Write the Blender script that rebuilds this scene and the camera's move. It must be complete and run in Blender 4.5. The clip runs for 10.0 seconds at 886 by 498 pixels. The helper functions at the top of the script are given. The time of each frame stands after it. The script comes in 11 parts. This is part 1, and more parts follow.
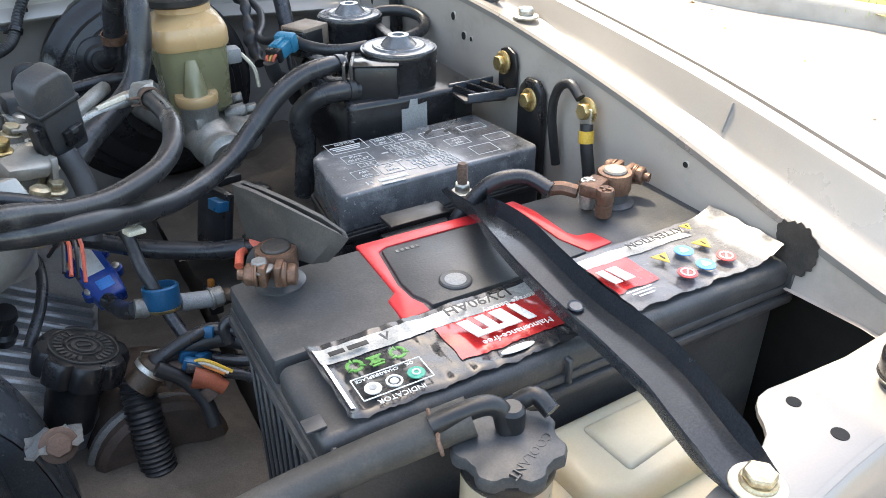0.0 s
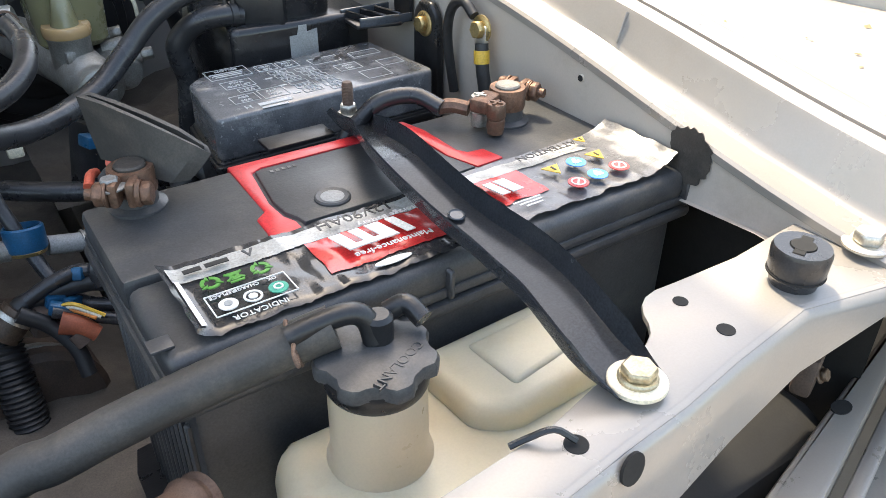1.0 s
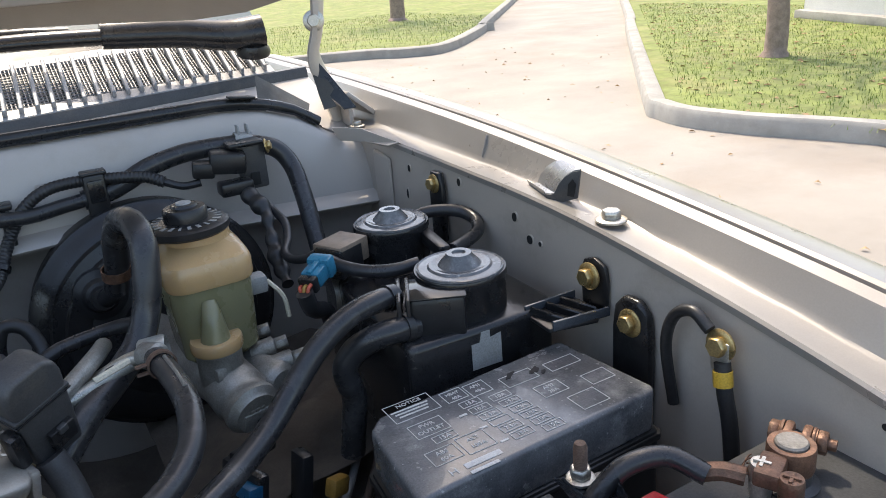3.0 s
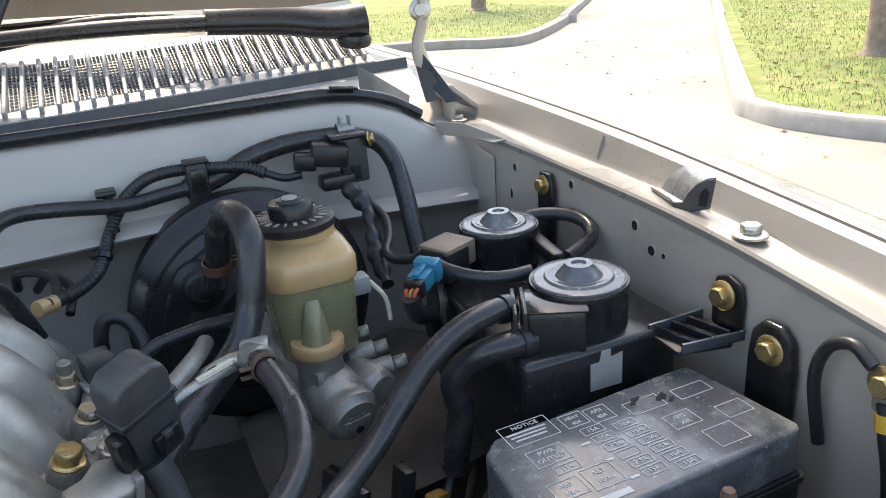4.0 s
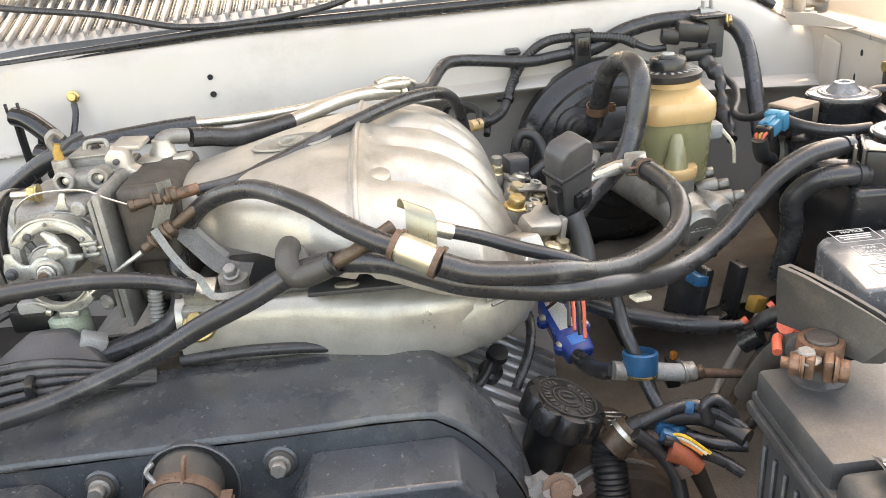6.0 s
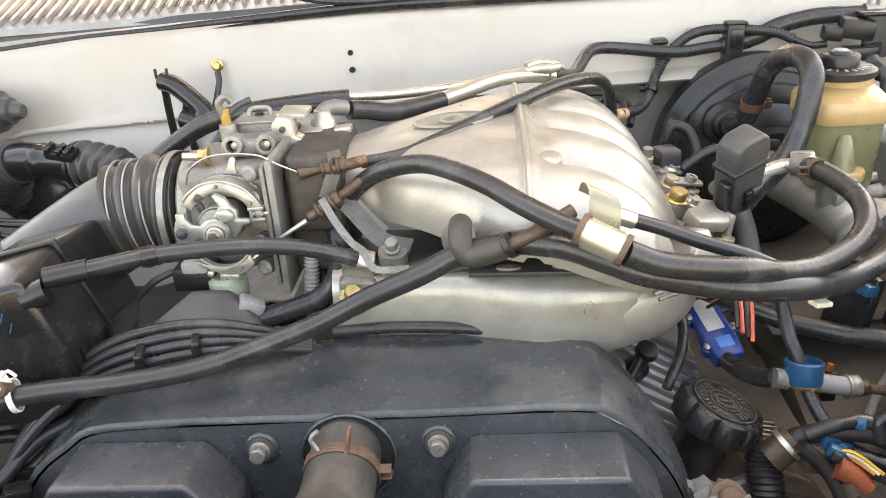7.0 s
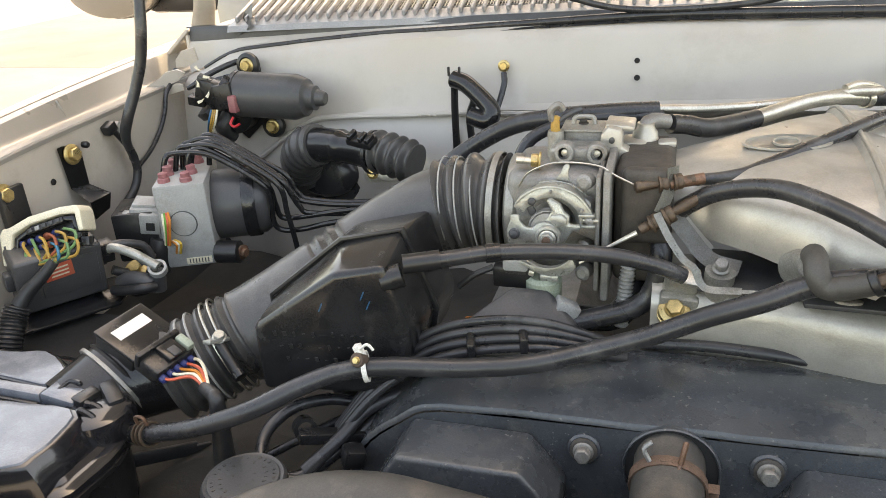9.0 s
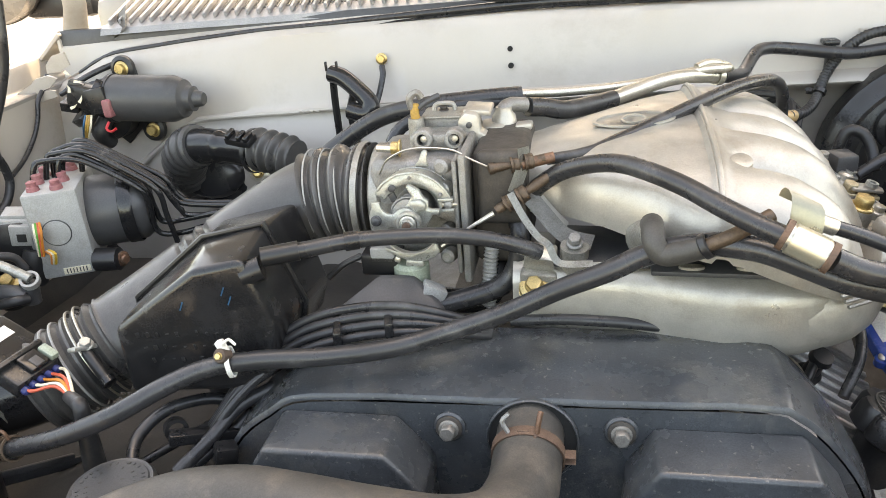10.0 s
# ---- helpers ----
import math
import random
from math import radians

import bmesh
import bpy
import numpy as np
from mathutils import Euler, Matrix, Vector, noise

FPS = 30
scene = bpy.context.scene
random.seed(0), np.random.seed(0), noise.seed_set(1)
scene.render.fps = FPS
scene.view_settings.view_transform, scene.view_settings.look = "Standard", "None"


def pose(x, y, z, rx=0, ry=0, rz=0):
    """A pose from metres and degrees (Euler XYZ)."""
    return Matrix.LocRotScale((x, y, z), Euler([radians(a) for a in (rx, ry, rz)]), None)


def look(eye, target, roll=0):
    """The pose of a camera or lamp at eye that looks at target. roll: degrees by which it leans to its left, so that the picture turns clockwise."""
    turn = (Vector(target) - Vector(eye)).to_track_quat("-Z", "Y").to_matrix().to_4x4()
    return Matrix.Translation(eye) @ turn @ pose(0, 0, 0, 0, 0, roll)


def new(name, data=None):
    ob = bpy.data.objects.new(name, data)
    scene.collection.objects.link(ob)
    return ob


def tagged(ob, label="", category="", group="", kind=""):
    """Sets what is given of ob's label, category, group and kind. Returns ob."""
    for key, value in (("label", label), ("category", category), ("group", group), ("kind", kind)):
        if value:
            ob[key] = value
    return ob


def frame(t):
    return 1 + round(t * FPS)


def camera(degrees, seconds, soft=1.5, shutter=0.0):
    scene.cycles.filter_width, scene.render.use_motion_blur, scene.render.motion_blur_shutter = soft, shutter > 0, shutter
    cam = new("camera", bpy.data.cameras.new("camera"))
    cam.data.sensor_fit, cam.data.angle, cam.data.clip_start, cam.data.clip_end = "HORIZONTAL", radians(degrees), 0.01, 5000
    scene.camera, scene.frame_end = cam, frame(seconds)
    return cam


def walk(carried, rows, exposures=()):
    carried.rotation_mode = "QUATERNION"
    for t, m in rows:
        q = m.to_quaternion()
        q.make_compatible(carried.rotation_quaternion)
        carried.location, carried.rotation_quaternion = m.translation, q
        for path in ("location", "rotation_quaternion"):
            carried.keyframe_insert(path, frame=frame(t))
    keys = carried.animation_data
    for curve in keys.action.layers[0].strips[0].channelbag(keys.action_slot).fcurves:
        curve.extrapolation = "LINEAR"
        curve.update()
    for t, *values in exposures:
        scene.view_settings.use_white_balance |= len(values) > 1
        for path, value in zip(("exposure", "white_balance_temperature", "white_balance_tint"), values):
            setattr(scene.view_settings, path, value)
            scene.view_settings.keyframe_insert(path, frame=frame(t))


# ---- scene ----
cam = camera(59.9, 10.0, soft=0.55)
PATH = [
    (0, (0.145, 0.066, 1.223), (0.986, 1.564, 0.199), -0.4),
    (0.5, (0.158, 0.057, 1.197), (1.085, 1.473, 0.131), 0.1),
    (1, (0.18, 0.056, 1.176), (1.137, 1.439, 0.094), 0.6),
    (1.5, (0.195, 0.064, 1.179), (1.201, 1.453, 0.149), 0.6),
    (2, (0.196, 0.103, 1.208), (1.196, 1.579, 0.301), -1.4),
    (2.5, (0.189, 0.179, 1.232), (1.134, 1.767, 0.468), -3.8),
    (2.7, (0.187, 0.204, 1.244), (1.114, 1.82, 0.517), -4.5),
    (3.8, (0.172, 0.293, 1.241), (0.996, 1.971, 0.529), -4.2),
    (4, (0.171, 0.291, 1.243), (0.919, 1.998, 0.519), -4.3),
    (4.5, (0.121, 0.257, 1.234), (0.62, 2.037, 0.47), -5.1),
    (5, (0.064, 0.14, 1.26), (0.249, 1.968, 0.468), -5.6),
    (5.2, (0.049, 0.102, 1.254), (0.138, 1.934, 0.456), -6.3),
    (6.3, (0.021, 0.107, 1.23), (0.046, 1.923, 0.393), -5.2),
    (6.5, (0.007, 0.118, 1.229), (-0.004, 1.934, 0.391), -4.7),
    (7, (-0.041, 0.114, 1.228), (-0.171, 1.925, 0.389), -3.9),
    (7.5, (-0.095, 0.105, 1.235), (-0.354, 1.9, 0.393), -3.4),
    (8, (-0.124, 0.103, 1.24), (-0.498, 1.879, 0.4), -3.3),
    (8.5, (-0.145, 0.094, 1.251), (-0.622, 1.848, 0.415), -3.5),
    (9, (-0.161, 0.084, 1.254), (-0.712, 1.818, 0.422), -3.6),
    (9.5, (-0.161, 0.077, 1.247), (-0.694, 1.815, 0.413), -4.4),
    (10, (-0.106, 0.086, 1.245), (-0.482, 1.859, 0.399), -4.6),
]
EXPOSURE = [(0, 2.58, 7700, 7), (1.0, 2.32, 7800, 7), (2.0, 1.75, 7700, 8), (2.7, 1.5, 7250, 10), (4.0, 1.85, 7500, 8), (4.5, 2.3, 8400, 10), (5.2, 2.97, 9700, 11), (6.5, 3.27, 11400, 14), (8.0, 3.2, 11200, 13), (8.5, 3.10, 11000, 12), (9.0, 2.72, 10900, 11), (9.5, 2.66, 10800, 11), (10.0, 3.10, 10800, 11)]
walk(cam, [(t, look(eye, target, roll)) for t, eye, target, roll in PATH], EXPOSURE)

# ---- daylight: clear sky and a high sun from behind the car's left rear ----
SUN_WAY = Vector((0.10, 0.52, 0.92)).normalized()
world = bpy.data.worlds.new("world")
scene.world = world
world.use_nodes = True
wn = world.node_tree.nodes
sky = wn.new("ShaderNodeTexSky")
sky.sky_type = "NISHITA"
sky.sun_disc = False
sky.sun_elevation = math.asin(SUN_WAY.z)
sky.sun_rotation = math.atan2(SUN_WAY.x, SUN_WAY.y)
sky.dust_density = 2.5
wn["Background"].inputs["Strength"].default_value = 0.15
world.node_tree.links.new(sky.outputs["Color"], wn["Background"].inputs["Color"])
sun = new("sun", bpy.data.lights.new("sun", "SUN"))
sun.data.energy = 1.7
sun.data.angle = radians(1.0)
sun.data.color = (1.0, 0.93, 0.83)
sun.matrix_world = look((0, 0, 6), Vector((0, 0, 6)) - SUN_WAY)

# ---- building helpers ----
BASE = {}


def link_under(ob, parent):
    ob.parent = parent
    ob.matrix_parent_inverse = Matrix.Translation(-BASE.get(parent.name, Vector((0, 0, 0))))
    return ob


def thing(name, base, label, category, group=""):
    """An Empty at the base of a thing."""
    ob = new(name)
    ob.empty_display_size = 0.02
    ob.location = base
    BASE[ob.name] = Vector(base)
    return tagged(ob, label, category, group)


def part(name, bm, material, parent=None, label="", angle=38):
    me = bpy.data.meshes.new(name)
    bm.normal_update()
    bm.to_mesh(me)
    bm.free()
    me.materials.append(material)
    if angle:
        for p in me.polygons:
            p.use_smooth = True
        me.set_sharp_from_angle(angle=radians(angle))
    ob = new(name, me)
    if parent:
        link_under(ob, parent)
    if label:
        ob["label"] = label
    return ob


def solo(name, bm, material, label, category, group="", kind="", angle=38):
    return tagged(part(name, bm, material, None, "", angle), label, category, group, kind)


def B():
    return bmesh.new()


def merge(bm, tmp, m=Matrix()):
    me = bpy.data.meshes.new("tmp")
    tmp.to_mesh(me)
    tmp.free()
    me.transform(m)
    bm.from_mesh(me)
    bpy.data.meshes.remove(me)
    return bm


def facing(p, n, spin=0.0):
    """A pose at p whose z axis points along n."""
    return Matrix.Translation(p) @ Vector(n).to_track_quat("Z", "Y").to_matrix().to_4x4() @ Matrix.Rotation(radians(spin), 4, "Z")


def bx(c, s, bev=0.003, m=Matrix(), rot=(0, 0, 0), bm=None, seg=2):
    """A bevelled block: centre c, size s."""
    bm = bm or B()
    t = B()
    bmesh.ops.create_cube(t, size=1.0)
    bmesh.ops.scale(t, vec=s, verts=t.verts)
    if bev > 0:
        bmesh.ops.bevel(t, geom=t.edges[:], offset=min(bev, min(s) * 0.49), segments=seg, profile=0.5, affect="EDGES")
    return merge(bm, t, m @ pose(*c, *rot))


def prism(outline, z0, z1, bev=0.002, m=Matrix(), bm=None, seg=2):
    """A plate with the given outline, from z0 to z1 in the pose m."""
    bm = bm or B()
    t = B()
    vs = [t.verts.new((x, y, z0)) for x, y in outline]
    f = t.faces.new(vs)
    t.normal_update()
    if f.normal.z > 0:
        f.normal_flip()
    ex = bmesh.ops.extrude_face_region(t, geom=[f])
    bmesh.ops.translate(t, vec=(0, 0, z1 - z0), verts=[v for v in ex["geom"] if isinstance(v, bmesh.types.BMVert)])
    bmesh.ops.recalc_face_normals(t, faces=t.faces[:])
    if bev > 0:
        sharp = [e for e in t.edges if e.is_manifold and e.calc_face_angle(0) > 0.6]
        bmesh.ops.bevel(t, geom=sharp, offset=bev, segments=seg, profile=0.5, affect="EDGES")
    return merge(bm, t, m)


def spline(pts, n=8):
    """Catmull-Rom points through pts."""
    p = [Vector(q) for q in pts]
    p = [p[0] * 2 - p[1]] + p + [p[-1] * 2 - p[-2]]
    out = []
    for i in range(1, len(p) - 2):
        a, b, c, d = p[i - 1 : i + 3]
        for k in range(n):
            t = k / n
            out.append(0.5 * (2 * b + (c - a) * t + (2 * a - 5 * b + 4 * c - d) * t * t + (3 * b - a - 3 * c + d) * t**3))
    out.append(p[-2])
    return out


def tube(pts, r, seg=14, n=8, bm=None, hollow=0.0, smooth=True, flat=1.0):
    """A hose along pts; r is a radius or a function of the way along (0 to 1) and metres."""
    bm = bm or B()
    q = spline(pts, n) if smooth else [Vector(a) for a in pts]
    length = [0.0]
    for a, b in zip(q, q[1:]):
        length.append(length[-1] + (b - a).length)
    rings = []
    side = None
    for i, c in enumerate(q):
        d = (q[min(i + 1, len(q) - 1)] - q[max(i - 1, 0)]).normalized()
        if side is None:
            side = d.orthogonal().normalized()
        side = (side - d * side.dot(d)).normalized()
        up = d.cross(side)
        rad = r(length[i] / length[-1], length[i]) if callable(r) else r
        rings.append([bm.verts.new(c + (side * math.cos(2 * math.pi * k / seg) + up * math.sin(2 * math.pi * k / seg) * flat) * rad) for k in range(seg)])
    for a, b in zip(rings, rings[1:]):
        for k in range(seg):
            bm.faces.new((a[k], a[(k + 1) % seg], b[(k + 1) % seg], b[k]))
    bm.faces.new(rings[0][::-1])
    bm.faces.new(rings[-1])
    return bm


def lathe(prof, m=Matrix(), seg=32, bm=None, wob=None):
    """A turned body: prof is (radius, height) from the bottom up. wob(angle) scales the radius."""
    bm = bm or B()
    t = B()
    rings = []
    for r, z in prof:
        ring = []
        for k in range(seg):
            a = 2 * math.pi * k / seg
            w = wob(a) if wob else 1.0
            ring.append(t.verts.new((max(r, 1e-5) * w * math.cos(a), max(r, 1e-5) * w * math.sin(a), z)))
        rings.append(ring)
    for a, b in zip(rings, rings[1:]):
        for k in range(seg):
            t.faces.new((a[k], a[(k + 1) % seg], b[(k + 1) % seg], b[k]))
    if prof[0][0] == prof[-1][0] and prof[0][0] < prof[1][0] + 1e-6 and prof[0][0] > 0.001 and len(prof) > 2:
        for k in range(seg):
            t.faces.new((rings[-1][k], rings[-1][(k + 1) % seg], rings[0][(k + 1) % seg], rings[0][k]))
    else:
        t.faces.new(rings[0][::-1])
        t.faces.new(rings[-1])
    return merge(bm, t, m)


def grid_mesh(fn, nu, nv, close_v=False, bm=None):
    """A sheet of points fn(i, j)."""
    bm = bm or B()
    v = [[bm.verts.new(fn(i, j)) for j in range(nv)] for i in range(nu)]
    for i in range(nu - 1):
        for j in range(nv if close_v else nv - 1):
            k = (j + 1) % nv
            bm.faces.new((v[i][j], v[i][k], v[i + 1][k], v[i + 1][j]))
    return bm


def hexbolt(p, n, r=0.007, flange=1.55, h=0.8, bm=None, spin=10):
    """A flanged hex bolt head, standing on p along n."""
    m = facing(p, n, spin)
    bm = lathe([(r * flange, 0), (r * flange, r * 0.18), (r * flange * 0.93, r * 0.26), (r * 0.98, r * 0.34)], m, 24, bm)
    prism([(r * math.cos(a * math.pi / 3), r * math.sin(a * math.pi / 3)) for a in range(6)], r * 0.3, r * (0.3 + h), r * 0.12, m, bm, 1)
    return bm


def ring_clamp(c, d, r, w=0.006, bm=None):
    """A spring clamp round a hose: band and two ears."""
    m = facing(c, d)
    bm = lathe([(r, -w / 2), (r + 0.0014, -w / 2), (r + 0.0014, w / 2), (r, w / 2)], m, 24, bm)
    bx((r + 0.004, 0.003, 0), (0.009, 0.0014, w), 0.0004, m, (0, 0, 0), bm, 1)
    bx((r + 0.004, -0.003, 0), (0.009, 0.0014, w), 0.0004, m, (0, 0, 0), bm, 1)
    return bm


def lettering(name, text, size, m, material, parent, align="CENTER", thick=0.0002):
    cu = bpy.data.curves.new(name, "FONT")
    cu.body, cu.size, cu.align_x, cu.align_y, cu.extrude = text, size, align, "CENTER", thick
    cu.resolution_u = 2
    tmp = bpy.data.objects.new("tmp_text", cu)
    me = bpy.data.meshes.new_from_object(tmp)
    bpy.data.objects.remove(tmp)
    bpy.data.curves.remove(cu)
    me.transform(m)
    me.materials.clear()
    me.materials.append(material)
    ob = new(name, me)
    return link_under(ob, parent)


# ---- materials ----
def mat(name, col, rough=0.5, metal=0.0, var=0.12, scale=30.0, bump=0.08, bscale=350.0, dust=None, amount=0.3, dscale=9.0, coat=0.0, rvar=0.12, sss=0.0, spec=0.5, speck=None, grain=0.18):
    m = bpy.data.materials.new(name)
    m.use_nodes = True
    nt = m.node_tree
    n, l = nt.nodes, nt.links
    b = n["Principled BSDF"]
    tc = n.new("ShaderNodeTexCoord")

    def tex(s, detail=6.0, roughness=0.6):
        t = n.new("ShaderNodeTexNoise")
        t.inputs["Scale"].default_value = s
        t.inputs["Detail"].default_value = detail
        t.inputs["Roughness"].default_value = roughness
        l.new(tc.outputs["Object"], t.inputs["Vector"])
        return t

    def blend(fac, a, c, lo, hi):
        r = n.new("ShaderNodeMapRange")
        r.inputs[1].default_value, r.inputs[2].default_value = lo, hi
        l.new(fac, r.inputs[0])
        x = n.new("ShaderNodeMix")
        x.data_type = "RGBA"
        l.new(r.outputs[0], x.inputs[0])
        for s, k in ((a, 6), (c, 7)):
            if isinstance(s, tuple):
                x.inputs[k].default_value = (*s, 1)
            else:
                l.new(s, x.inputs[k])
        return x.outputs[2]

    coarse = tex(scale)
    dark = tuple(c * (1 - var) for c in col)
    light = tuple(min(1.0, c * (1 + var)) for c in col)
    out = blend(coarse.outputs["Fac"], dark, light, 0.3, 0.7)
    if dust:
        d = tex(dscale, 9.0, 0.68)
        out = blend(d.outputs["Fac"], out, dust, 0.62 - 0.3 * amount, 0.95 - 0.3 * amount)
    if grain:
        g = tex(800.0, 3.0, 0.6)
        gm = n.new("ShaderNodeMapRange")
        gm.inputs[1].default_value, gm.inputs[2].default_value = 0.32, 0.68
        gm.inputs[3].default_value, gm.inputs[4].default_value = 1 - grain, 1 + grain
        l.new(g.outputs["Fac"], gm.inputs[0])
        mul = n.new("ShaderNodeMix")
        mul.data_type, mul.blend_type = "RGBA", "MULTIPLY"
        mul.inputs[0].default_value = 1.0
        l.new(out, mul.inputs[6])
        l.new(gm.outputs[0], mul.inputs[7])
        out = mul.outputs[2]
    if speck:
        s = tex(260.0, 3.0, 0.5)
        out = blend(s.outputs["Fac"], out, speck, 0.66, 0.72)
    l.new(out, b.inputs["Base Color"])
    fine = tex(bscale, 4.0, 0.55)
    rr = n.new("ShaderNodeMapRange")
    rr.inputs[1].default_value, rr.inputs[2].default_value = 0.3, 0.7
    rr.inputs[3].default_value, rr.inputs[4].default_value = max(0.03, rough - rvar), min(1.0, rough + rvar)
    l.new(tex(scale * 0.8, 8.0, 0.65).outputs["Fac"], rr.inputs[0])
    l.new(rr.outputs[0], b.inputs["Roughness"])
    b.inputs["Metallic"].default_value = metal
    b.inputs["Specular IOR Level"].default_value = spec
    b.inputs["Coat Weight"].default_value = coat
    if sss:
        b.inputs["Subsurface Weight"].default_value = sss
        b.inputs["Subsurface Radius"].default_value = (0.02, 0.015, 0.008)
        b.inputs["Subsurface Scale"].default_value = 0.5
    if bump:
        bp = n.new("ShaderNodeBump")
        bp.inputs["Strength"].default_value = bump
        bp.inputs["Distance"].default_value = 0.001
        l.new(fine.outputs["Fac"], bp.inputs["Height"])
        l.new(bp.outputs[0], b.inputs["Normal"])
    return m


PAINT = mat("champagne_paint", (0.295, 0.274, 0.25), 0.34, 0.25, 0.05, 12, 0.015, 500, (0.27, 0.242, 0.21), 0.25, 14, 0.15, grain=0.03)
PAINT_IN = mat("inner_body_paint", (0.45, 0.40, 0.35), 0.40, 0.0, 0.06, 9, 0.02, 400, (0.29, 0.24, 0.19), 0.32, 11, 0.15, grain=0.03)
PAINT_FIRE = mat("firewall_paint", (0.43, 0.394, 0.36), 0.42, 0.0, 0.05, 7, 0.02, 300, (0.335, 0.292, 0.25), 0.28, 8, 0.1, grain=0.02)
BLACK = mat("black_plastic", (0.014, 0.014, 0.015), 0.33, 0, 0.3, 25, 0.14, 600, (0.065, 0.064, 0.063), 0.22, 18, rvar=0.16)
BLACK_GLOSS = mat("glossy_black_plastic", (0.014, 0.014, 0.015), 0.2, 0, 0.3, 20, 0.08, 400, (0.066, 0.065, 0.064), 0.22, 16, rvar=0.14)
CASE = mat("battery_case_plastic", (0.052, 0.053, 0.055), 0.42, 0, 0.25, 22, 0.14, 500, (0.13, 0.118, 0.10), 0.3, 24, grain=0.2)
RUBBER = mat("rubber_hose", (0.027, 0.027, 0.029), 0.29, 0, 0.28, 30, 0.12, 700, (0.12, 0.117, 0.114), 0.24, 26, 0, 0.14)
RUBBER_OLD = mat("dusty_rubber", (0.048, 0.045, 0.041), 0.55, 0, 0.2, 30, 0.14, 500, (0.125, 0.105, 0.085), 0.35, 26)
COVER = mat("dusty_black_cover", (0.048, 0.054, 0.060), 0.26, 0, 0.28, 22, 0.18, 450, (0.19, 0.178, 0.155), 0.36, 10, rvar=0.18, speck=(0.15, 0.145, 0.135))
ALU = mat("cast_aluminium", (0.42, 0.395, 0.355), 0.37, 0.5, 0.16, 26, 0.22, 500, (0.22, 0.17, 0.12), 0.32, 11, grain=0.06)
ALU_DARK = mat("stained_aluminium", (0.24, 0.235, 0.225), 0.48, 0.5, 0.25, 40, 0.35, 700, (0.12, 0.09, 0.065), 0.36, 30)
ALU_RIB = mat("grey_cast_cover", (0.42, 0.42, 0.42), 0.45, 0.6, 0.12, 30, 0.2, 700, (0.2, 0.17, 0.13), 0.3, 20)
STEEL = mat("zinc_steel", (0.55, 0.52, 0.46), 0.38, 0.85, 0.12, 60, 0.1, 600, (0.3, 0.22, 0.13), 0.25, 40)
GOLD = mat("yellow_zinc", (0.50, 0.37, 0.17), 0.34, 0.8, 0.2, 90, 0.12, 600, (0.22, 0.13, 0.065), 0.3, 80)
GOLD_PALE = mat("pale_zinc_clamp", (0.56, 0.53, 0.42), 0.32, 0.75, 0.08, 30, 0.05, 600, (0.28, 0.22, 0.15), 0.2, 30, grain=0.04)
COPPER = mat("corroded_copper", (0.17, 0.092, 0.06), 0.48, 0.45, 0.4, 110, 0.5, 400, (0.095, 0.075, 0.058), 0.42, 80)
RUST = mat("rusty_steel", (0.125, 0.075, 0.052), 0.7, 0.15, 0.35, 70, 0.4, 500, (0.075, 0.05, 0.038), 0.4, 40)
LEAD = mat("grey_lead", (0.20, 0.19, 0.175), 0.5, 0.4, 0.25, 120, 0.3, 500, (0.10, 0.08, 0.06), 0.35, 90)
RED = mat("red_plastic", (0.60, 0.028, 0.035), 0.36, 0, 0.08, 30, 0.04, 400, (0.34, 0.05, 0.04), 0.2, 25)
TANK = mat("milky_tank_plastic", (0.58, 0.52, 0.38), 0.36, 0, 0.06, 12, 0.05, 300, (0.44, 0.34, 0.19), 0.26, 14, 0, 0.1, 0.3, grain=0.03)
CREAM = mat("amber_tank_plastic", (0.50, 0.33, 0.165), 0.26, 0, 0.06, 12, 0.03, 300, (0.42, 0.25, 0.11), 0.16, 10, 0.2, 0.1, 0.3, grain=0.03)
OLIVE = mat("olive_fluid_plastic", (0.22, 0.205, 0.115), 0.28, 0, 0.06, 12, 0.03, 300, (0.16, 0.15, 0.08), 0.16, 12, 0.2, 0.1, 0.3, grain=0.03)
BLUE = mat("blue_plastic", (0.012, 0.06, 0.30), 0.3, 0, 0.12, 40, 0.06, 400, (0.04, 0.06, 0.12), 0.22, 40)
BLUE_SEAL = mat("dark_blue_wire_seal", (0.02, 0.032, 0.13), 0.4, 0, 0.15, 60, 0.05, 400, (0.04, 0.045, 0.08), 0.25, 50)
BLUE_LIGHT = mat("light_blue_print", (0.05, 0.28, 0.75), 0.45, 0, 0.06)
TEAL = mat("teal_connector", (0.02, 0.17, 0.27), 0.36, 0, 0.12, 50, 0.06, 400, (0.05, 0.10, 0.11), 0.22, 40)
BLUE_CAP = mat("blue_anodised_ring", (0.008, 0.09, 0.19), 0.36, 0.1, 0.15, 60, 0.06, 400, (0.03, 0.06, 0.08), 0.3, 50)
GREY = mat("grey_plastic", (0.30, 0.30, 0.29), 0.5, 0, 0.12, 40, 0.1, 400, (0.2, 0.17, 0.13), 0.25, 30)
DGREY = mat("dark_grey_plastic", (0.052, 0.052, 0.054), 0.42, 0, 0.15, 30, 0.1, 500, (0.13, 0.115, 0.092), 0.26, 20)
WHITE = mat("white_print", (0.72, 0.70, 0.66), 0.5, 0, 0.05, 60, 0.03, 400, (0.5, 0.47, 0.42), 0.2, 60)
PRINT = mat("worn_white_print", (0.5, 0.5, 0.49), 0.55, 0, 0.1, 90, 0.0)
PRINT_BLACK = mat("black_print", (0.02, 0.02, 0.02), 0.4, 0, 0.1)
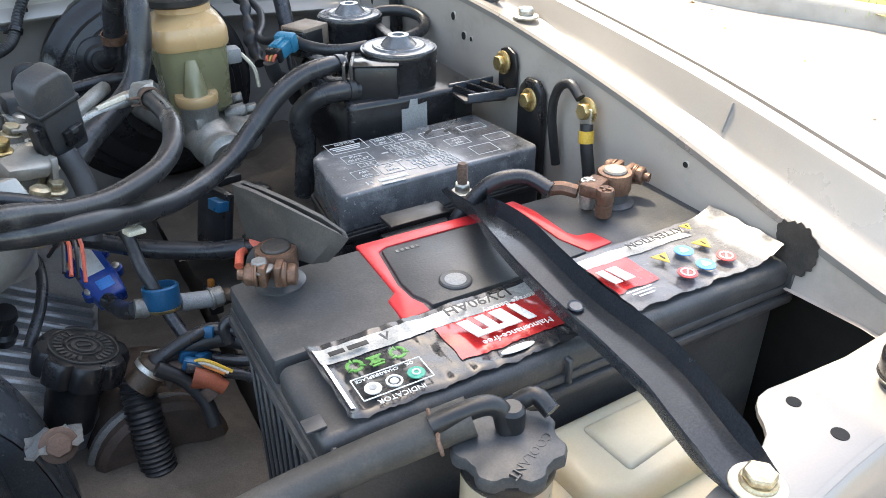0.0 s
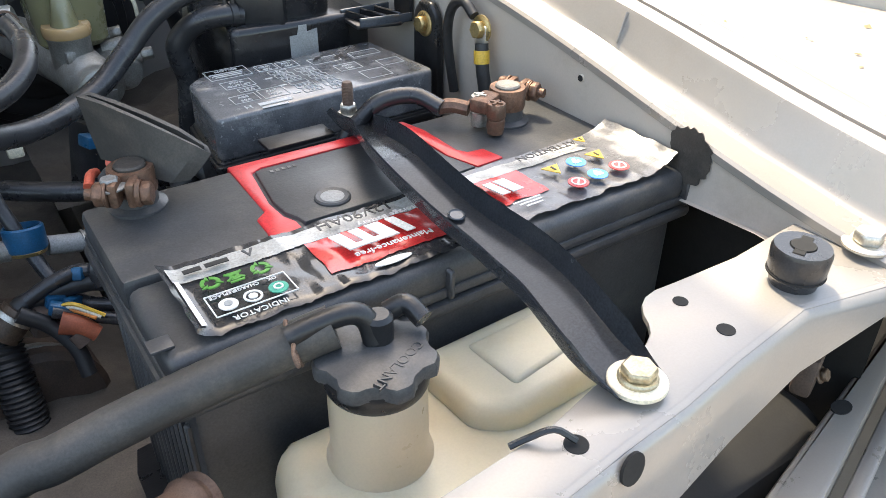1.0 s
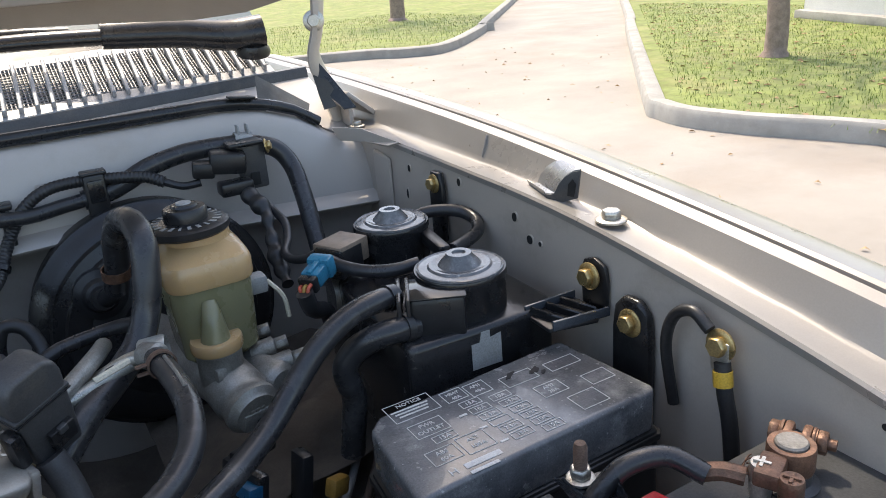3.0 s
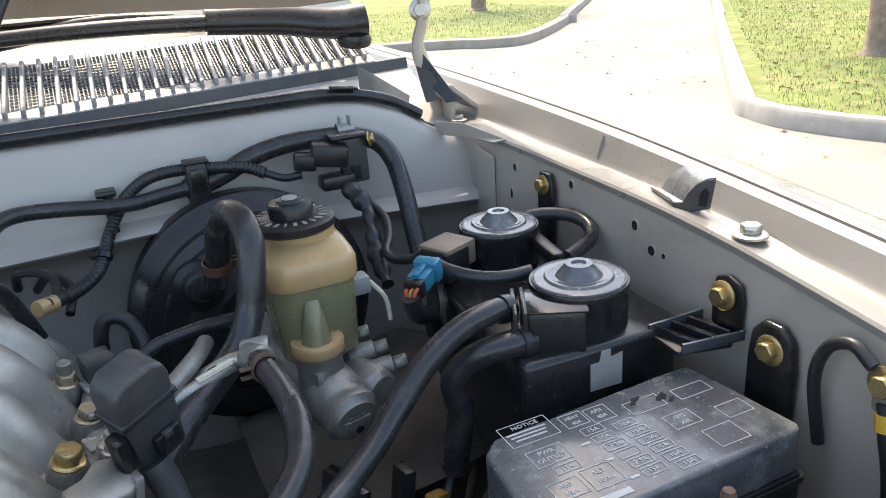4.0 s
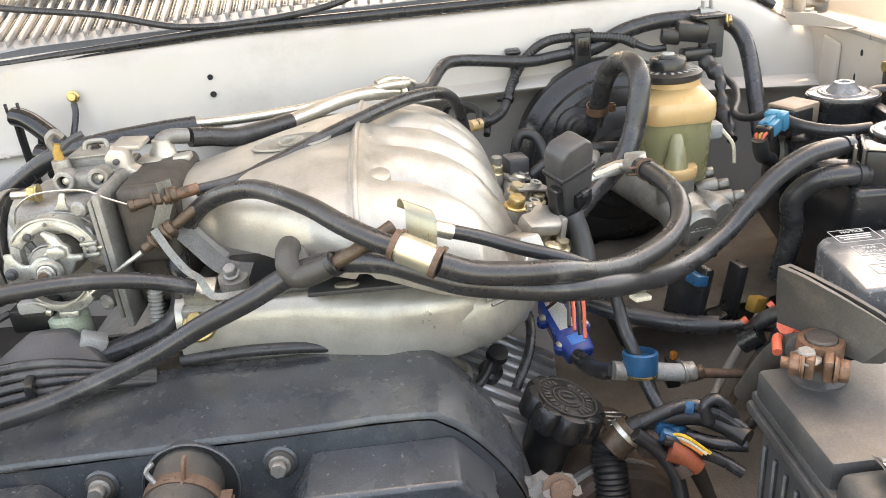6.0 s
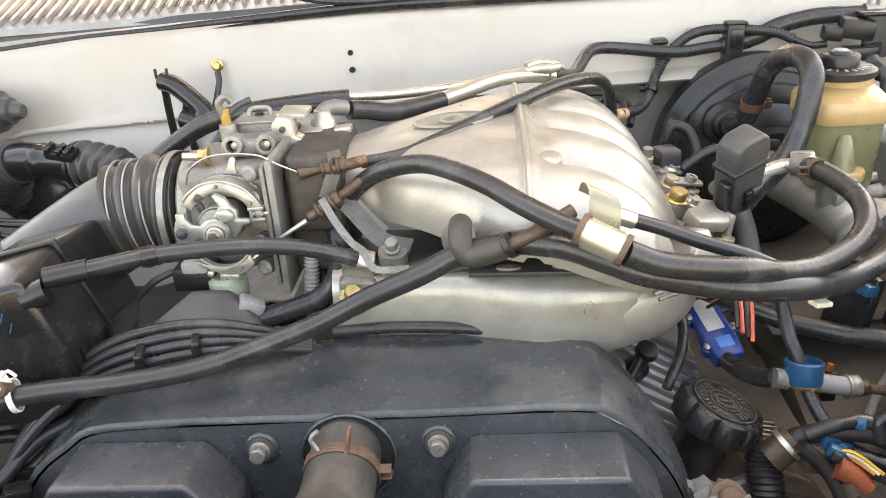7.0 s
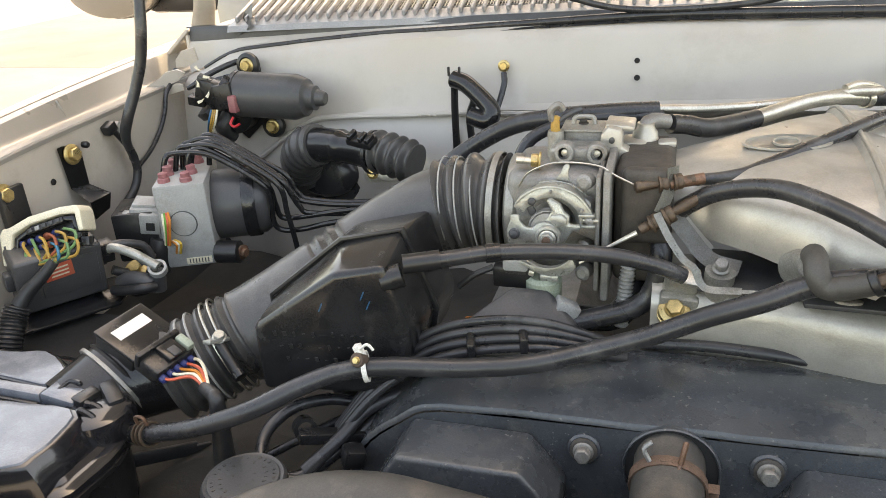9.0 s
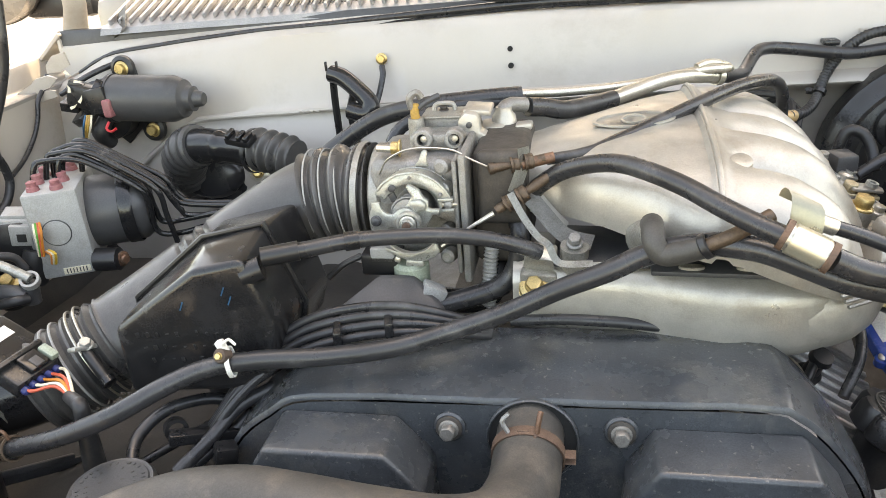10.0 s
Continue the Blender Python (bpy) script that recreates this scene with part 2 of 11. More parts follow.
IVORY = mat("ivory_plastic", (0.68, 0.62, 0.48), 0.45, 0, 0.08, 40, 0.05, 400, (0.4, 0.34, 0.24), 0.2, 40)
FOIL_BLACK = mat("glossy_black_film", (0.03, 0.03, 0.032), 0.2, 0, 0.15, 30, 0.35, 60, (0.09, 0.085, 0.08), 0.22, 30, 0.3)
FOIL_RED = mat("glossy_red_film", (0.58, 0.03, 0.03), 0.22, 0, 0.1, 30, 0.35, 60, (0.42, 0.08, 0.06), 0.2, 30, 0.3)
FOIL_WHITE = mat("glossy_white_film", (0.42, 0.405, 0.37), 0.27, 0, 0.1, 30, 0.3, 60, (0.30, 0.275, 0.235), 0.3, 30, 0.2)
FOIL_GREY = mat("glossy_grey_film", (0.125, 0.125, 0.13), 0.24, 0, 0.15, 30, 0.3, 60, (0.18, 0.175, 0.165), 0.22, 30, 0.2)
GREEN = mat("green_print", (0.08, 0.27, 0.045), 0.4, 0, 0.08)
LEAFWIRE = mat("dull_green_wire", (0.10, 0.21, 0.085), 0.45, 0, 0.1)
GREEN_DARK = mat("teal_green_print", (0.02, 0.3, 0.2), 0.4, 0, 0.08)
YELLOW = mat("yellow_print", (0.66, 0.40, 0.05), 0.4, 0, 0.08)
REDPRINT = mat("red_print", (0.6, 0.06, 0.06), 0.4, 0, 0.08)
ORANGE = mat("orange_plastic", (0.62, 0.2, 0.03), 0.45, 0, 0.15, 50, 0.1, 400, (0.3, 0.14, 0.06), 0.3, 40)
PINK = mat("pink_cap_plastic", (0.30, 0.11, 0.115), 0.6, 0, 0.25, 90, 0.1, 400, (0.2, 0.12, 0.10), 0.35, 70)
BROWN = mat("brown_old_part", (0.075, 0.05, 0.038), 0.7, 0, 0.3, 40, 0.3, 400, (0.045, 0.034, 0.028), 0.4, 25)
BURNT = mat("dark_burnt_casting", (0.050, 0.043, 0.037), 0.6, 0.1, 0.35, 50, 0.4, 300, (0.10, 0.08, 0.062), 0.3, 36)
ENGINE = mat("oily_dark_metal", (0.030, 0.028, 0.026), 0.5, 0.2, 0.4, 14, 0.4, 150, (0.09, 0.07, 0.05), 0.34, 12)
GASKET = mat("green_gasket", (0.26, 0.3, 0.24), 0.6, 0, 0.2, 60)
COIL = mat("corrugated_conduit", (0.02, 0.02, 0.021), 0.42, 0, 0.2, 40, 0.08, 500, (0.085, 0.08, 0.075), 0.28, 30)
CONCRETE = mat("pale_concrete", (0.30, 0.27, 0.235), 0.85, 0, 0.16, 0.9, 0.5, 40, (0.24, 0.19, 0.15), 0.36, 0.55, speck=(0.26, 0.21, 0.17))
KERB = mat("kerb_concrete", (0.33, 0.315, 0.285), 0.85, 0, 0.14, 6, 0.5, 60, (0.2, 0.185, 0.155), 0.35, 2.5)
GRASS = mat("lawn_soil", (0.17, 0.20, 0.05), 0.9, 0, 0.35, 6, 0.6, 60, (0.30, 0.25, 0.12), 0.42, 1.4)
BLADE = mat("grass_blade", (0.20, 0.27, 0.06), 0.7, 0, 0.4, 2.0, 0.0, dust=(0.30, 0.28, 0.12), amount=0.5, dscale=1.5)
LEAFDRY = mat("dry_leaf", (0.34, 0.22, 0.11), 0.8, 0, 0.3, 3)
LEAF = mat("green_leaf", (0.06, 0.10, 0.025), 0.6, 0, 0.35, 4)
BARK = mat("pinkish_bark", (0.30, 0.22, 0.18), 0.9, 0, 0.3, 14, 0.8, 60, (0.17, 0.13, 0.10), 0.4, 8)
WALLWHITE = mat("white_render", (0.72, 0.71, 0.68), 0.8, 0, 0.06, 3, 0.3, 60, (0.5, 0.47, 0.42), 0.2, 1.5)
SEAL = mat("rubber_seal", (0.02, 0.02, 0.021), 0.28, 0, 0.2, 30, 0.05, 400, (0.08, 0.07, 0.06), 0.3, 20)
GRILLE = mat("weathered_grey_grille", (0.265, 0.265, 0.269), 0.38, 0, 0.12, 30, 0.06, 400, (0.42, 0.40, 0.37), 0.25, 30)
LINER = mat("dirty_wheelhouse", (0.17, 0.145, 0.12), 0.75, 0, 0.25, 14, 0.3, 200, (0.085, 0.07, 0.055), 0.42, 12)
# darker copy of the wheelhouse dirt, with the left side's shade in its colour
LINER_SHADED = mat("shaded_wheelhouse", (0.032, 0.029, 0.026), 0.75, 0, 0.3, 14, 0.3, 200, (0.08, 0.065, 0.05), 0.3, 9)
# base deepened to stand for the shade of deep voids, with some grime
LINER_BLACK = mat("grimy_shade_black", (0.011, 0.0105, 0.010), 0.8, 0, 0.3, 14, 0.3, 150, (0.034, 0.028, 0.022), 0.26, 12)
SOOT = mat("brown_dusty_chassis", (0.105, 0.086, 0.069), 0.75, 0, 0.4, 16, 0.5, 160, (0.20, 0.16, 0.125), 0.32, 14)
STAINED = mat("brown_stained_steel", (0.23, 0.175, 0.13), 0.5, 0.2, 0.25, 60, 0.2, 400, (0.13, 0.095, 0.07), 0.32, 60)
# flat black for the shade inside holes and slots; also the tar spots
HOLE = mat("hole_shade_and_tar", (0.012, 0.012, 0.012), 0.9, 0, 0.1, 20, 0)
# opaque teal base stands for sky and cabin light seen in the glass
GLASS = mat("tinted_sky_glow_glass", (0.075, 0.125, 0.14), 0.08, 0, 0.1, 3, 0.0, 100, None, 0, 1, 0.0, 0.02, spec=0.5, grain=0)
SILVER = mat("silver_buffer", (0.30, 0.30, 0.30), 0.26, 0.7, 0.1, 40, 0.05, 400, (0.15, 0.14, 0.12), 0.2, 30)
ZINC = mat("grey_zinc_plate", (0.36, 0.36, 0.33), 0.34, 0.5, 0.2, 90, 0.12, 600, (0.11, 0.095, 0.07), 0.28, 60)
OCHRE = mat("ochre_plastic", (0.40, 0.23, 0.05), 0.5, 0, 0.15, 60, 0.08, 400, (0.2, 0.13, 0.06), 0.3, 50)
RUSTRED = mat("aged_orange_rubber", (0.30, 0.075, 0.035), 0.55, 0, 0.25, 60, 0.1, 400, (0.16, 0.08, 0.05), 0.35, 50)
SALMON = mat("faded_red_rubber", (0.55, 0.10, 0.055), 0.5, 0, 0.12, 60, 0.08, 400, (0.34, 0.12, 0.07), 0.3, 50)
# base and dust paled to hold the lid's sky sheen, besides real wear
LID = mat("worn_sheen_plastic", (0.11, 0.113, 0.118), 0.2, 0, 0.3, 35, 0.1, 500, (0.33, 0.328, 0.325), 0.36, 34, 0.3, 0.14, speck=(0.28, 0.28, 0.28))
BOX = mat("polished_black_box", (0.012, 0.012, 0.014), 0.13, 0, 0.3, 20, 0.04, 300, (0.042, 0.042, 0.043), 0.18, 18, 0.25, 0.06)
ALU_MID = mat("grey_cast_alloy", (0.29, 0.28, 0.255), 0.42, 0.5, 0.2, 45, 0.35, 700, (0.13, 0.10, 0.075), 0.34, 36)
CHIP = mat("bare_primer", (0.05, 0.045, 0.04), 0.6, 0.1, 0.3, 60, 0.2, 400, (0.10, 0.085, 0.07), 0.35, 60)
# concrete darkened to take down the sun's brightness on the left ground
SLAB = mat("dimmed_grey_concrete", (0.122, 0.117, 0.112), 0.8, 0, 0.14, 1.2, 0.4, 40, (0.092, 0.086, 0.079), 0.35, 0.7)
# black paint with its base lifted and blued to hold the sky's reflection
BAR = mat("black_steel_sky_sheen", (0.058, 0.066, 0.078), 0.19, 0.15, 0.2, 20, 0.05, 400, (0.12, 0.12, 0.122), 0.2, 12, 0.3)
NECK = mat("stained_cream_plastic", (0.60, 0.49, 0.34), 0.36, 0, 0.08, 14, 0.05, 300, (0.42, 0.24, 0.10), 0.25, 22, 0, 0.1, 0.25, grain=0.03)
ADJUSTER = mat("dull_bronze_nut", (0.105, 0.072, 0.05), 0.5, 0.45, 0.35, 110, 0.45, 400, (0.07, 0.058, 0.048), 0.42, 80)
# pale bluish tone puts the sky's reflection into the dusty lid colour
SHEEN_LID = mat("dusty_sky_sheen_lid", (0.13, 0.145, 0.17), 0.2, 0, 0.25, 18, 0.05, 300, (0.25, 0.265, 0.29), 0.4, 9, 0.35, 0.1)
DUCT = mat("faded_rubber_duct", (0.062, 0.060, 0.059), 0.34, 0, 0.2, 24, 0.1, 500, (0.14, 0.133, 0.124), 0.3, 14, 0, 0.12)
BOLT = mat("dull_pale_zinc_bolt", (0.47, 0.40, 0.27), 0.36, 0.7, 0.2, 90, 0.1, 600, (0.20, 0.14, 0.08), 0.3, 80)

# ---- outdoors ----
ground = solo("ground", grid_mesh(lambda i, j: (-400 + 80 * i, -400 + 80 * j, 0.0), 11, 11), CONCRETE, "pale sunlit concrete driveway with stains", "driveway", kind="structure")


# added slabs that dim the left ground by their darker colour
for k in range(4):
    part("slab", bx((-5.0, -3.0 + 6.02 * k, -0.06), (7.2, 6.0, 0.13), 0.01), SLAB, ground, "added concrete slab, darkened to dim the sunlit ground")


def curve2(pts, n=6):
    return [(p.x, p.y) for p in spline([(x, y, 0) for x, y in pts], n)]


def lawn(edge, far, label):
    """A raised lawn behind a kerb that follows edge; far closes its outline."""
    line = curve2(edge)
    t = solo("lawn", prism(line + far, -0.02, 0.09, 0), GRASS, label, "lawn", kind="structure")
    bm = B()
    rail = [Vector((x, y, 0)) for x, y in line]
    prof = [(0.0, -0.05), (0.0, 0.10), (0.02, 0.125), (0.12, 0.125), (0.14, 0.11), (0.14, -0.05)]

    def at(i, j):
        d = (rail[min(i + 1, len(rail) - 1)] - rail[max(i - 1, 0)]).normalized()
        side = Vector((d.y, -d.x, 0))
        return rail[i] + side * (prof[j][0] - 0.13) + Vector((0, 0, prof[j][1]))

    grid_mesh(at, len(rail), len(prof), True, bm)
    bm.faces.ensure_lookup_table()
    solo("kerb", bm, KERB, "pale concrete kerb along the lawn edge", "kerb", kind="structure", angle=50)
    return line


# kerb lines run so that the lawn lies on their left-hand side
right_edge = [(5.2, -6.0), (4.9, 0.5), (4.72, 2.6), (4.40, 3.6), (4.40, 4.2), (4.9, 4.85), (8.4, 8.75), (10.2, 10.7), (22, 24)]
left_edge = [(-14, 16.5), (0.0, 11.6), (4.2, 10.05), (5.0, 9.45), (5.7, 9.45), (7.4, 11.1), (8.6, 12.6), (20, 26)]
lawn(right_edge, [(40, 24), (40, -6)], "green lawn with dry brown patches beside the drive")
lawn(left_edge, [(20, 40), (-14, 40)], "green lawn at the far side of the drive")


def scatter(name, material, label, category, n, spots, size, flat):
    verts, faces = [], []
    for k in range(n):
        cx, cy, z = spots()
        a = random.uniform(0, 6.28)
        s = size * random.uniform(0.6, 1.4)
        dx, dy = math.cos(a) * s, math.sin(a) * s
        i = len(verts)
        if flat:
            verts += [(cx - dx, cy - dy, z + 0.004), (cx + dy * 0.5, cy - dx * 0.5, z + random.uniform(0.004, 0.02)), (cx + dx, cy + dy, z + 0.006), (cx - dy * 0.5, cy + dx * 0.5, z + random.uniform(0.004, 0.02))]
            faces.append((i, i + 1, i + 2, i + 3))
        else:
            h = s * random.uniform(1.4, 3.0)
            verts += [(cx - dx * 0.25, cy - dy * 0.25, z), (cx + dx * 0.25, cy + dy * 0.25, z), (cx + dy * 1.2, cy - dx * 1.2, z + h)]
            faces.append((i, i + 1, i + 2))
    me = bpy.data.meshes.new(name)
    me.from_pydata(verts, [], faces)
    me.materials.append(material)
    return tagged(new(name, me), label, category, kind="stuff")


def in_right_lawn():
    while True:
        x, y = random.uniform(4.4, 11), random.uniform(1.2, 11)
        if x > 4.45 and (y < 4.1 or x > 4.5 + (y - 4.2) * 0.905):
            return x, y, 0.09


def in_left_lawn():
    while True:
        x, y = random.uniform(1.5, 8.5), random.uniform(9.4, 16)
        if y > 9.5 and (x < 5.6 or y > 9.4 + (x - 5.6) * 1.06) and y > 10.2 - (x - 4.2) * 0.5:
            return x, y, 0.09


scatter("grass", BLADE, "short green grass blades on the lawn", "grass", 26000, in_right_lawn, 0.012, False)
scatter("grass", BLADE, "short green grass blades on the lawn", "grass", 9000, in_left_lawn, 0.014, False)
scatter("fallen_leaves", LEAFDRY, "dry fallen leaves lying on the lawn", "leaves", 700, in_right_lawn, 0.03, True)
scatter("fallen_leaves", LEAFDRY, "few dry leaves and twigs on the concrete", "leaves", 220, lambda: (random.uniform(1.6, 8), random.uniform(0.5, 9), 0.0), 0.02, True)


def tree(x, y, r, h, seed):
    rnd = random.Random(seed)
    t = thing("tree", (x, y, 0.09), "young garden tree with a slim pinkish-grey trunk", "tree", "trees on the lawn")
    trunk = [(x, y, 0.03), (x + 0.01, y, 0.5), (x - 0.02, y + 0.03, 1.3), (x + 0.03, y, h)]
    bm = tube(trunk, lambda s, d: r * (1.25 - 0.5 * s) if s > 0.03 else r * 1.7, 14, 8)
    tips = []
    for k in range(9):
        a = k * 2.4
        z0 = h * rnd.uniform(0.6, 0.98)
        e = Vector((x + math.cos(a) * rnd.uniform(0.7, 1.3), y + math.sin(a) * rnd.uniform(0.7, 1.3), z0 + rnd.uniform(0.5, 1.2)))
        tube([(x, y, z0), ((x + e.x) / 2, (y + e.y) / 2, z0 + 0.2), e], lambda s, d: r * 0.4 * (1 - 0.7 * s), 8, 4, bm)
        tips.append(e)
    part("trunk", bm, BARK, t)
    verts, faces = [], []
    for k in range(2600):
        c = rnd.choice(tips) + Vector((rnd.gauss(0, 0.36), rnd.gauss(0, 0.36), rnd.gauss(0, 0.28)))
        d = Vector((rnd.uniform(-1, 1), rnd.uniform(-1, 1), rnd.uniform(-0.6, 0.6))).normalized() * 0.055
        w = d.orthogonal() * 0.4
        i = len(verts)
        verts += [c - d, c + w, c + d, c - w]
        faces.append((i, i + 1, i + 2, i + 3))
    me = bpy.data.meshes.new("crown")
    me.from_pydata([tuple(v) for v in verts], [], faces)
    me.materials.append(LEAF)
    link_under(new("crown", me), t)


tree(6.66, 5.08, 0.085, 2.6, 3)
tree(7.4, 14.2, 0.12, 3.0, 5)
gw = thing("garden_wall", (9.0, 5.0, 0.09), "white rendered garden wall with a low plinth", "wall")
part("wall_panel", bx((9.2, 5.4, 0.75), (0.18, 3.2, 1.5), 0.01, rot=(0, 0, -20)), WALLWHITE, gw)
part("pillar", bx((8.62, 3.95, 0.8), (0.34, 0.34, 1.6), 0.012, rot=(0, 0, -20)), WALLWHITE, gw)
part("plinth", bx((9.12, 5.42, 0.12), (0.3, 3.2, 0.14), 0.01, rot=(0, 0, -20)), KERB, gw)

# ---- body of the car round the engine ----
XC = -0.157                      # middle of the car
HALF = 0.712                     # from the middle to an inner fender


def interp(table, v):
    xs = [a for a, _ in table]
    return float(np.interp(v, xs, [b for _, b in table]))


def smooth(table, v):
    return sum(interp(table, v + 0.02 * k) for k in range(-4, 5)) / 9


FLANGE = [(0.10, 0.952), (0.19, 0.956), (0.27, 0.966), (0.37, 0.988), (0.5, 1.016), (0.71, 1.044), (1.0, 1.052), (1.3, 1.056), (1.6, 1.06)]
LEDGE = [(0.10, 0.982), (0.20, 0.990), (0.30, 1.003), (0.412, 1.027), (0.55, 1.045), (0.70, 1.061), (0.80, 1.0705), (0.92, 1.079), (1.115, 1.088), (1.29, 1.094), (1.6, 1.10)]
APRON_LOW = [(0.10, 0.93), (0.27, 0.940), (0.33, 0.936), (0.40, 0.918), (0.45, 0.890), (0.50, 0.82), (0.56, 0.60), (1.6, 0.60)]


def fender(side, name):
    """Inner apron, top flange, gutter and outer panel of one fender."""
    s = 1 if side > 0 else -1
    X = lambda u: XC + s * (HALF + u)
    ys = [0.12 + 0.03 * i for i in range(50)]
    t = thing(name, (X(0.1), 0.8, 0.4), "champagne-painted front fender with bolted top flange", "fender")
    t["kind"] = "structure"

    low_by = 0.0 if s > 0 else 0.024

    def wall(i, j):
        y = ys[i]
        zi, low = smooth(FLANGE, y) - low_by, interp(APRON_LOW, y)
        pts = [(-0.24, max(low - 0.2, 0.40)), (-0.22, max(low - 0.06, 0.52)), (-0.06, max(low, 0.71)), (-0.004, max(low, 0.78)), (0.0, max(low, 0.80)), (0.0, max(low, 0.86)), (0.001, zi - 0.03), (0.001, zi - 0.004)]
        if s > 0 and y > 0.5:
            pts[:3] = [(-0.31, 0.60), (-0.29, 0.735 + 0.01 * math.sin(y * 40)), (-0.08, 0.770)]
        u, z = pts[j]
        if y < 0.55:
            u = max(u, -0.004)
        return (X(u), y, z)

    part("apron", grid_mesh(lambda i, j: wall(i, j + 3), len(ys), 5), PAINT_IN, t, "dusty inner apron sheet", 30)
    # left sheet takes the copy that is darkened for shade
    part("wheelhouse", grid_mesh(lambda i, j: wall(i + 13, j), len(ys) - 13, 4), LINER if s > 0 else LINER_SHADED, t, "dirty lower wheelhouse sheet, the left one shaded by colour", 30)
    part("front_liner", grid_mesh(lambda i, j: (X(0.03 + 0.004 * math.sin(i * 1.7 + j)), 0.20 + 0.036 * i, (0.945, 0.85, 0.70, 0.45)[j]), 12, 4), LINER_BLACK, t, "liner ahead of the wheelhouse, near-black for deep shade", 30)

    def rim(i, j):
        y = ys[i]
        zi, zw = smooth(FLANGE, y) - low_by, smooth(LEDGE, y) - low_by
        wav = 0.0025 * math.sin(y * 31) + 0.0015 * math.sin(y * 77)
        pts = [(0.0, zi - 0.006), (0.0, zi - 0.001), (0.002, zi + 0.001), (0.025 + 0.6 * wav, zi - 0.001), (0.029 + 0.6 * wav, zi + 0.001), (0.032, zi + 0.005), (0.040, zw - 0.004), (0.042, zw - 0.001), (0.051, zw + 0.002), (0.0525, zw + 0.001), (0.0535, zw - 0.005), (0.0565, zw - 0.005), (0.058, zw + 0.001), (0.061, zw + 0.003), (0.078, zw + 0.001), (0.098, zw - 0.006), (0.122, zw - 0.018), (0.160, zw - 0.055), (0.190, zw - 0.13), (0.20, 0.62), (0.19, 0.40)]
        u, z = pts[j]
        return (X(u), y, z)

    bm = grid_mesh(rim, len(ys), 21)
    part("outer_panel", bm, PAINT, t, "champagne outer panel with gutter and flange", 35)
    for y in (0.43, 0.867):
        part("gutter_rib", bx((X(0.036), y, smooth(FLANGE, y) - low_by + 0.014), (0.004, 0.0012, 0.022), 0.0005, rot=(0, s * 20, 8)), PAINT, t)
    return t


fr = fender(1, "fender_right")
fl = fender(-1, "fender_left")
for y, z, w, h in [(y, z, w * 0.8, h * 0.75) for y, z, w, h in ((0.966, 1.028, 0.0034, 0.0052), (0.9745, 0.9975, 0.0026, 0.0072), (0.863, 1.0335, 0.0038, 0.0052), (0.771, 1.0205, 0.0044, 0.0056), (0.7493, 1.005, 0.0050, 0.0054), (0.7347, 1.005, 0.0024, 0.0030), (0.43, 0.985, 0.003, 0.003))]:
    part("drain_hole", lathe([(1.25, -0.001), (1.25, 0.0002), (1.0, 0.0006), (0.95, 0.0)], facing((0.5555, y, z), (-1, 0, 0)) @ Matrix.Diagonal((w, h, 1, 1)), 20), PAINT_IN, fr, "rolled rim of a drain hole")
    # thin black disc in place of a recess, painting the hole's shade
    part("hole_shade_disc", lathe([(1.0, 0.0), (1.0, 0.0009), (0.5, 0.0009)], facing((0.5555, y, z), (-1, 0, 0)) @ Matrix.Diagonal((w, h, 1, 1)), 20), HOLE, fr)
for y, r in ((0.245, 0.011), (0.31, 0.007)):
    part("flange_hole", lathe([(r, -0.001), (r, 0.0025), (r * 0.8, 0.0025)], facing((0.575, y, interp(FLANGE, y) - 0.0035), (0, -0.12, 1)), 18), HOLE, fr)
part("flange_bolt", hexbolt((0.572, 0.665, 1.0400), (0, 0, 1), 0.008), STEEL, fr)
part("flange_bolt", hexbolt((0.5575, 1.098, 1.0555), (0, 0, 1), 0.006), STEEL, fr)
part("flange_bolt", hexbolt((0.560, 0.212, 0.9595), (0, 0, 1), 0.008), STEEL, fr)
for y, z, n in ((0.661, 1.002, 0.0085), (0.616, 0.979, 0.0085), (0.534, 0.995, 0.0085), (0.897, 1.027, 0.0075)):
    part("apron_bolt", hexbolt((0.546, y, z), (-1, -0.05, 0.05), n * 0.86, 1.5), GOLD, fr)
# bare scar where the paint has flaked off the apron
scar = random.Random(4)
bm = prism([(0.0165 * math.cos(a) * (1 + 0.10 * math.sin(3 * a + 1)) * scar.uniform(0.88, 1.06), 0.021 * math.sin(a) * (1 + 0.1 * math.cos(2 * a)) * scar.uniform(0.9, 1.06)) for a in [k * math.pi / 22 for k in range(44)]], 0, 0.0008, 0, facing((0.5545, 0.328, 0.966), (-1, 0, 0)))
part("paint_scar", bm, CHIP, fr, "black patch of flaked paint")

# firewall
TOPLINE = [(-0.90, 1.018), (-0.845, 1.036), (-0.815, 1.051), (-0.795, 1.0605), (-0.77, 1.066), (-0.66, 1.0775), (-0.55, 1.087), (-0.38, 1.094), (-0.2, 1.099), (0.40, 1.099), (0.44, 1.094), (0.485, 1.078), (0.531, 1.046), (0.58, 1.034)]
xs_fw = [-0.875 + 0.0205 * i for i in range(71)]


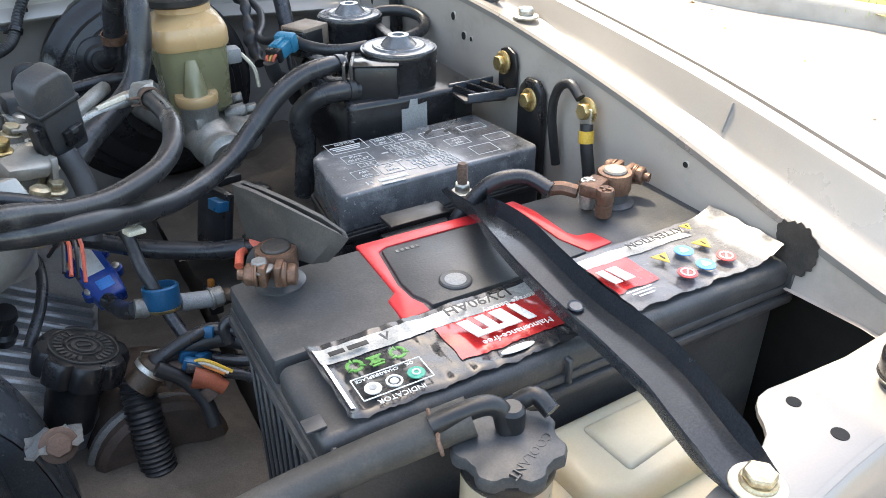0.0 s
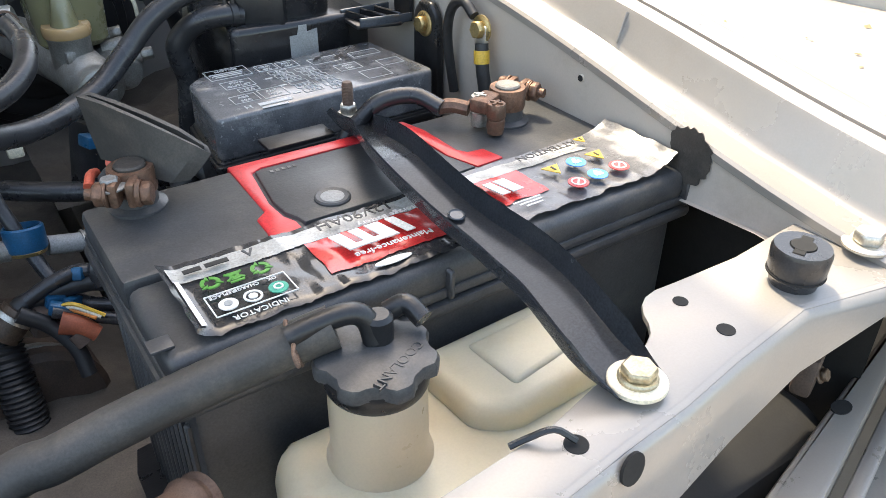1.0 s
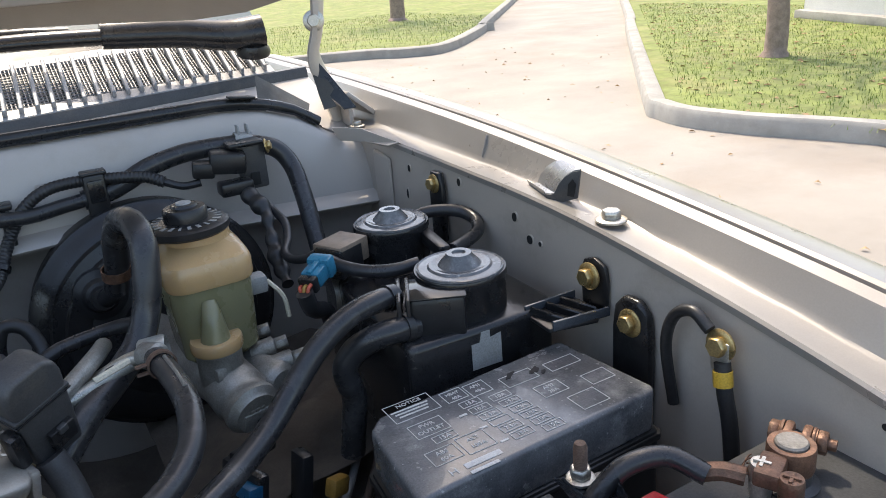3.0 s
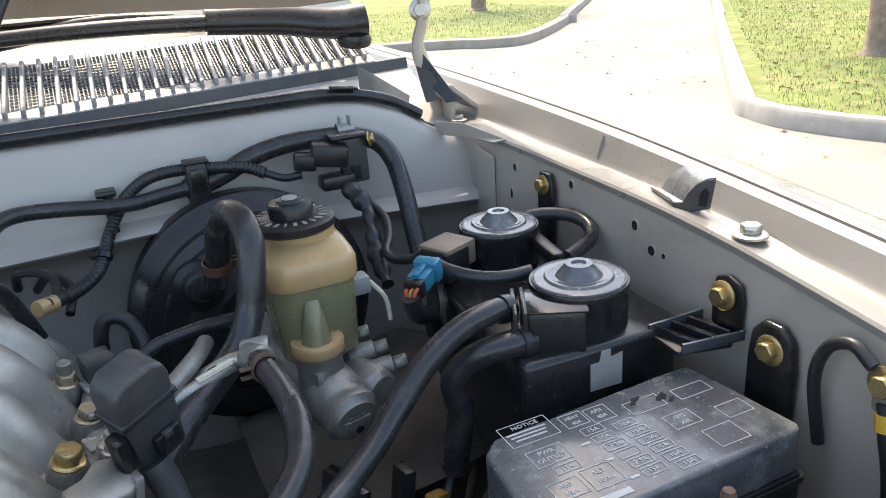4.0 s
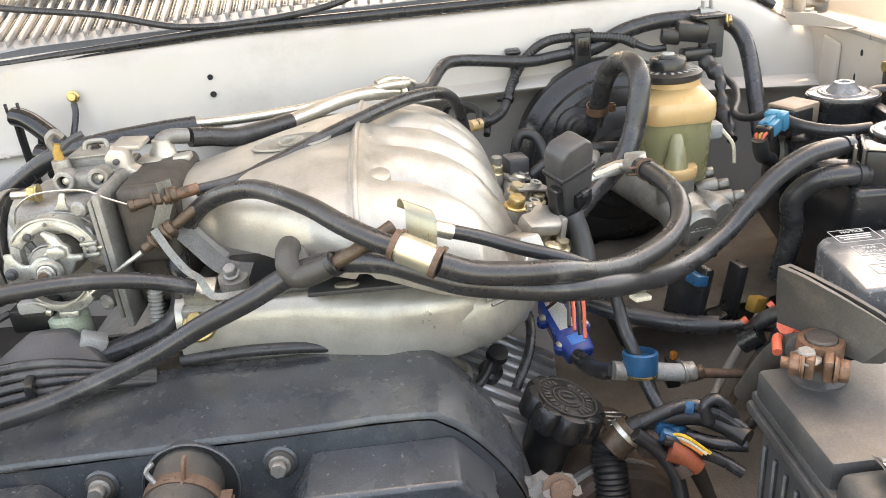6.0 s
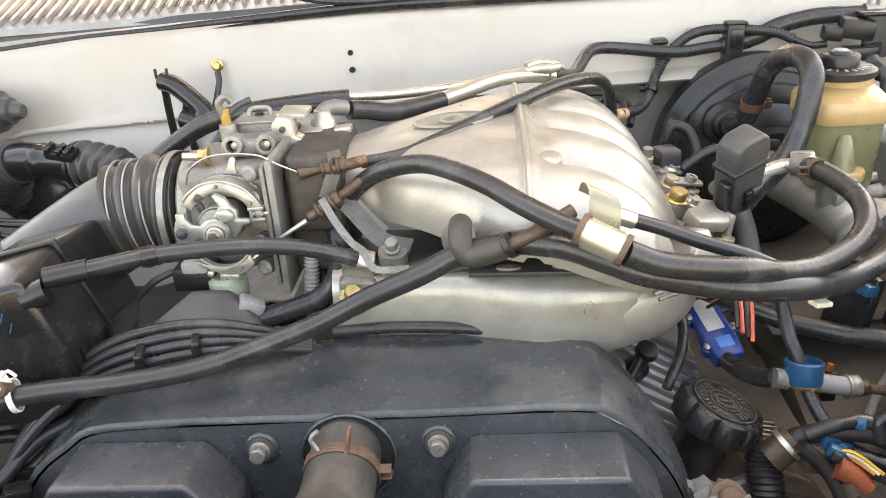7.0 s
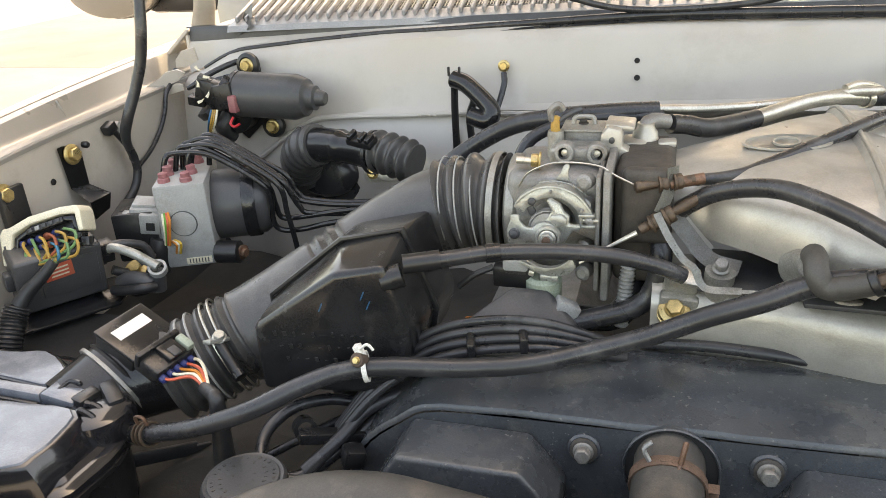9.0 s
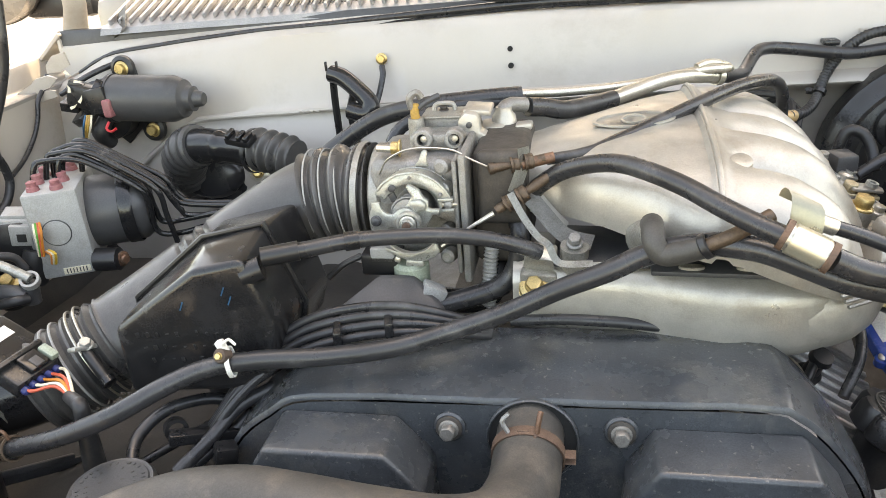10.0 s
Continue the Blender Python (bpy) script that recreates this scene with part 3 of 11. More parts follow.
def fire(i, j):
    x = xs_fw[i]
    zt = interp(TOPLINE, x)
    ledge = interp([(-0.87, 0.93), (-0.77, 0.903), (-0.748, 0.916), (-0.695, 0.950), (-0.65, 0.974), (-0.573, 0.981), (-0.5, 0.985), (0.0, 1.002), (0.25, 1.008), (0.34, 0.985), (0.56, 0.972)], x)
    out = interp([(-0.87, 1.064), (-0.45, 1.062), (-0.30, 1.044), (0.56, 1.044)], x)
    pts = [(1.10, 0.42), (1.095, 0.80), (1.088, ledge - 0.03), (1.078, ledge - 0.014), (out + 0.012, ledge - 0.004), (out + 0.002, ledge - 0.001), (out, ledge + 0.002), (out + 0.004, ledge + 0.006), (1.066, ledge + 0.012), (1.072, (zt + ledge) / 2), (1.080, zt - 0.016), (1.085, zt - 0.006), (1.094, zt), (1.125, zt + 0.006)]
    # the lower sheet slopes forward under the ledge on the heater side
    f = interp([(-0.78, 0.0), (-0.70, 1.0), (-0.26, 1.0), (-0.18, 0.0)], x)
    toe = [(1.040, 0.42), (1.034, 0.84), (1.036, 0.905), (1.046, ledge - 0.040), (1.058, ledge - 0.014), (1.063, ledge - 0.003), (1.061, ledge + 0.002)]
    if j < 7:
        pts[j] = tuple((1 - f) * a + f * b for a, b in zip(pts[j], toe[j]))
    y, z = pts[j]
    # pressed panels in the upper sheet
    if 8 <= j <= 10:
        y += 0.004 * (1 if (-0.56 < x < -0.42 or -0.30 < x < -0.24 or -0.06 < x < 0.02) else 0)
    return (x, y, z)


firewall = solo("firewall", grid_mesh(fire, 71, 14), PAINT_FIRE, "pale grey-champagne painted firewall sheet with pressed panels", "firewall", kind="structure", angle=50)
for x, z, r in ((-0.208, 1.056, 0.0034), (-0.207, 1.036, 0.0036)):
    part("hole", lathe([(r, -0.002), (r, 0.0012), (r * 0.7, 0.0012)], facing((x, 1.0735 if z > 1.05 else 1.0675, z), (0, -1, 0.1)), 16), HOLE, firewall)
for k in range(9):
    for x0, w in ((-0.17, 0.0022), (0.20, 0.003)):
        part("stamped_mark", bx((x0 + k * 0.006, 1.0715, 1.006 if x0 < 0 else 1.062), (w, 0.001, 0.004), 0), PAINT_IN, firewall)
part("ledge_lip", tube([(-0.750, 1.061, 0.914), (-0.722, 1.060, 0.934), (-0.695, 1.060, 0.952), (-0.668, 1.060, 0.968), (-0.640, 1.060, 0.9775), (-0.573, 1.060, 0.9825), (-0.505, 1.060, 0.985), (-0.470, 1.059, 0.988), (-0.40, 1.057, 0.9905), (-0.30, 1.050, 0.9935)], 0.0034, 8, 5), PAINT_FIRE, firewall, "rolled sheet edge of the ledge")
for x in (-0.492, -0.478, -0.47):
    part("lip_dent", bx((x, 1.0562, 0.9865), (0.006, 0.002, 0.003), 0.0008, rot=(0, 12, 0), seg=1), PAINT_IN, firewall)
# rubber seal along the firewall's top
seal_pts = [(x, 1.100, interp(TOPLINE, x) + interp([(-0.84, 0.0025), (-0.45, 0.0025), (-0.15, 0.009), (0.5, 0.009)], x)) for x in [-0.84 + 0.03 * i for i in range(46)]]
hs = thing("hood_seal", (XC, 1.10, 1.09), "black rubber hood seal along the firewall top", "seal")
part("bulb", tube(seal_pts, lambda s, L: 0.0034 + 0.0028 * min(1.0, max(0.0, (s - 0.25) / 0.27)), 10, 2, flat=0.8), SEAL, hs)
part("lip", grid_mesh(lambda i, j: Vector(seal_pts[i]) + Vector((0, (-0.010, -0.006, 0.004)[j], (-0.0065, -0.0045, -0.004)[j])), len(seal_pts), 3), SEAL, hs)
part("clip", bx((0.42, 1.092, interp(TOPLINE, 0.42) + 0.016), (0.03, 0.012, 0.003), 0.001, rot=(0, 8, 0)), BLACK, hs)
# cowl between firewall and windscreen; its front line bows back on one side and sinks on the other
BOW = [(0.0, 1.122), (0.157, 1.128), (0.237, 1.138), (0.307, 1.156), (0.407, 1.184), (0.537, 1.215), (0.672, 1.247), (0.75, 1.262)]


def cowl_line(x):
    return smooth(BOW, max(0.0, x - XC))


def glass_line(x):
    """Foot of the windscreen, bowed alike on both sides."""
    return smooth(BOW, abs(x - XC))


def grille_depth(x):
    return 0.115 + glass_line(x) - cowl_line(x)


def cowl_drop(x):
    return interp([(-0.86, 0.017), (-0.80, 0.016), (-0.67, 0.013), (-0.55, 0.011), (-0.43, 0.008), (-0.22, 0.003), (XC, 0.0)], x)


def cowl_fold(x):
    """Height of the fold where the sheet meets the skirt."""
    return interp([(-0.86, 1.074), (-0.79, 1.078), (-0.67, 1.084), (-0.555, 1.090), (-0.40, 1.097), (-0.25, 1.099)], x)


def cowl_pt(i, j):
    x = xs_fw[i]
    zt, yf = interp(TOPLINE, x), cowl_line(x)
    pts = [(1.104, min(zt + 0.004, 1.104)), (1.112, min(zt + 0.006, 1.104)), (max(1.116, yf - 0.012), cowl_fold(x)), (max(1.118, yf - 0.004), cowl_fold(x) + 0.0025)]
    return (x, *pts[j])


def skirt_pt(i, j):
    x = xs_fw[i]
    yf = max(cowl_line(x), 1.121)
    zf, dz = cowl_fold(x) + 0.0015, cowl_drop(x)
    return (x, *[(yf - 0.004, zf), (yf - 0.003, 1.110 - dz), (yf, 1.1145 - dz), (yf + 0.010, 1.1150 - dz)][j])


cowl = thing("cowl_tray", (XC, 1.12, 1.09), "grey cowl panel with black skirt below the air grille", "cowl")
cowl["kind"] = "structure"
part("panel", grid_mesh(cowl_pt, 71, 4), PAINT_FIRE, cowl)
part("skirt", grid_mesh(skirt_pt, 71, 4), DGREY, cowl, "black plastic skirt")
grille = thing("cowl_grille", (XC, 1.2, 1.11), "weathered grey cowl air grille with upright ribs", "grille")
GX0, GX1 = -0.80, 0.515


def grille_pose(x, v):
    """Point on the sloping grille: v runs from front (0) to back (1)."""
    return Vector((x, cowl_line(x) + 0.0115 + grille_depth(x) * v, 1.118 - cowl_drop(x) * (1 - v) + 0.042 * v))


bm = grid_mesh(lambda i, j: grille_pose(GX0 + (GX1 - GX0) * i / 60, -0.08 + 1.35 * j / 4) + Vector((0, 0, -0.004)), 61, 5)
part("grille_base", bm, BLACK, grille)
bm = grid_mesh(lambda i, j: grille_pose(GX0 + (GX1 - GX0) * i / 60, (-0.10, -0.08, 0.08, 0.10)[j]) + Vector((0, 0, (-0.006, 0.001, 0.001, -0.004)[j])), 61, 4)
part("front_rail", bm, GRILLE, grille)
bm = grid_mesh(lambda i, j: grille_pose(GX0 + (GX1 - GX0) * i / 60, (0.88, 0.90, 1.06, 1.08)[j]) + Vector((0, 0, (-0.004, 0.001, 0.001, -0.006)[j])), 61, 4)
part("rear_rail", bm, GRILLE, grille)
for k in range(14):
    v = 0.12 + 0.055 * k
    bm = tube([grille_pose(GX0 + (GX1 - GX0) * i / 24, v) for i in range(25)], 0.0011, 4, 1)
    part("mesh_wire", bm, GRILLE, grille, "", 0)
bm = B()
for k in range(318):
    x = GX0 + 0.004 + k * 0.0041
    tube([grille_pose(x, 0.10), grille_pose(x, 0.50), grille_pose(x, 0.90)], 0.0008, 4, 1, bm, smooth=False)
part("cross_wires", bm, GRILLE, grille, "fine upright wires of the grille mesh", 0)["kind"] = "stuff"
rib = bx((0, 0.05, 0.005), (0.0044, 0.112, 0.008), 0.0010, seg=1)
rib_me = bpy.data.meshes.new("rib")
rib.to_mesh(rib_me)
rib.free()
rib_me.materials.append(GRILLE)
for k in range(80):
    x = GX0 + 0.008 + k * 0.0164
    ob = link_under(new("rib", rib_me), grille)
    p = grille_pose(x, 0.02)
    ob.matrix_basis = Matrix.Translation(p) @ pose(0, 0, 0, math.degrees(math.atan((0.042 + cowl_drop(x)) / grille_depth(x))), 0, -8 * (x - XC)) @ Matrix.Diagonal((1, grille_depth(x) / 0.115, 1, 1))

# windscreen and wipers
ws = grid_mesh(lambda i, j: (-0.86 + 1.41 * i / 20, glass_line(-0.86 + 1.41 * i / 20) + 0.140 + 0.62 * j / 6, 1.160 + 0.40 * j / 6), 21, 7)
windscreen = solo("windscreen", ws, GLASS, "tinted windscreen glass with sky glow in its teal colour", "windscreen", kind="structure")


fb_pts = lambda i, j: (-0.86 + 1.41 * i / 20, glass_line(-0.86 + 1.41 * i / 20) + 0.1385 + 0.016 * j, 1.1615 + 0.0103 * j)
part("frit_band", grid_mesh(fb_pts, 21, 2), BLACK, windscreen, "black border along the glass foot")


def wiper(px, py, pz, tip, label, end=None):
    t = thing("windscreen_wiper", (px, py, pz), label, "wiper", "windscreen wipers")
    part("pivot_cap", lathe([(0.021, 0), (0.022, 0.006), (0.018, 0.014), (0.006, 0.017)], facing((px, py, pz - 0.006), (0, -0.3, 1)), 24), BLACK, t)
    d = Vector(tip) - Vector((px, py, pz))
    a = Vector((px, py, pz + 0.020))
    pts = [a + d * k / 10 + Vector((0, 0, 0.012 * math.sin(math.pi * k / 10))) for k in range(11)]
    part("arm", tube(pts, lambda s, L: 0.0125 - 0.004 * s, 12, 3, flat=0.75), BLACK_GLOSS, t)
    part("arm_head", tube([a - d * 0.03 + Vector((0, -0.004, 0.002)), a + d * 0.06, a + d * 0.18 + Vector((0, 0, 0.008)), a + d * 0.34 + Vector((0, 0, 0.012))], lambda s, L: 0.022 - 0.005 * s, 14, 4, flat=0.85), BLACK_GLOSS, t)
    off = Vector((0, 0.022, 0.004))
    part("blade", tube([pts[4] + off, pts[6] + off, Vector(tip) + off, Vector(end) if end else Vector(tip) + d * 0.2 + off], 0.0092, 10, 4), BLACK, t)
    part("blade_spine", tube([pts[5] + off + Vector((0, 0, 0.008)), pts[8] + off + Vector((0, 0, 0.008))], 0.004, 8, 2), BLACK_GLOSS, t)
    return t


wiper(0.487, 1.240, 1.148, (-0.03, 1.255, 1.162), "black wiper arm parked at the windscreen's foot", (-0.225, 1.248, 1.150))
wiper(-0.226, 1.222, 1.124, (-0.72, 1.262, 1.160), "black wiper arm parked at the windscreen's foot")

# open hood above the bay, with its hinges
HOOD_M = Matrix.Translation((XC, 1.205, 1.212)) @ pose(0, 0, 0, 107, 0, 0)
hood = thing("hood", (XC, 1.2, 1.2), "open champagne hood, raised on its rear hinges", "hood")


def hood_pt(i, j):
    u = -0.755 + 1.51 * i / 24
    edge = abs(u) / 0.755
    v = 1.08 * j / 10
    z = -0.03 * edge**4 - 0.02 * (v / 1.08) ** 3
    if j == 0:
        v += 0.05 * max(0.0, edge - 0.8) / 0.2
    return HOOD_M @ Vector((u, v - 0.03 * edge**2, -z))


bm = grid_mesh(hood_pt, 25, 11)
bmesh.ops.solidify(bm, geom=bm.faces[:], thickness=0.02)
part("skin", bm, PAINT, hood)
for u in (-0.45, 0.0, 0.45):
    part("inner_rib", bx((u, 0.55, 0.028), (0.10, 0.9, 0.03), 0.012, HOOD_M), PAINT_IN, hood)
for v in (0.07, 1.0):
    part("inner_rib", bx((0, v, 0.028), (1.30, 0.09, 0.03), 0.012, HOOD_M), PAINT_IN, hood)
for s in (1, -1):
    X = lambda u: XC + s * u
    h = thing("hinge_assembly", (X(0.70), 1.15, 1.05), "champagne-painted steel hood hinge arm", "hinge", "hood hinges")
    part("arm", tube([(X(0.715), 1.150, 1.062), (X(0.70), 1.142, 1.10), (X(0.682), 1.128, 1.14), (X(0.69), 1.125, 1.175), (X(0.70), 1.13, 1.235)], lambda q, L: 0.021 - 0.005 * math.sin(math.pi * q), 12, 5, flat=0.35), PAINT_IN, h)
    part("bracket", bx((X(0.735), 1.15, 1.075), (0.06, 0.075, 0.006), 0.002, rot=(0, s * 40, 0)), PAINT_IN, h)
    part("bracket", bx((X(0.716), 1.16, 1.062), (0.006, 0.09, 0.05), 0.002), PAINT_IN, h)
    part("hinge_bolt", hexbolt((X(0.684), 1.118, 1.182), (-s * 0.4, -1, 0.1), 0.008), STEEL, h)
    part("side_boot", grid_mesh(lambda i, j: (X(0.600 + 0.018 * i + 0.004 * j), 1.108 + 0.007 * i + 0.012 * j, 1.098 - 0.0085 * i + 0.010 * j - 0.0012 * i * j), 6, 4), RUBBER_OLD, h, "grey rubber corner flap")

# radiator core support at the front
cs = thing("core_support", (XC, 0.2, 0.6), "champagne radiator core support with punched holes", "panel")
cs["kind"] = "structure"
top = [(-0.86, 0.20), (0.20, 0.205), (0.29, 0.209), (0.343, 0.213), (0.372, 0.220), (0.400, 0.2245), (0.412, 0.2275), (0.419, 0.2315), (0.4235, 0.237), (0.427, 0.2435), (0.432, 0.2490), (0.438, 0.2525), (0.446, 0.2540), (0.46, 0.253), (0.504, 0.251), (0.545, 0.254), (0.60, 0.256), (0.60, 0.186), (0.5455, 0.191), (0.494, 0.2025), (0.436, 0.1960), (0.3965, 0.1900), (0.3615, 0.1870), (0.3275, 0.1830), (0.28, 0.178), (-0.86, 0.165)]
part("top_plate", prism([(x - 0.0045, y - 0.0035) for x, y in top], 0.951, 0.955, 0.0012), PAINT, cs)
fold = [(-0.86, 0.166, 0.06), (0.28, 0.179, 0.06), (0.3275, 0.184, 0.056), (0.3615, 0.188, 0.052), (0.3965, 0.191, 0.047), (0.436, 0.197, 0.041), (0.494, 0.2035, 0.034), (0.5455, 0.192, 0.010), (0.60, 0.187, 0.006)]


def front_face(i, j):
    x, y, d = fold[i]
    x, y = x - 0.0045, y - 0.0035
    return [(x, y + 0.003, 0.9552), (x, y - 0.002, 0.9540), (x, y - 0.0045, 0.950), (x, y - 0.006, 0.9545 - 0.5 * d), (x, y - 0.008, 0.9545 - d), (x, y + 0.012, 0.950 - d)][j]


part("front_face", grid_mesh(front_face, len(fold), 6), PAINT, cs, "", 50)
for x, y, z, r, n in ((0.4445, 0.2365, 0.955, 0.0038, (0, 0, 1)), (0.4450, 0.2100, 0.955, 0.0044, (0, 0, 1)), (0.3400, 0.1965, 0.955, 0.0050, (0, 0, 1)), (0.4058, 0.1862, 0.9468, 0.0055, (0.15, -1, 0.2)), (0.3530, 0.1785, 0.9501, 0.0070, (0.12, -1, 0.2))):
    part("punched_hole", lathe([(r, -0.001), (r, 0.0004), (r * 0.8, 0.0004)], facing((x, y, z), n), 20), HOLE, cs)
part("cable_tie", tube([(0.3400, 0.1965, 0.957), (0.334, 0.203, 0.961), (0.325, 0.208, 0.957), (0.318, 0.210, 0.955)], 0.0014, 6, 4), BLACK, cs)
lower = thing("bumper_beam", (0.3, 0.08, 0.6), "grey steel bumper carrier beam with a round hole", "beam")
part("beam", prism([(0.400, 0.1635), (0.4625, 0.1772), (0.6474, 0.2176), (0.76, 0.242), (0.76, 0.2366), (0.602, 0.1917), (0.4893, 0.1591), (0.41, 0.136)], 0.828, 0.860, 0.004), PAINT, lower)
part("beam_step", prism([(0.41, 0.130), (0.4893, 0.1530), (0.602, 0.1856), (0.76, 0.231), (0.76, 0.222), (0.602, 0.176), (0.41, 0.120)], 0.826, 0.852, 0.003), PAINT, lower)
part("beam_hole", lathe([(1, -0.0004), (1, 0.0006), (0.8, 0.0006)], pose(0.5558, 0.1922, 0.8602) @ Matrix.Diagonal((0.0075, 0.0050, 1, 1)), 16), HOLE, lower)
part("lower_lip", prism([(0.42, 0.129), (0.5003, 0.1517), (0.5633, 0.1696), (0.70, 0.208), (0.72, 0.17), (0.56, 0.12), (0.43, 0.08)], 0.80, 0.838, 0.005), PAINT, lower)
part("latch_bracket", bx((0.5530, 0.2160, 0.872), (0.022, 0.012, 0.026), 0.003, rot=(0, 10, 20)), BROWN, lower)
part("latch_bolt", hexbolt((0.5540, 0.2090, 0.874), (0.2, -1, 0.5), 0.0042, 1.3), ADJUSTER, lower)

rad = thing("radiator", (XC, 0.25, 0.45), "black radiator with plastic top tank", "radiator")
part("core", bx((XC, 0.235, 0.66), (0.70, 0.04, 0.42), 0.004), ENGINE, rad)
part("top_tank", bx((XC, 0.24, 0.885), (0.70, 0.055, 0.05), 0.012), BLACK, rad)
# frame rails and subframe low in the bay
for x in (-0.62, 0.30):
    solo("frame_rail", bx((x, 0.62, 0.47), (0.10, 1.1, 0.12), 0.01), ENGINE, "dirty dark frame rail low in the bay", "frame rail", "frame rails")
solo("cross_member", bx((XC, 0.62, 0.40), (1.2, 0.16, 0.08), 0.01), ENGINE, "dirty dark steel cross member", "cross member")

# splash shields added to close the bay below against light from the ground
def splash(base, label, at, nu, nv, material):
    """A dirty shield of three overlapping panels."""
    t = thing("splash_shield", base, label, "splash shield", "splash shields")
    step = (nv - 1) // 3
    for k in range(3):
        j0 = k * step
        n = (nv - j0) if k == 2 else step + 2
        part("panel", grid_mesh(lambda i, j: Vector(at(i, j + j0)) - Vector((0, 0, 0.004 * k)), nu, n), material, t)


splash((0.15, 0.7, 0.76), "brown dusty splash shield deep beside the engine", lambda i, j: (0.06 + 0.021 * i, 0.36 + 0.055 * j, 0.770 + 0.010 * noise.noise(Vector((i * 0.7, j * 0.6, 4))) - 0.003 * i), 10, 14, SOOT)
splash((-0.55, 0.7, 0.76), "splash shield with deep shade in its colour beside the engine", lambda i, j: (-0.82 + 0.045 * i, 0.40 + 0.06 * j, 0.775 + 0.03 * noise.noise(Vector((i * 0.7, j * 0.6, 9)))), 13, 12, LINER_SHADED)
splash((0.36, 0.95, 0.79), "brown dusty splash shield under the brake cylinder", lambda i, j: (0.24 + 0.03 * i, 0.80 + 0.03 * j, 0.80 + 0.02 * noise.noise(Vector((i * 0.7, j * 0.6, 14))) + 0.004 * i), 9, 10, SOOT)
# unseen tray, added so that no ground light enters from below
solo("undertray", grid_mesh(lambda i, j: (-0.85 + 0.117 * i, 0.14 + 0.24 * j, 0.42), 13, 5), LINER_BLACK, "unseen black undertray added to keep light out of the bay", "undertray")
for x, w in ((-0.70, 0.32), (0.40, 0.32)):
    hl = thing("headlamp_housing", (x, 0.23, 0.5), "black rear of a headlamp housing", "headlamp", "headlamp housings")
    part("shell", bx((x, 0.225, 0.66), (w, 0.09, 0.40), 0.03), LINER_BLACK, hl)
    part("rear_cap", lathe([(0.04, 0), (0.045, 0.01), (0.04, 0.02)], facing((x, 0.272, 0.70), (0, 1, 0)), 28), BLACK, hl)

# ---- battery and its neighbours ----
bat = thing("car_battery", (0.392, 0.408, 0.75), "black car battery with red handles and torn label", "battery")
bm = bx((0.392, 0.4085, 0.843), (0.322, 0.156, 0.186), 0.005)
part("case", bm, CASE, bat)
for k in range(11):
    part("case_rib", bx((0.2300, 0.342 + k * 0.0134, 0.83), (0.004, 0.004, 0.15), 0.0012, seg=1), CASE, bat)
part("lid_lip", bx((0.3925, 0.4085, 0.926), (0.341, 0.168, 0.008), 0.003), CASE, bat)
part("lid_lip", bx((0.3925, 0.4085, 0.9345), (0.337, 0.164, 0.007), 0.0025), CASE, bat)
bm = bx((0.392, 0.4435, 0.945), (0.334, 0.088, 0.021), 0.004)
part("lid", bm, CASE, bat)
bm = bx((0.392, 0.3625, 0.944), (0.334, 0.0695, 0.021), 0.007, seg=3)
for x in (0.231, 0.372, 0.425, 0.556):
    bx((x, 0.3285, 0.941), (0.0035, 0.010, 0.018), 0.001, bm=bm, seg=1)
part("front_lid", bm, CASE, bat)
part("tab", bx((0.2265, 0.3430, 0.9550), (0.011, 0.010, 0.0018), 0.0006), DGREY, bat)
part("vent_plug", lathe([(0.0055, 0), (0.0055, 0.006), (0.004, 0.008)], facing((0.560, 0.334, 0.938), (1, 0, 0.1)), 16), IVORY, bat, "small ivory vent plug")
# red recessed handles
red_l = [(0.3140, 0.490), (0.405, 0.489), (0.405, 0.477), (0.332, 0.478), (0.3245, 0.474), (0.3180, 0.432), (0.3190, 0.4145), (0.3225, 0.4060), (0.3225, 0.3975), (0.3035, 0.3965), (0.3045, 0.4195), (0.3118, 0.4255)]
part("handle", prism(red_l, 0.949, 0.9568, 0.0015), RED, bat, "bright red plastic handle frame")
red_r = [(0.424, 0.4915), (0.4450, 0.4915), (0.4500, 0.470), (0.4505, 0.432), (0.4545, 0.4255), (0.4660, 0.4240), (0.4695, 0.4060), (0.4475, 0.4045), (0.4400, 0.428), (0.4395, 0.468), (0.436, 0.478), (0.424, 0.480)]
part("handle", prism(red_r, 0.949, 0.9568, 0.0015), RED, bat, "bright red plastic handle frame")
part("inset_panel", prism([(0.3262, 0.4735), (0.404, 0.4735), (0.404, 0.4005), (0.3255, 0.4005), (0.3240, 0.408), (0.3205, 0.416), (0.3198, 0.432)], 0.949, 0.9578, 0.0012), CASE, bat)
part("inset_panel", prism([(0.408, 0.4745), (0.434, 0.4745), (0.4372, 0.467), (0.4378, 0.428), (0.4450, 0.4035), (0.408, 0.4015)], 0.949, 0.9578, 0.0012), CASE, bat)
part("charge_indicator", lathe([(0.0108, 0), (0.0108, 0.0012), (0.0098, 0.0020), (0.0080, 0.0014), (0.0, 0.0014)], Matrix.Translation((0.3505, 0.4162, 0.9576)), 30), DGREY, bat)
part("indicator_window", lathe([(0.0074, 0), (0.0070, 0.0016), (0.001, 0.0024)], Matrix.Translation((0.3505, 0.4162, 0.9576)), 26), GREY, bat, "clear round charge window")
for k in range(5):
    part("moulded_mark", bx((0.3345 + 0.0038 * k, 0.4665, 0.9580), (0.0024, 0.0034, 0.0006), 0.0002, seg=1), LEAD, bat)
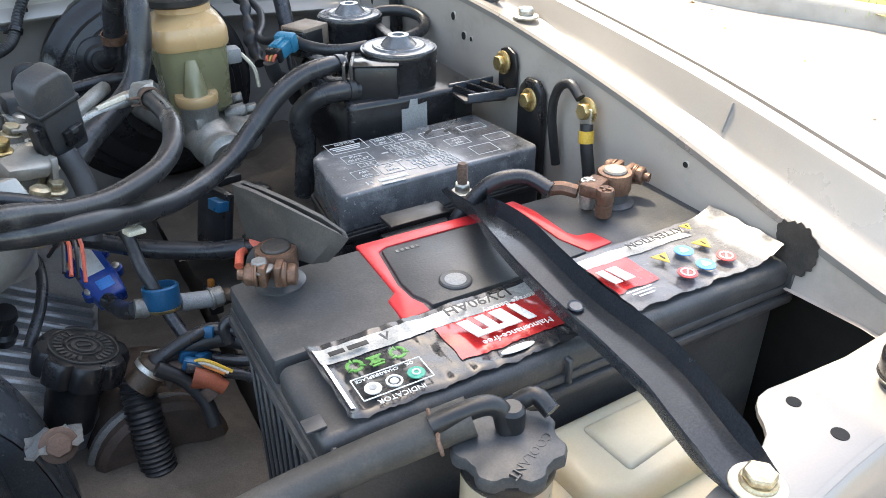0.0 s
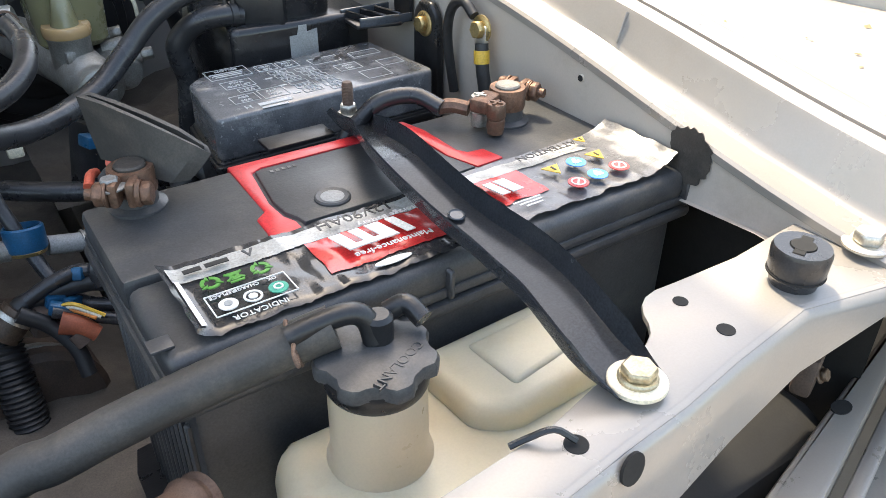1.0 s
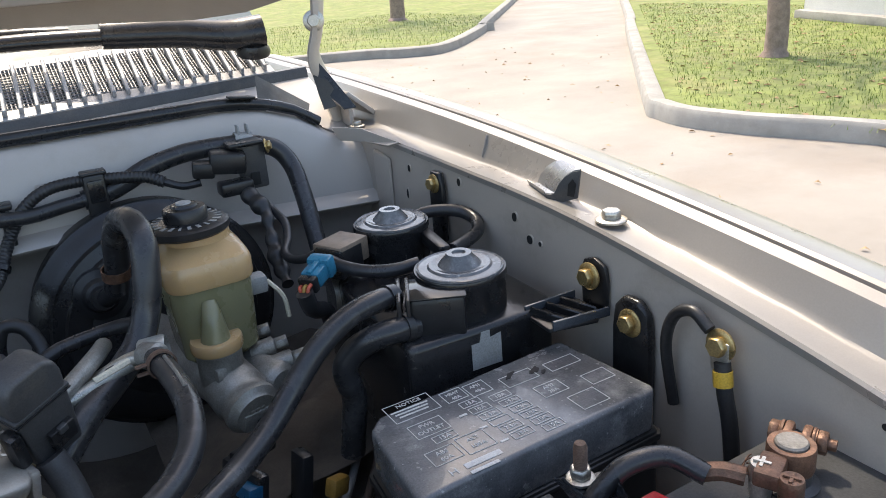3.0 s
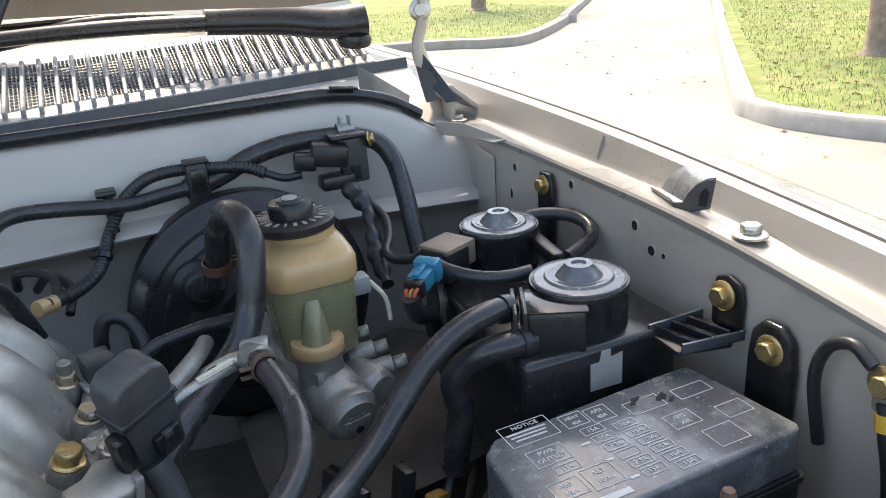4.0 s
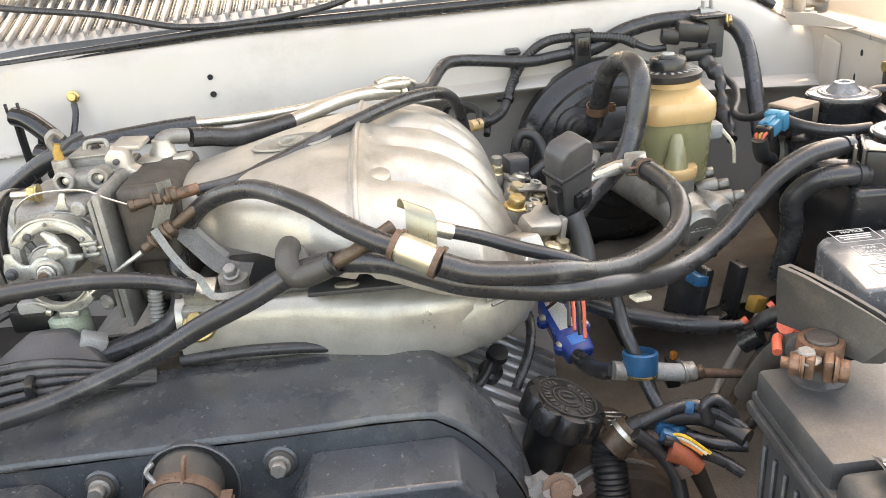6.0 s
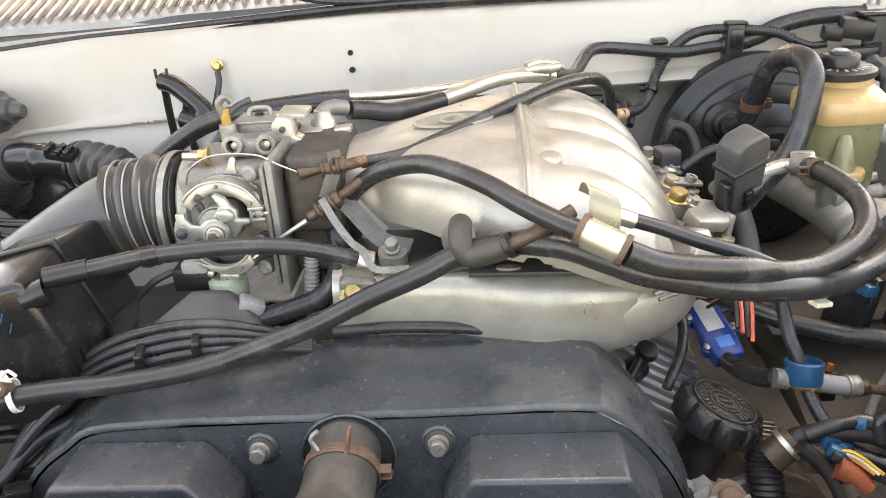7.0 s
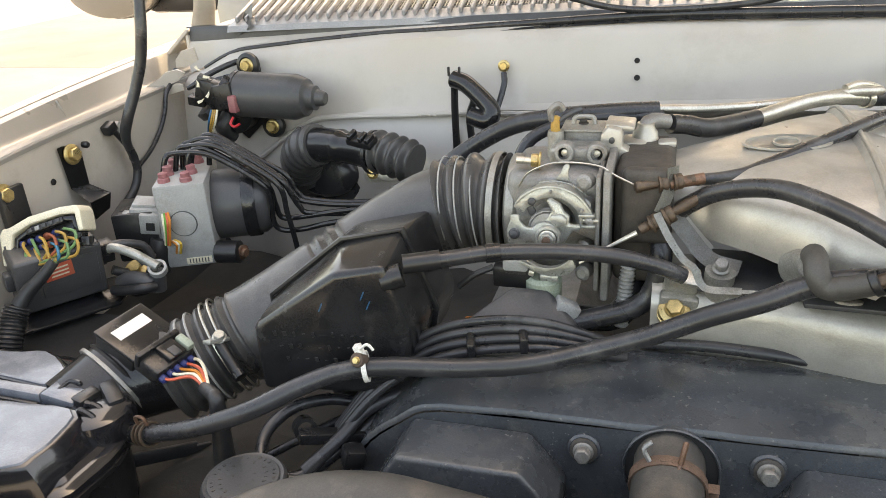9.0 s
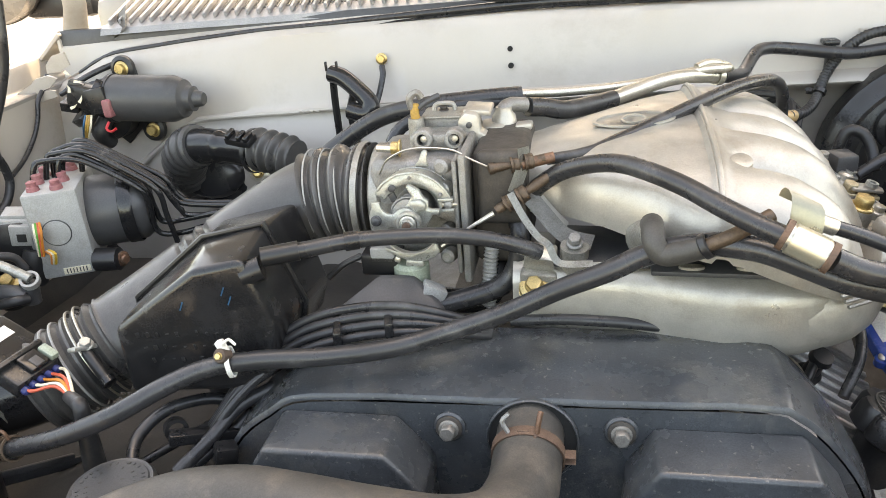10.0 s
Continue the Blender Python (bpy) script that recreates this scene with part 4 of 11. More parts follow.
M180 = lambda x, y, z=0.9628: pose(x, y, z, 0, 0, 180)
# torn foil label along the front of the lid
def foil(name, x0, x1, y0, y1, material, dz=0.0, label="", ragged=0.0012):
    nx, ny = max(4, int((x1 - x0) / 0.0024)), max(3, int((y1 - y0) / 0.0024))

    def at(i, j):
        x = x0 + (x1 - x0) * i / (nx - 1)
        y = y0 + (y1 - y0) * j / (ny - 1)
        w = 0.0010 * noise.noise(Vector((x * 45, y * 60, 3))) + 0.0006 * noise.noise(Vector((x * 120, y * 110, 8)))
        w += 0.0006 * noise.noise(Vector((x * 260, y * 40, 2)))
        if ragged and j == 0:
            y += ragged * 1.6 * noise.noise(Vector((x * 90, 0, 5))) + ragged * 0.7 * noise.noise(Vector((x * 340, 0, 5)))
        if ragged and i in (0, nx - 1):
            x += 2 * ragged * noise.noise(Vector((2, y * 80, 1)))
        lift = 0.007 * max(0.0, (x - 0.526) / 0.024) ** 2 + 0.004 * max(0.0, (0.252 - x) / 0.010) ** 2
        front = 0.006 * max(0.0, (0.336 - y) / 0.008) ** 2
        return (x, y, 0.9585 + dz + w + min(lift, 0.009) - front)

    return part(name, grid_mesh(at, nx, ny), material, bat, label, 60)


foil("label", 0.2415, 0.386, 0.3325, 0.3955, FOIL_BLACK, 0.0, "wrinkled black and red foil label")
foil("label", 0.428, 0.552, 0.334, 0.3995, FOIL_GREY, 0.0, "wrinkled silvery foil warning label", 0.0012)
foil("label_band", 0.2445, 0.308, 0.3765, 0.3905, FOIL_WHITE, 0.0007, "white brand band", 0)
foil("label_band", 0.308, 0.386, 0.3775, 0.3905, FOIL_WHITE, 0.0007, "white type band", 0)
foil("label_band", 0.3135, 0.386, 0.3445, 0.3772, FOIL_RED, 0.0007, "red print area", 0.001)
foil("label_band", 0.428, 0.520, 0.3825, 0.3945, FOIL_WHITE, 0.0007, "white heading band", 0)
foil("label_band", 0.428, 0.461, 0.352, 0.3822, FOIL_RED, 0.0007, "red print area", 0.0015)

foil("label_edge", 0.2450, 0.2475, 0.338, 0.378, WHITE, 0.0008, "", 0)
lettering("lettering", "12V90AH", 0.0118, M180(0.347, 0.3838), PRINT_BLACK, bat)
lettering("lettering", "Storage Battery", 0.0062, M180(0.3635, 0.3735), WHITE, bat)
lettering("lettering", "Maintenance-free", 0.0066, M180(0.3515, 0.3478), WHITE, bat)
lettering("lettering", "INDICATOR", 0.0050, M180(0.2725, 0.3360, 0.9605), WHITE, bat)
lettering("lettering", "REPLACE", 0.0032, M180(0.2602, 0.3528), WHITE, bat)
lettering("lettering", "CHARGE", 0.0032, M180(0.2722, 0.3528), WHITE, bat)
lettering("lettering", "OK", 0.0032, M180(0.2850, 0.3528), WHITE, bat)
lettering("lettering", "ATTENTION", 0.0088, M180(0.4900, 0.3885), PRINT_BLACK, bat)
# plain slanted logo blocks
for x, w in ((0.3320, 0.0070), (0.3430, 0.0060), (0.3540, 0.0085), (0.3655, 0.0055)):
    part("logo_bar", prism([(-w / 2, -0.0085), (w / 2, -0.0085), (w / 2 - 0.004, 0.0085), (-w / 2 - 0.004, 0.0085)], 0, 0.0006, 0, pose(x, 0.3622, 0.9626)), WHITE, bat, "plain white logo block")
part("logo_bar", prism([(-0.013, -0.002), (0.016, -0.002), (0.015, 0.002), (-0.014, 0.002)], 0, 0.0006, 0, pose(0.3415, 0.3555, 0.9630)), WHITE, bat)
for x, w in ((0.4330, 0.0060), (0.4420, 0.0080)):
    part("logo_bar", prism([(-w / 2, -0.008), (w / 2, -0.008), (w / 2 - 0.003, 0.008), (-w / 2 - 0.003, 0.008)], 0, 0.0006, 0, pose(x, 0.3655, 0.9622)), WHITE, bat, "plain white logo block")
for k in range(3):
    part("print_bar", bx((0.4400 + 0.0006 * k, 0.3475 - 0.0030 * k, 0.9612), (0.020 - 0.004 * k, 0.0011, 0.0004), 0), WHITE, bat)
for x, w in ((0.2555, 0.009), (0.2680, 0.012)):
    part("brand_bar", bx((x, 0.3815, 0.9622), (w, 0.0034, 0.0005), 0, seg=1), PRINT_BLACK, bat)
part("logo_bar", prism([(-0.0030, 0.0035), (-0.0008, -0.0035), (0.0030, 0.0030), (0.0016, 0.0035), (-0.0006, -0.0008), (-0.0016, 0.0035)], 0, 0.0006, 0, pose(0.2850, 0.3808, 0.9622)), DGREY, bat)
part("logo_bar", lathe([(0.011, 0), (0.011, 0.0005)], pose(0.3450, 0.3385, 0.9592) @ Matrix.Diagonal((1, 0.24, 1, 1)), 20), WHITE, bat)


def badge(x, y, r, material, corners=0, name="symbol", z=0.9622):
    outer = [(r * math.cos(2 * math.pi * k / (corners or 22) + math.pi * 1.5), r * math.sin(2 * math.pi * k / (corners or 22) + math.pi * 1.5)) for k in range(corners or 22)]
    return part(name, prism(outer, 0, 0.0006, 0, pose(x, y, z)), material, bat)


def ring(x, y, r, w, material, seg=22):
    bm = lathe([(r - w, 0), (r, 0), (r, 0.0006), (r - w, 0.0006)], pose(x, y, 0.9622), seg)
    return part("symbol", bm, material, bat)


def arrows(x, y, r, material):
    """Three bent arrows chasing each other round a ring."""
    bm = B()
    for k in range(3):
        a = k * 2 * math.pi / 3
        arc = [(math.cos(a + 0.28 * i) * q, math.sin(a + 0.28 * i) * q) for q, order in ((r, range(6)), (r * 0.62, range(5, -1, -1))) for i in order]
        prism(arc, 0, 0.0006, 0, pose(x, y, 0.9622), bm)
        c, s = math.cos(a + 1.62), math.sin(a + 1.62)
        prism([(c * r * 1.25, s * r * 1.25), (c * r * 0.40, s * r * 0.40), (math.cos(a + 2.1) * r * 0.85, math.sin(a + 2.1) * r * 0.85)], 0, 0.0006, 0, pose(x, y, 0.9623), bm)
    return part("symbol", bm, material, bat)


arrows(0.2592, 0.3655, 0.0050, GREEN)
arrows(0.2842, 0.3645, 0.0050, GREEN)
for a in (35, 145):
    part("symbol", bx((0.2710, 0.3652, 0.9625), (0.0105, 0.0012, 0.0006), 0, rot=(0, 0, a)), GREEN, bat)
part("symbol", bx((0.2710, 0.3605, 0.9625), (0.007, 0.0012, 0.0006), 0), GREEN, bat)
part("symbol", prism([(-0.003, 0.003), (0.003, 0.003), (0.002, -0.0035), (-0.002, -0.0035)], 0, 0.0005, 0, pose(0.2710, 0.3655, 0.9622)), GREEN, bat)
badge(0.2602, 0.3447, 0.0046, WHITE)
badge(0.2602, 0.3449, 0.0020, GREY).location.z = 0.0005
ring(0.2722, 0.3446, 0.0046, 0.0011, WHITE)
badge(0.2722, 0.3446, 0.0022, WHITE)
badge(0.2850, 0.3446, 0.0048, GREEN_DARK)
ring(0.2850, 0.3446, 0.0024, 0.0008, WHITE).location.z = 0.0006
for c, s in (((0.2725, 0.3388), (0.040, 0.0006)), ((0.2725, 0.3562), (0.040, 0.0006)), ((0.2525, 0.3475), (0.0006, 0.0175)), ((0.2925, 0.3475), (0.0006, 0.0175))):
    part("symbol", bx((*c, 0.9618), (*s, 0.0005), 0), WHITE, bat)
for x, y, mt, c in ((0.4765, 0.3668, YELLOW, 3), (0.4948, 0.3660, BLUE_LIGHT, 0), (0.5130, 0.3672, YELLOW, 3), (0.4775, 0.3450, REDPRINT, 0), (0.4948, 0.3466, BLUE_LIGHT, 0), (0.5138, 0.3475, REDPRINT, 0), (0.5200, 0.3895, YELLOW, 3)):
    big = y < 0.38
    badge(x, y, (0.0064 if c == 0 else 0.0074) if big else 0.0048, mt, c)
    if mt == REDPRINT:
        ring(x, y, 0.0046, 0.0010, WHITE).location.z = 0.0005
        part("symbol", bx((x, y, 0.9630), (0.0085, 0.0011, 0.0005), 0, rot=(0, 0, 45)), WHITE, bat)
    elif mt == BLUE_LIGHT:
        part("symbol", bx((x, y - 0.0008, 0.9630), (0.0055, 0.0030, 0.0005), 0), WHITE, bat)
        part("symbol", lathe([(0.0014, 0), (0.0014, 0.0005)], pose(x, y + 0.0022, 0.9628), 12), WHITE, bat)
    else:
        part("symbol", bx((x, y - 0.0004, 0.9630), (0.0012, 0.0046, 0.0005) if big else (0.0009, 0.003, 0.0005), 0), PRINT_BLACK, bat)
# terminals and clamps
def terminal(x, y, name, label, copper, spin):
    t = thing(name, (x, y, 0.955), label, "battery clamp", "battery clamps")
    m = pose(x, y, 0, 0, 0, spin)
    part("post_base", lathe([(0.0165, 0.9545), (0.0165, 0.957), (0.012, 0.959), (0.0115, 0.968)], pose(x, y, 0), 26), DGREY, t)
    part("post", lathe([(0.0095, 0.955), (0.0088, 0.982), (0.0078, 0.983)], pose(x, y, 0), 24), LEAD if x > 0.4 else BURNT, t, "dull lead post")
    bm = lathe([(0.0092, 0.966), (0.0126, 0.966), (0.0130, 0.968), (0.0130, 0.979), (0.0125, 0.981), (0.0092, 0.981)], pose(x, y, 0), 28)
    bx((0.017, 0.0048, 0.9735), (0.014, 0.0055, 0.0145), 0.002, m, bm=bm)
    bx((0.017, -0.0048, 0.9735), (0.014, 0.0055, 0.0145), 0.002, m, bm=bm)
    part("clamp", bm, copper, t)
    b = hexbolt((0.019, 0.0076, 0.9735), (0, 1, 0), 0.0070, 1.1)
    c2 = hexbolt((0.019, -0.0076, 0.9735), (0, -1, 0), 0.0072, 1.05)
    merge(b, c2)
    tube([(0.019, -0.010, 0.9735), (0.019, -0.020, 0.9735)], 0.0034, 10, 2, b)
    bmesh.ops.transform(b, matrix=m, verts=b.verts)
    part("clamp_bolt", b, copper, t)
    return t, m


tn, mn = terminal(0.509, 0.454, "negative_clamp", "corroded brass battery clamp with twin screws", COPPER, 25)
bm = bx((-0.021, 0.006, 0.975), (0.022, 0.014, 0.010), 0.002, mn)
part("cable_lug", bm, COPPER, tn)
for y in (0.010, -0.006):
    bm = lathe([(0.0055, 0.958), (0.0062, 0.962), (0.0062, 0.968), (0.0055, 0.9685), (0.0066, 0.970), (0.0066, 0.978), (0.006, 0.9795)], mn @ pose(-0.026 + y * 0.4, y, 0), 18)
    bx((-0.026 + y * 0.4, y, 0.9800), (0.009, 0.0018, 0.001), 0, mn, bm=bm, seg=1)
    bx((-0.026 + y * 0.4, y, 0.9802), (0.0018, 0.009, 0.001), 0, mn, bm=bm, seg=1)
    part("clamp_screw", bm, STEEL if y > 0 else COPPER, tn, "cross-head clamp screw")
part("frayed_strand", tube([(0.481, 0.461, 0.968), (0.474, 0.470, 0.969), (0.467, 0.479, 0.966)], 0.0055, 8, 5), COPPER, tn)
strand = random.Random(8)
for k in range(16):
    a = Vector((0.484, 0.461, 0.970)) + Vector((strand.uniform(-0.003, 0.003), strand.uniform(-0.006, 0.006), strand.uniform(-0.004, 0.005)))
    b_ = a + Vector((strand.uniform(0.002, 0.012), strand.uniform(-0.008, 0.006), strand.uniform(-0.006, 0.008)))
    part("copper_wire", tube([a, a.lerp(b_, 0.5) + Vector((0, 0, 0.002)), b_], 0.0005, 5, 3), COPPER, tn)
part("cable", tube([(0.467, 0.474, 0.967), (0.458, 0.493, 0.972), (0.440, 0.502, 0.971), (0.424, 0.506, 0.962), (0.400, 0.512, 0.93), (0.38, 0.53, 0.85)], 0.0062, 12, 6), RUBBER, tn)
tp, mp = terminal(0.255, 0.4735, "positive_clamp", "green-tinged corroded copper battery clamp", COPPER, -119)
part("stud_nut", hexbolt((0.241, 0.463, 0.976), (0, 0, 1), 0.0052, 1.6), ALU_DARK, tp)
# flipped-open terminal boot
boot = thing("terminal_boot", (0.27, 0.49, 0.955), "grey rubber terminal boot flipped open", "terminal cover")
boot_top = [(0.242, 0.534, 1.006), (0.252, 0.512, 1.007), (0.264, 0.488, 1.005), (0.279, 0.464, 1.000), (0.292, 0.447, 0.994), (0.300, 0.444, 0.988), (0.301, 0.452, 0.990), (0.290, 0.470, 0.998), (0.276, 0.493, 1.003), (0.263, 0.518, 1.005), (0.252, 0.536, 1.006)]
boot_low = [(0.241, 0.514, 0.971), (0.249, 0.499, 0.972), (0.256, 0.484, 0.972), (0.263, 0.465, 0.971), (0.272, 0.452, 0.970), (0.284, 0.449, 0.970), (0.289, 0.456, 0.970), (0.284, 0.470, 0.971), (0.276, 0.486, 0.972), (0.268, 0.503, 0.973), (0.256, 0.512, 0.974)]
def boot_pt(i, j):
    """A fan-shaped cup, its mouth turned up."""
    f = i / 6
    bulge = 0.001 * math.sin(math.pi * f)
    a, b = Vector(boot_low[j]), Vector(boot_top[j])
    out = (b - Vector((0.272, 0.487, b.z))).normalized()
    return a.lerp(b, f) + out * bulge
def boot_pt_small(i, j):
    p = Vector((0.272, 0.486, 0.98)) + (boot_pt(i, j) - Vector((0.272, 0.486, 0.98))) * 0.82
    return p + Vector((-0.006, -0.020, 0.013)) * max(0.0, (p.y - 0.4515) / 0.0735) * i / 6



bm = grid_mesh(boot_pt_small, 7, 11, True)
bm.faces.new(list(bm.verts)[:11])
bmesh.ops.recalc_face_normals(bm, faces=bm.faces[:])
bmesh.ops.solidify(bm, geom=bm.faces[:], thickness=0.0026)
part("shell", bm, RUBBER_OLD, boot, "", 28)
part("inner_wall", tube([(0.262, 0.505, 0.996), (0.274, 0.484, 0.994), (0.286, 0.462, 0.988)], 0.0035, 8, 4), RUBBER_OLD, boot)
part("hinge_sleeve", tube([(0.245, 0.478, 0.972), (0.250, 0.492, 0.966), (0.252, 0.52, 0.94), (0.25, 0.55, 0.89)], 0.008, 10, 5), RUBBER_OLD, boot)
part("red_sleeve", tube([(0.232, 0.478, 0.972), (0.236, 0.488, 0.974), (0.240, 0.494, 0.972)], 0.0028, 10, 4), SALMON, boot)

# hold-down bar from the rear stud to the front bolt
bar = thing("battery_hold_down", (0.39, 0.36, 0.95), "black pressed-steel battery hold-down bar, bolted at the front", "bracket")
way = spline([(0.4215, 0.526, 0.9555), (0.4165, 0.512, 0.9555), (0.4075, 0.485, 0.960), (0.3985, 0.452, 0.9700), (0.3910, 0.415, 0.9745), (0.3870, 0.378, 0.9730), (0.3870, 0.340, 0.9685), (0.3895, 0.303, 0.9655), (0.3870, 0.270, 0.9645), (0.3815, 0.245, 0.9635), (0.3790, 0.225, 0.9605), (0.3805, 0.203, 0.9580)], 6)
prof = [(-1.0, 0.36), (-0.965, 0.40), (-0.92, 0.10), (-0.84, 0.0), (0.84, 0.0), (0.92, 0.10), (0.965, 0.40), (1.0, 0.36)]
def bar_pt(i, j):
    p = way[i]
    s = i / (len(way) - 1)
    d = (way[min(i + 1, len(way) - 1)] - way[max(i - 1, 0)]).normalized()
    side = d.cross(Vector((0, 0, 1))).normalized()
    up = side.cross(d)
    w = 0.0160 + 0.0016 * math.exp(-(s / 0.05) ** 2) - 0.0070 * math.exp(-((s - 0.22) / 0.09) ** 2) + 0.0018 * math.exp(-((s - 0.66) / 0.08) ** 2) - 0.0022 * math.exp(-((s - 1.0) / 0.04) ** 2)
    hgt = min(1.0, 0.25 + s / 0.12) * (1 if s < 0.9 else 1 - 0.8 * (s - 0.9) / 0.1)
    return p + side * prof[j][0] * w + up * prof[j][1] * 0.030 * hgt
bm = grid_mesh(bar_pt, len(way), len(prof))
bmesh.ops.solidify(bm, geom=bm.faces[:], thickness=0.0022)
part("bar", bm, BAR, bar, "", 45)
part("dimple", lathe([(0.0050, 0), (0.0044, 0.0006), (0.0034, -0.0002), (0, -0.0004)], facing((0.3868, 0.3425, 0.9704), (0, -0.12, 1)), 18), BAR, bar)
m = pose(0.4190, 0.5230, 0.9560)
bm = lathe([(0.0038, -0.20), (0.0038, 0.0235), (0.0031, 0.0250)], m, 14)
for k in range(12):
    lathe([(0.0037, 0.0095 + k * 0.0011), (0.0042, 0.0099 + k * 0.0011), (0.0037, 0.0103 + k * 0.0011)], m, 12, bm)
part("stud", bm, RUST, bar, "rusty threaded stud")
bm = lathe([(0.0085, 0.0), (0.0085, 0.0016), (0.0070, 0.0024)], m, 22)
prism([(0.0066 * math.cos(a * math.pi / 3), 0.0066 * math.sin(a * math.pi / 3)) for a in range(6)], 0.002, 0.0085, 0.001, m, bm, 1)
part("nut", bm, STEEL, bar)
bm = lathe([(0.0128, 0), (0.0128, 0.0018), (0.0122, 0.0024), (0.008, 0.0026)], pose(0.3815, 0.2055, 0.9585), 32)
part("washer", bm, IVORY, bar, "cream-coloured steel washer")
part("front_bolt", hexbolt((0.3815, 0.2055, 0.9608), (0, 0, 1), 0.0080, 1.08, 0.55, None, 15), BOLT, bar)
solo("battery_tray", bx((0.385, 0.405, 0.743), (0.35, 0.20, 0.014), 0.004), BLACK, "black battery tray under the battery", "tray")
# rubber hood stop on the core support
stop = thing("hood_stop", (0.5045, 0.2165, 0.955), "black rubber hood stop on the core support", "hood stop")
mS = pose(0.5045, 0.2165, 0.955) @ Matrix.Diagonal((0.92, 0.92, 0.95, 1))
bm = lathe([(0.0125, 0), (0.0135, 0.004), (0.0152, 0.006), (0.0158, 0.020), (0.0148, 0.0225), (0.007, 0.0225), (0.006, 0.018), (0, 0.018)], mS, 32)
part("rubber", bm, RUBBER, stop)
part("slot", bx((0, 0, 0.0226), (0.021, 0.0062, 0.0008), 0.0003, mS, (0, 0, 20), seg=1), HOLE, stop)
part("slot", lathe([(0.0065, 0.022), (0.0065, 0.0231), (0.005, 0.0231)], mS, 18), HOLE, stop)
part("groove", lathe([(0.0150, 0.0062), (0.0157, 0.0066), (0.0157, 0.0074), (0.0150, 0.0078)], mS, 32), HOLE, stop)

# ---- coolant reservoir ----
res = thing("coolant_reservoir", (0.33, 0.27, 0.72), "milky translucent coolant reservoir with black cap", "reservoir")
bm = prism([(0.258, 0.316), (0.270, 0.322), (0.36, 0.321), (0.43, 0.321), (0.440, 0.30), (0.434, 0.245), (0.40, 0.230), (0.28, 0.226), (0.258, 0.236), (0.250, 0.27)], 0.74, 0.893, 0.014, bm=B(), seg=4)
prism([(0.345, 0.322), (0.440, 0.325), (0.444, 0.272), (0.425, 0.262), (0.366, 0.259), (0.348, 0.272)], 0.880, 0.9085, 0.008, bm=bm, seg=4)
prism([(0.372, 0.312), (0.428, 0.314), (0.430, 0.280), (0.375, 0.272)], 0.900, 0.9105, 0.004, bm=bm, seg=3)
part("tank", bm, TANK, res)
mC = pose(0.3040, 0.2865, 0)
mK2 = pose(0.3040, 0.2865, 0.945) @ Matrix.Scale(0.95, 4) @ pose(0, 0, -0.945)
part("neck", lathe([(0.026, 0.893), (0.0235, 0.902), (0.0228, 0.945), (0.0235, 0.950)], mC, 32), NECK, res)
cap = part("cap", lathe([(0.0246, 0.938), (0.0254, 0.940), (0.0262, 0.949), (0.0250, 0.951)], mK2, 40), BLACK, res, "dusty black screw cap")
part("cap_top", lathe([(0.0255, 0.9465), (0.0278, 0.948), (0.0280, 0.953), (0.0268, 0.9555), (0.020, 0.957), (0.0, 0.9575)], mK2, 64, wob=lambda a: 1 + 0.07 * max(-1.0, min(1.0, 1.8 * math.sin(a * 7 + 0.5)))), CASE, cap)
bm = tube([(0.306, 0.291, 0.957), (0.304, 0.294, 0.968), (0.297, 0.297, 0.972), (0.282, 0.300, 0.970), (0.270, 0.302, 0.967)], 0.0052, 14, 5)
lathe([(0.0068, 0.954), (0.0068, 0.968), (0.005, 0.970)], pose(0.309, 0.292, 0), 18, bm)
tube([(0.318, 0.300, 0.962), (0.326, 0.296, 0.966), (0.329, 0.286, 0.962)], 0.005, 10, 4, bm)
part("spout", bm, BLACK, cap)
lettering("lettering", "COOLANT", 0.0072, pose(0.3068, 0.2720, 0.9560, 0, 0, 205), CASE, cap, thick=0.0008)
hose = thing("overflow_hose", (0.15, 0.30, 0.9), "black rubber overflow hose with a wire clip", "hose")
part("hose", tube([(0.291, 0.3000, 0.9655), (0.279, 0.3035, 0.962), (0.257, 0.3097, 0.955), (0.231, 0.3152, 0.948), (0.198, 0.320, 0.940), (0.174, 0.321, 0.935), (0.152, 0.324, 0.93), (0.08, 0.32, 0.90)], 0.0100, 16, 7), RUBBER_OLD, hose)
m = facing((0.274, 0.3047, 0.9606), (0.95, -0.28, 0.25))
bm = tube([(0.0102 * math.cos(a), 0.0102 * math.sin(a), 0) for a in [k * 0.35 for k in range(18)]], 0.001, 6, 2)
tube([(0.0102, -0.002, 0), (0.014, -0.004, 0.001), (0.019, -0.002, 0), (0.020, 0.003, 0), (0.015, 0.004, 0), (0.0102, 0.002, 0)], 0.001, 6, 3, bm)
bmesh.ops.transform(bm, matrix=m @ pose(0, 0, 0, 0, 0, 160), verts=bm.verts)
part("wire_clip", bm, RUST, hose)
# radiator inlet corner: bracket and rusty hose end in front of the battery
inlet = thing("radiator_outlet", (0.2, 0.22, 0.86), "dusty black radiator outlet with rusty hose clamp", "radiator fitting")
part("neck", tube([(0.175, 0.262, 0.870), (0.188, 0.276, 0.892), (0.208, 0.290, 0.906), (0.222, 0.298, 0.902)], lambda q, L: 0.0125 + 0.0010 * math.sin(L * 2 * math.pi / 0.007), 18, 14), RUST, inlet)
part("bracket", tube([(0.110, 0.272, 0.895), (0.140, 0.288, 0.925), (0.168, 0.290, 0.929), (0.188, 0.284, 0.911)], 0.007, 8, 5, flat=0.5), BLACK, inlet)
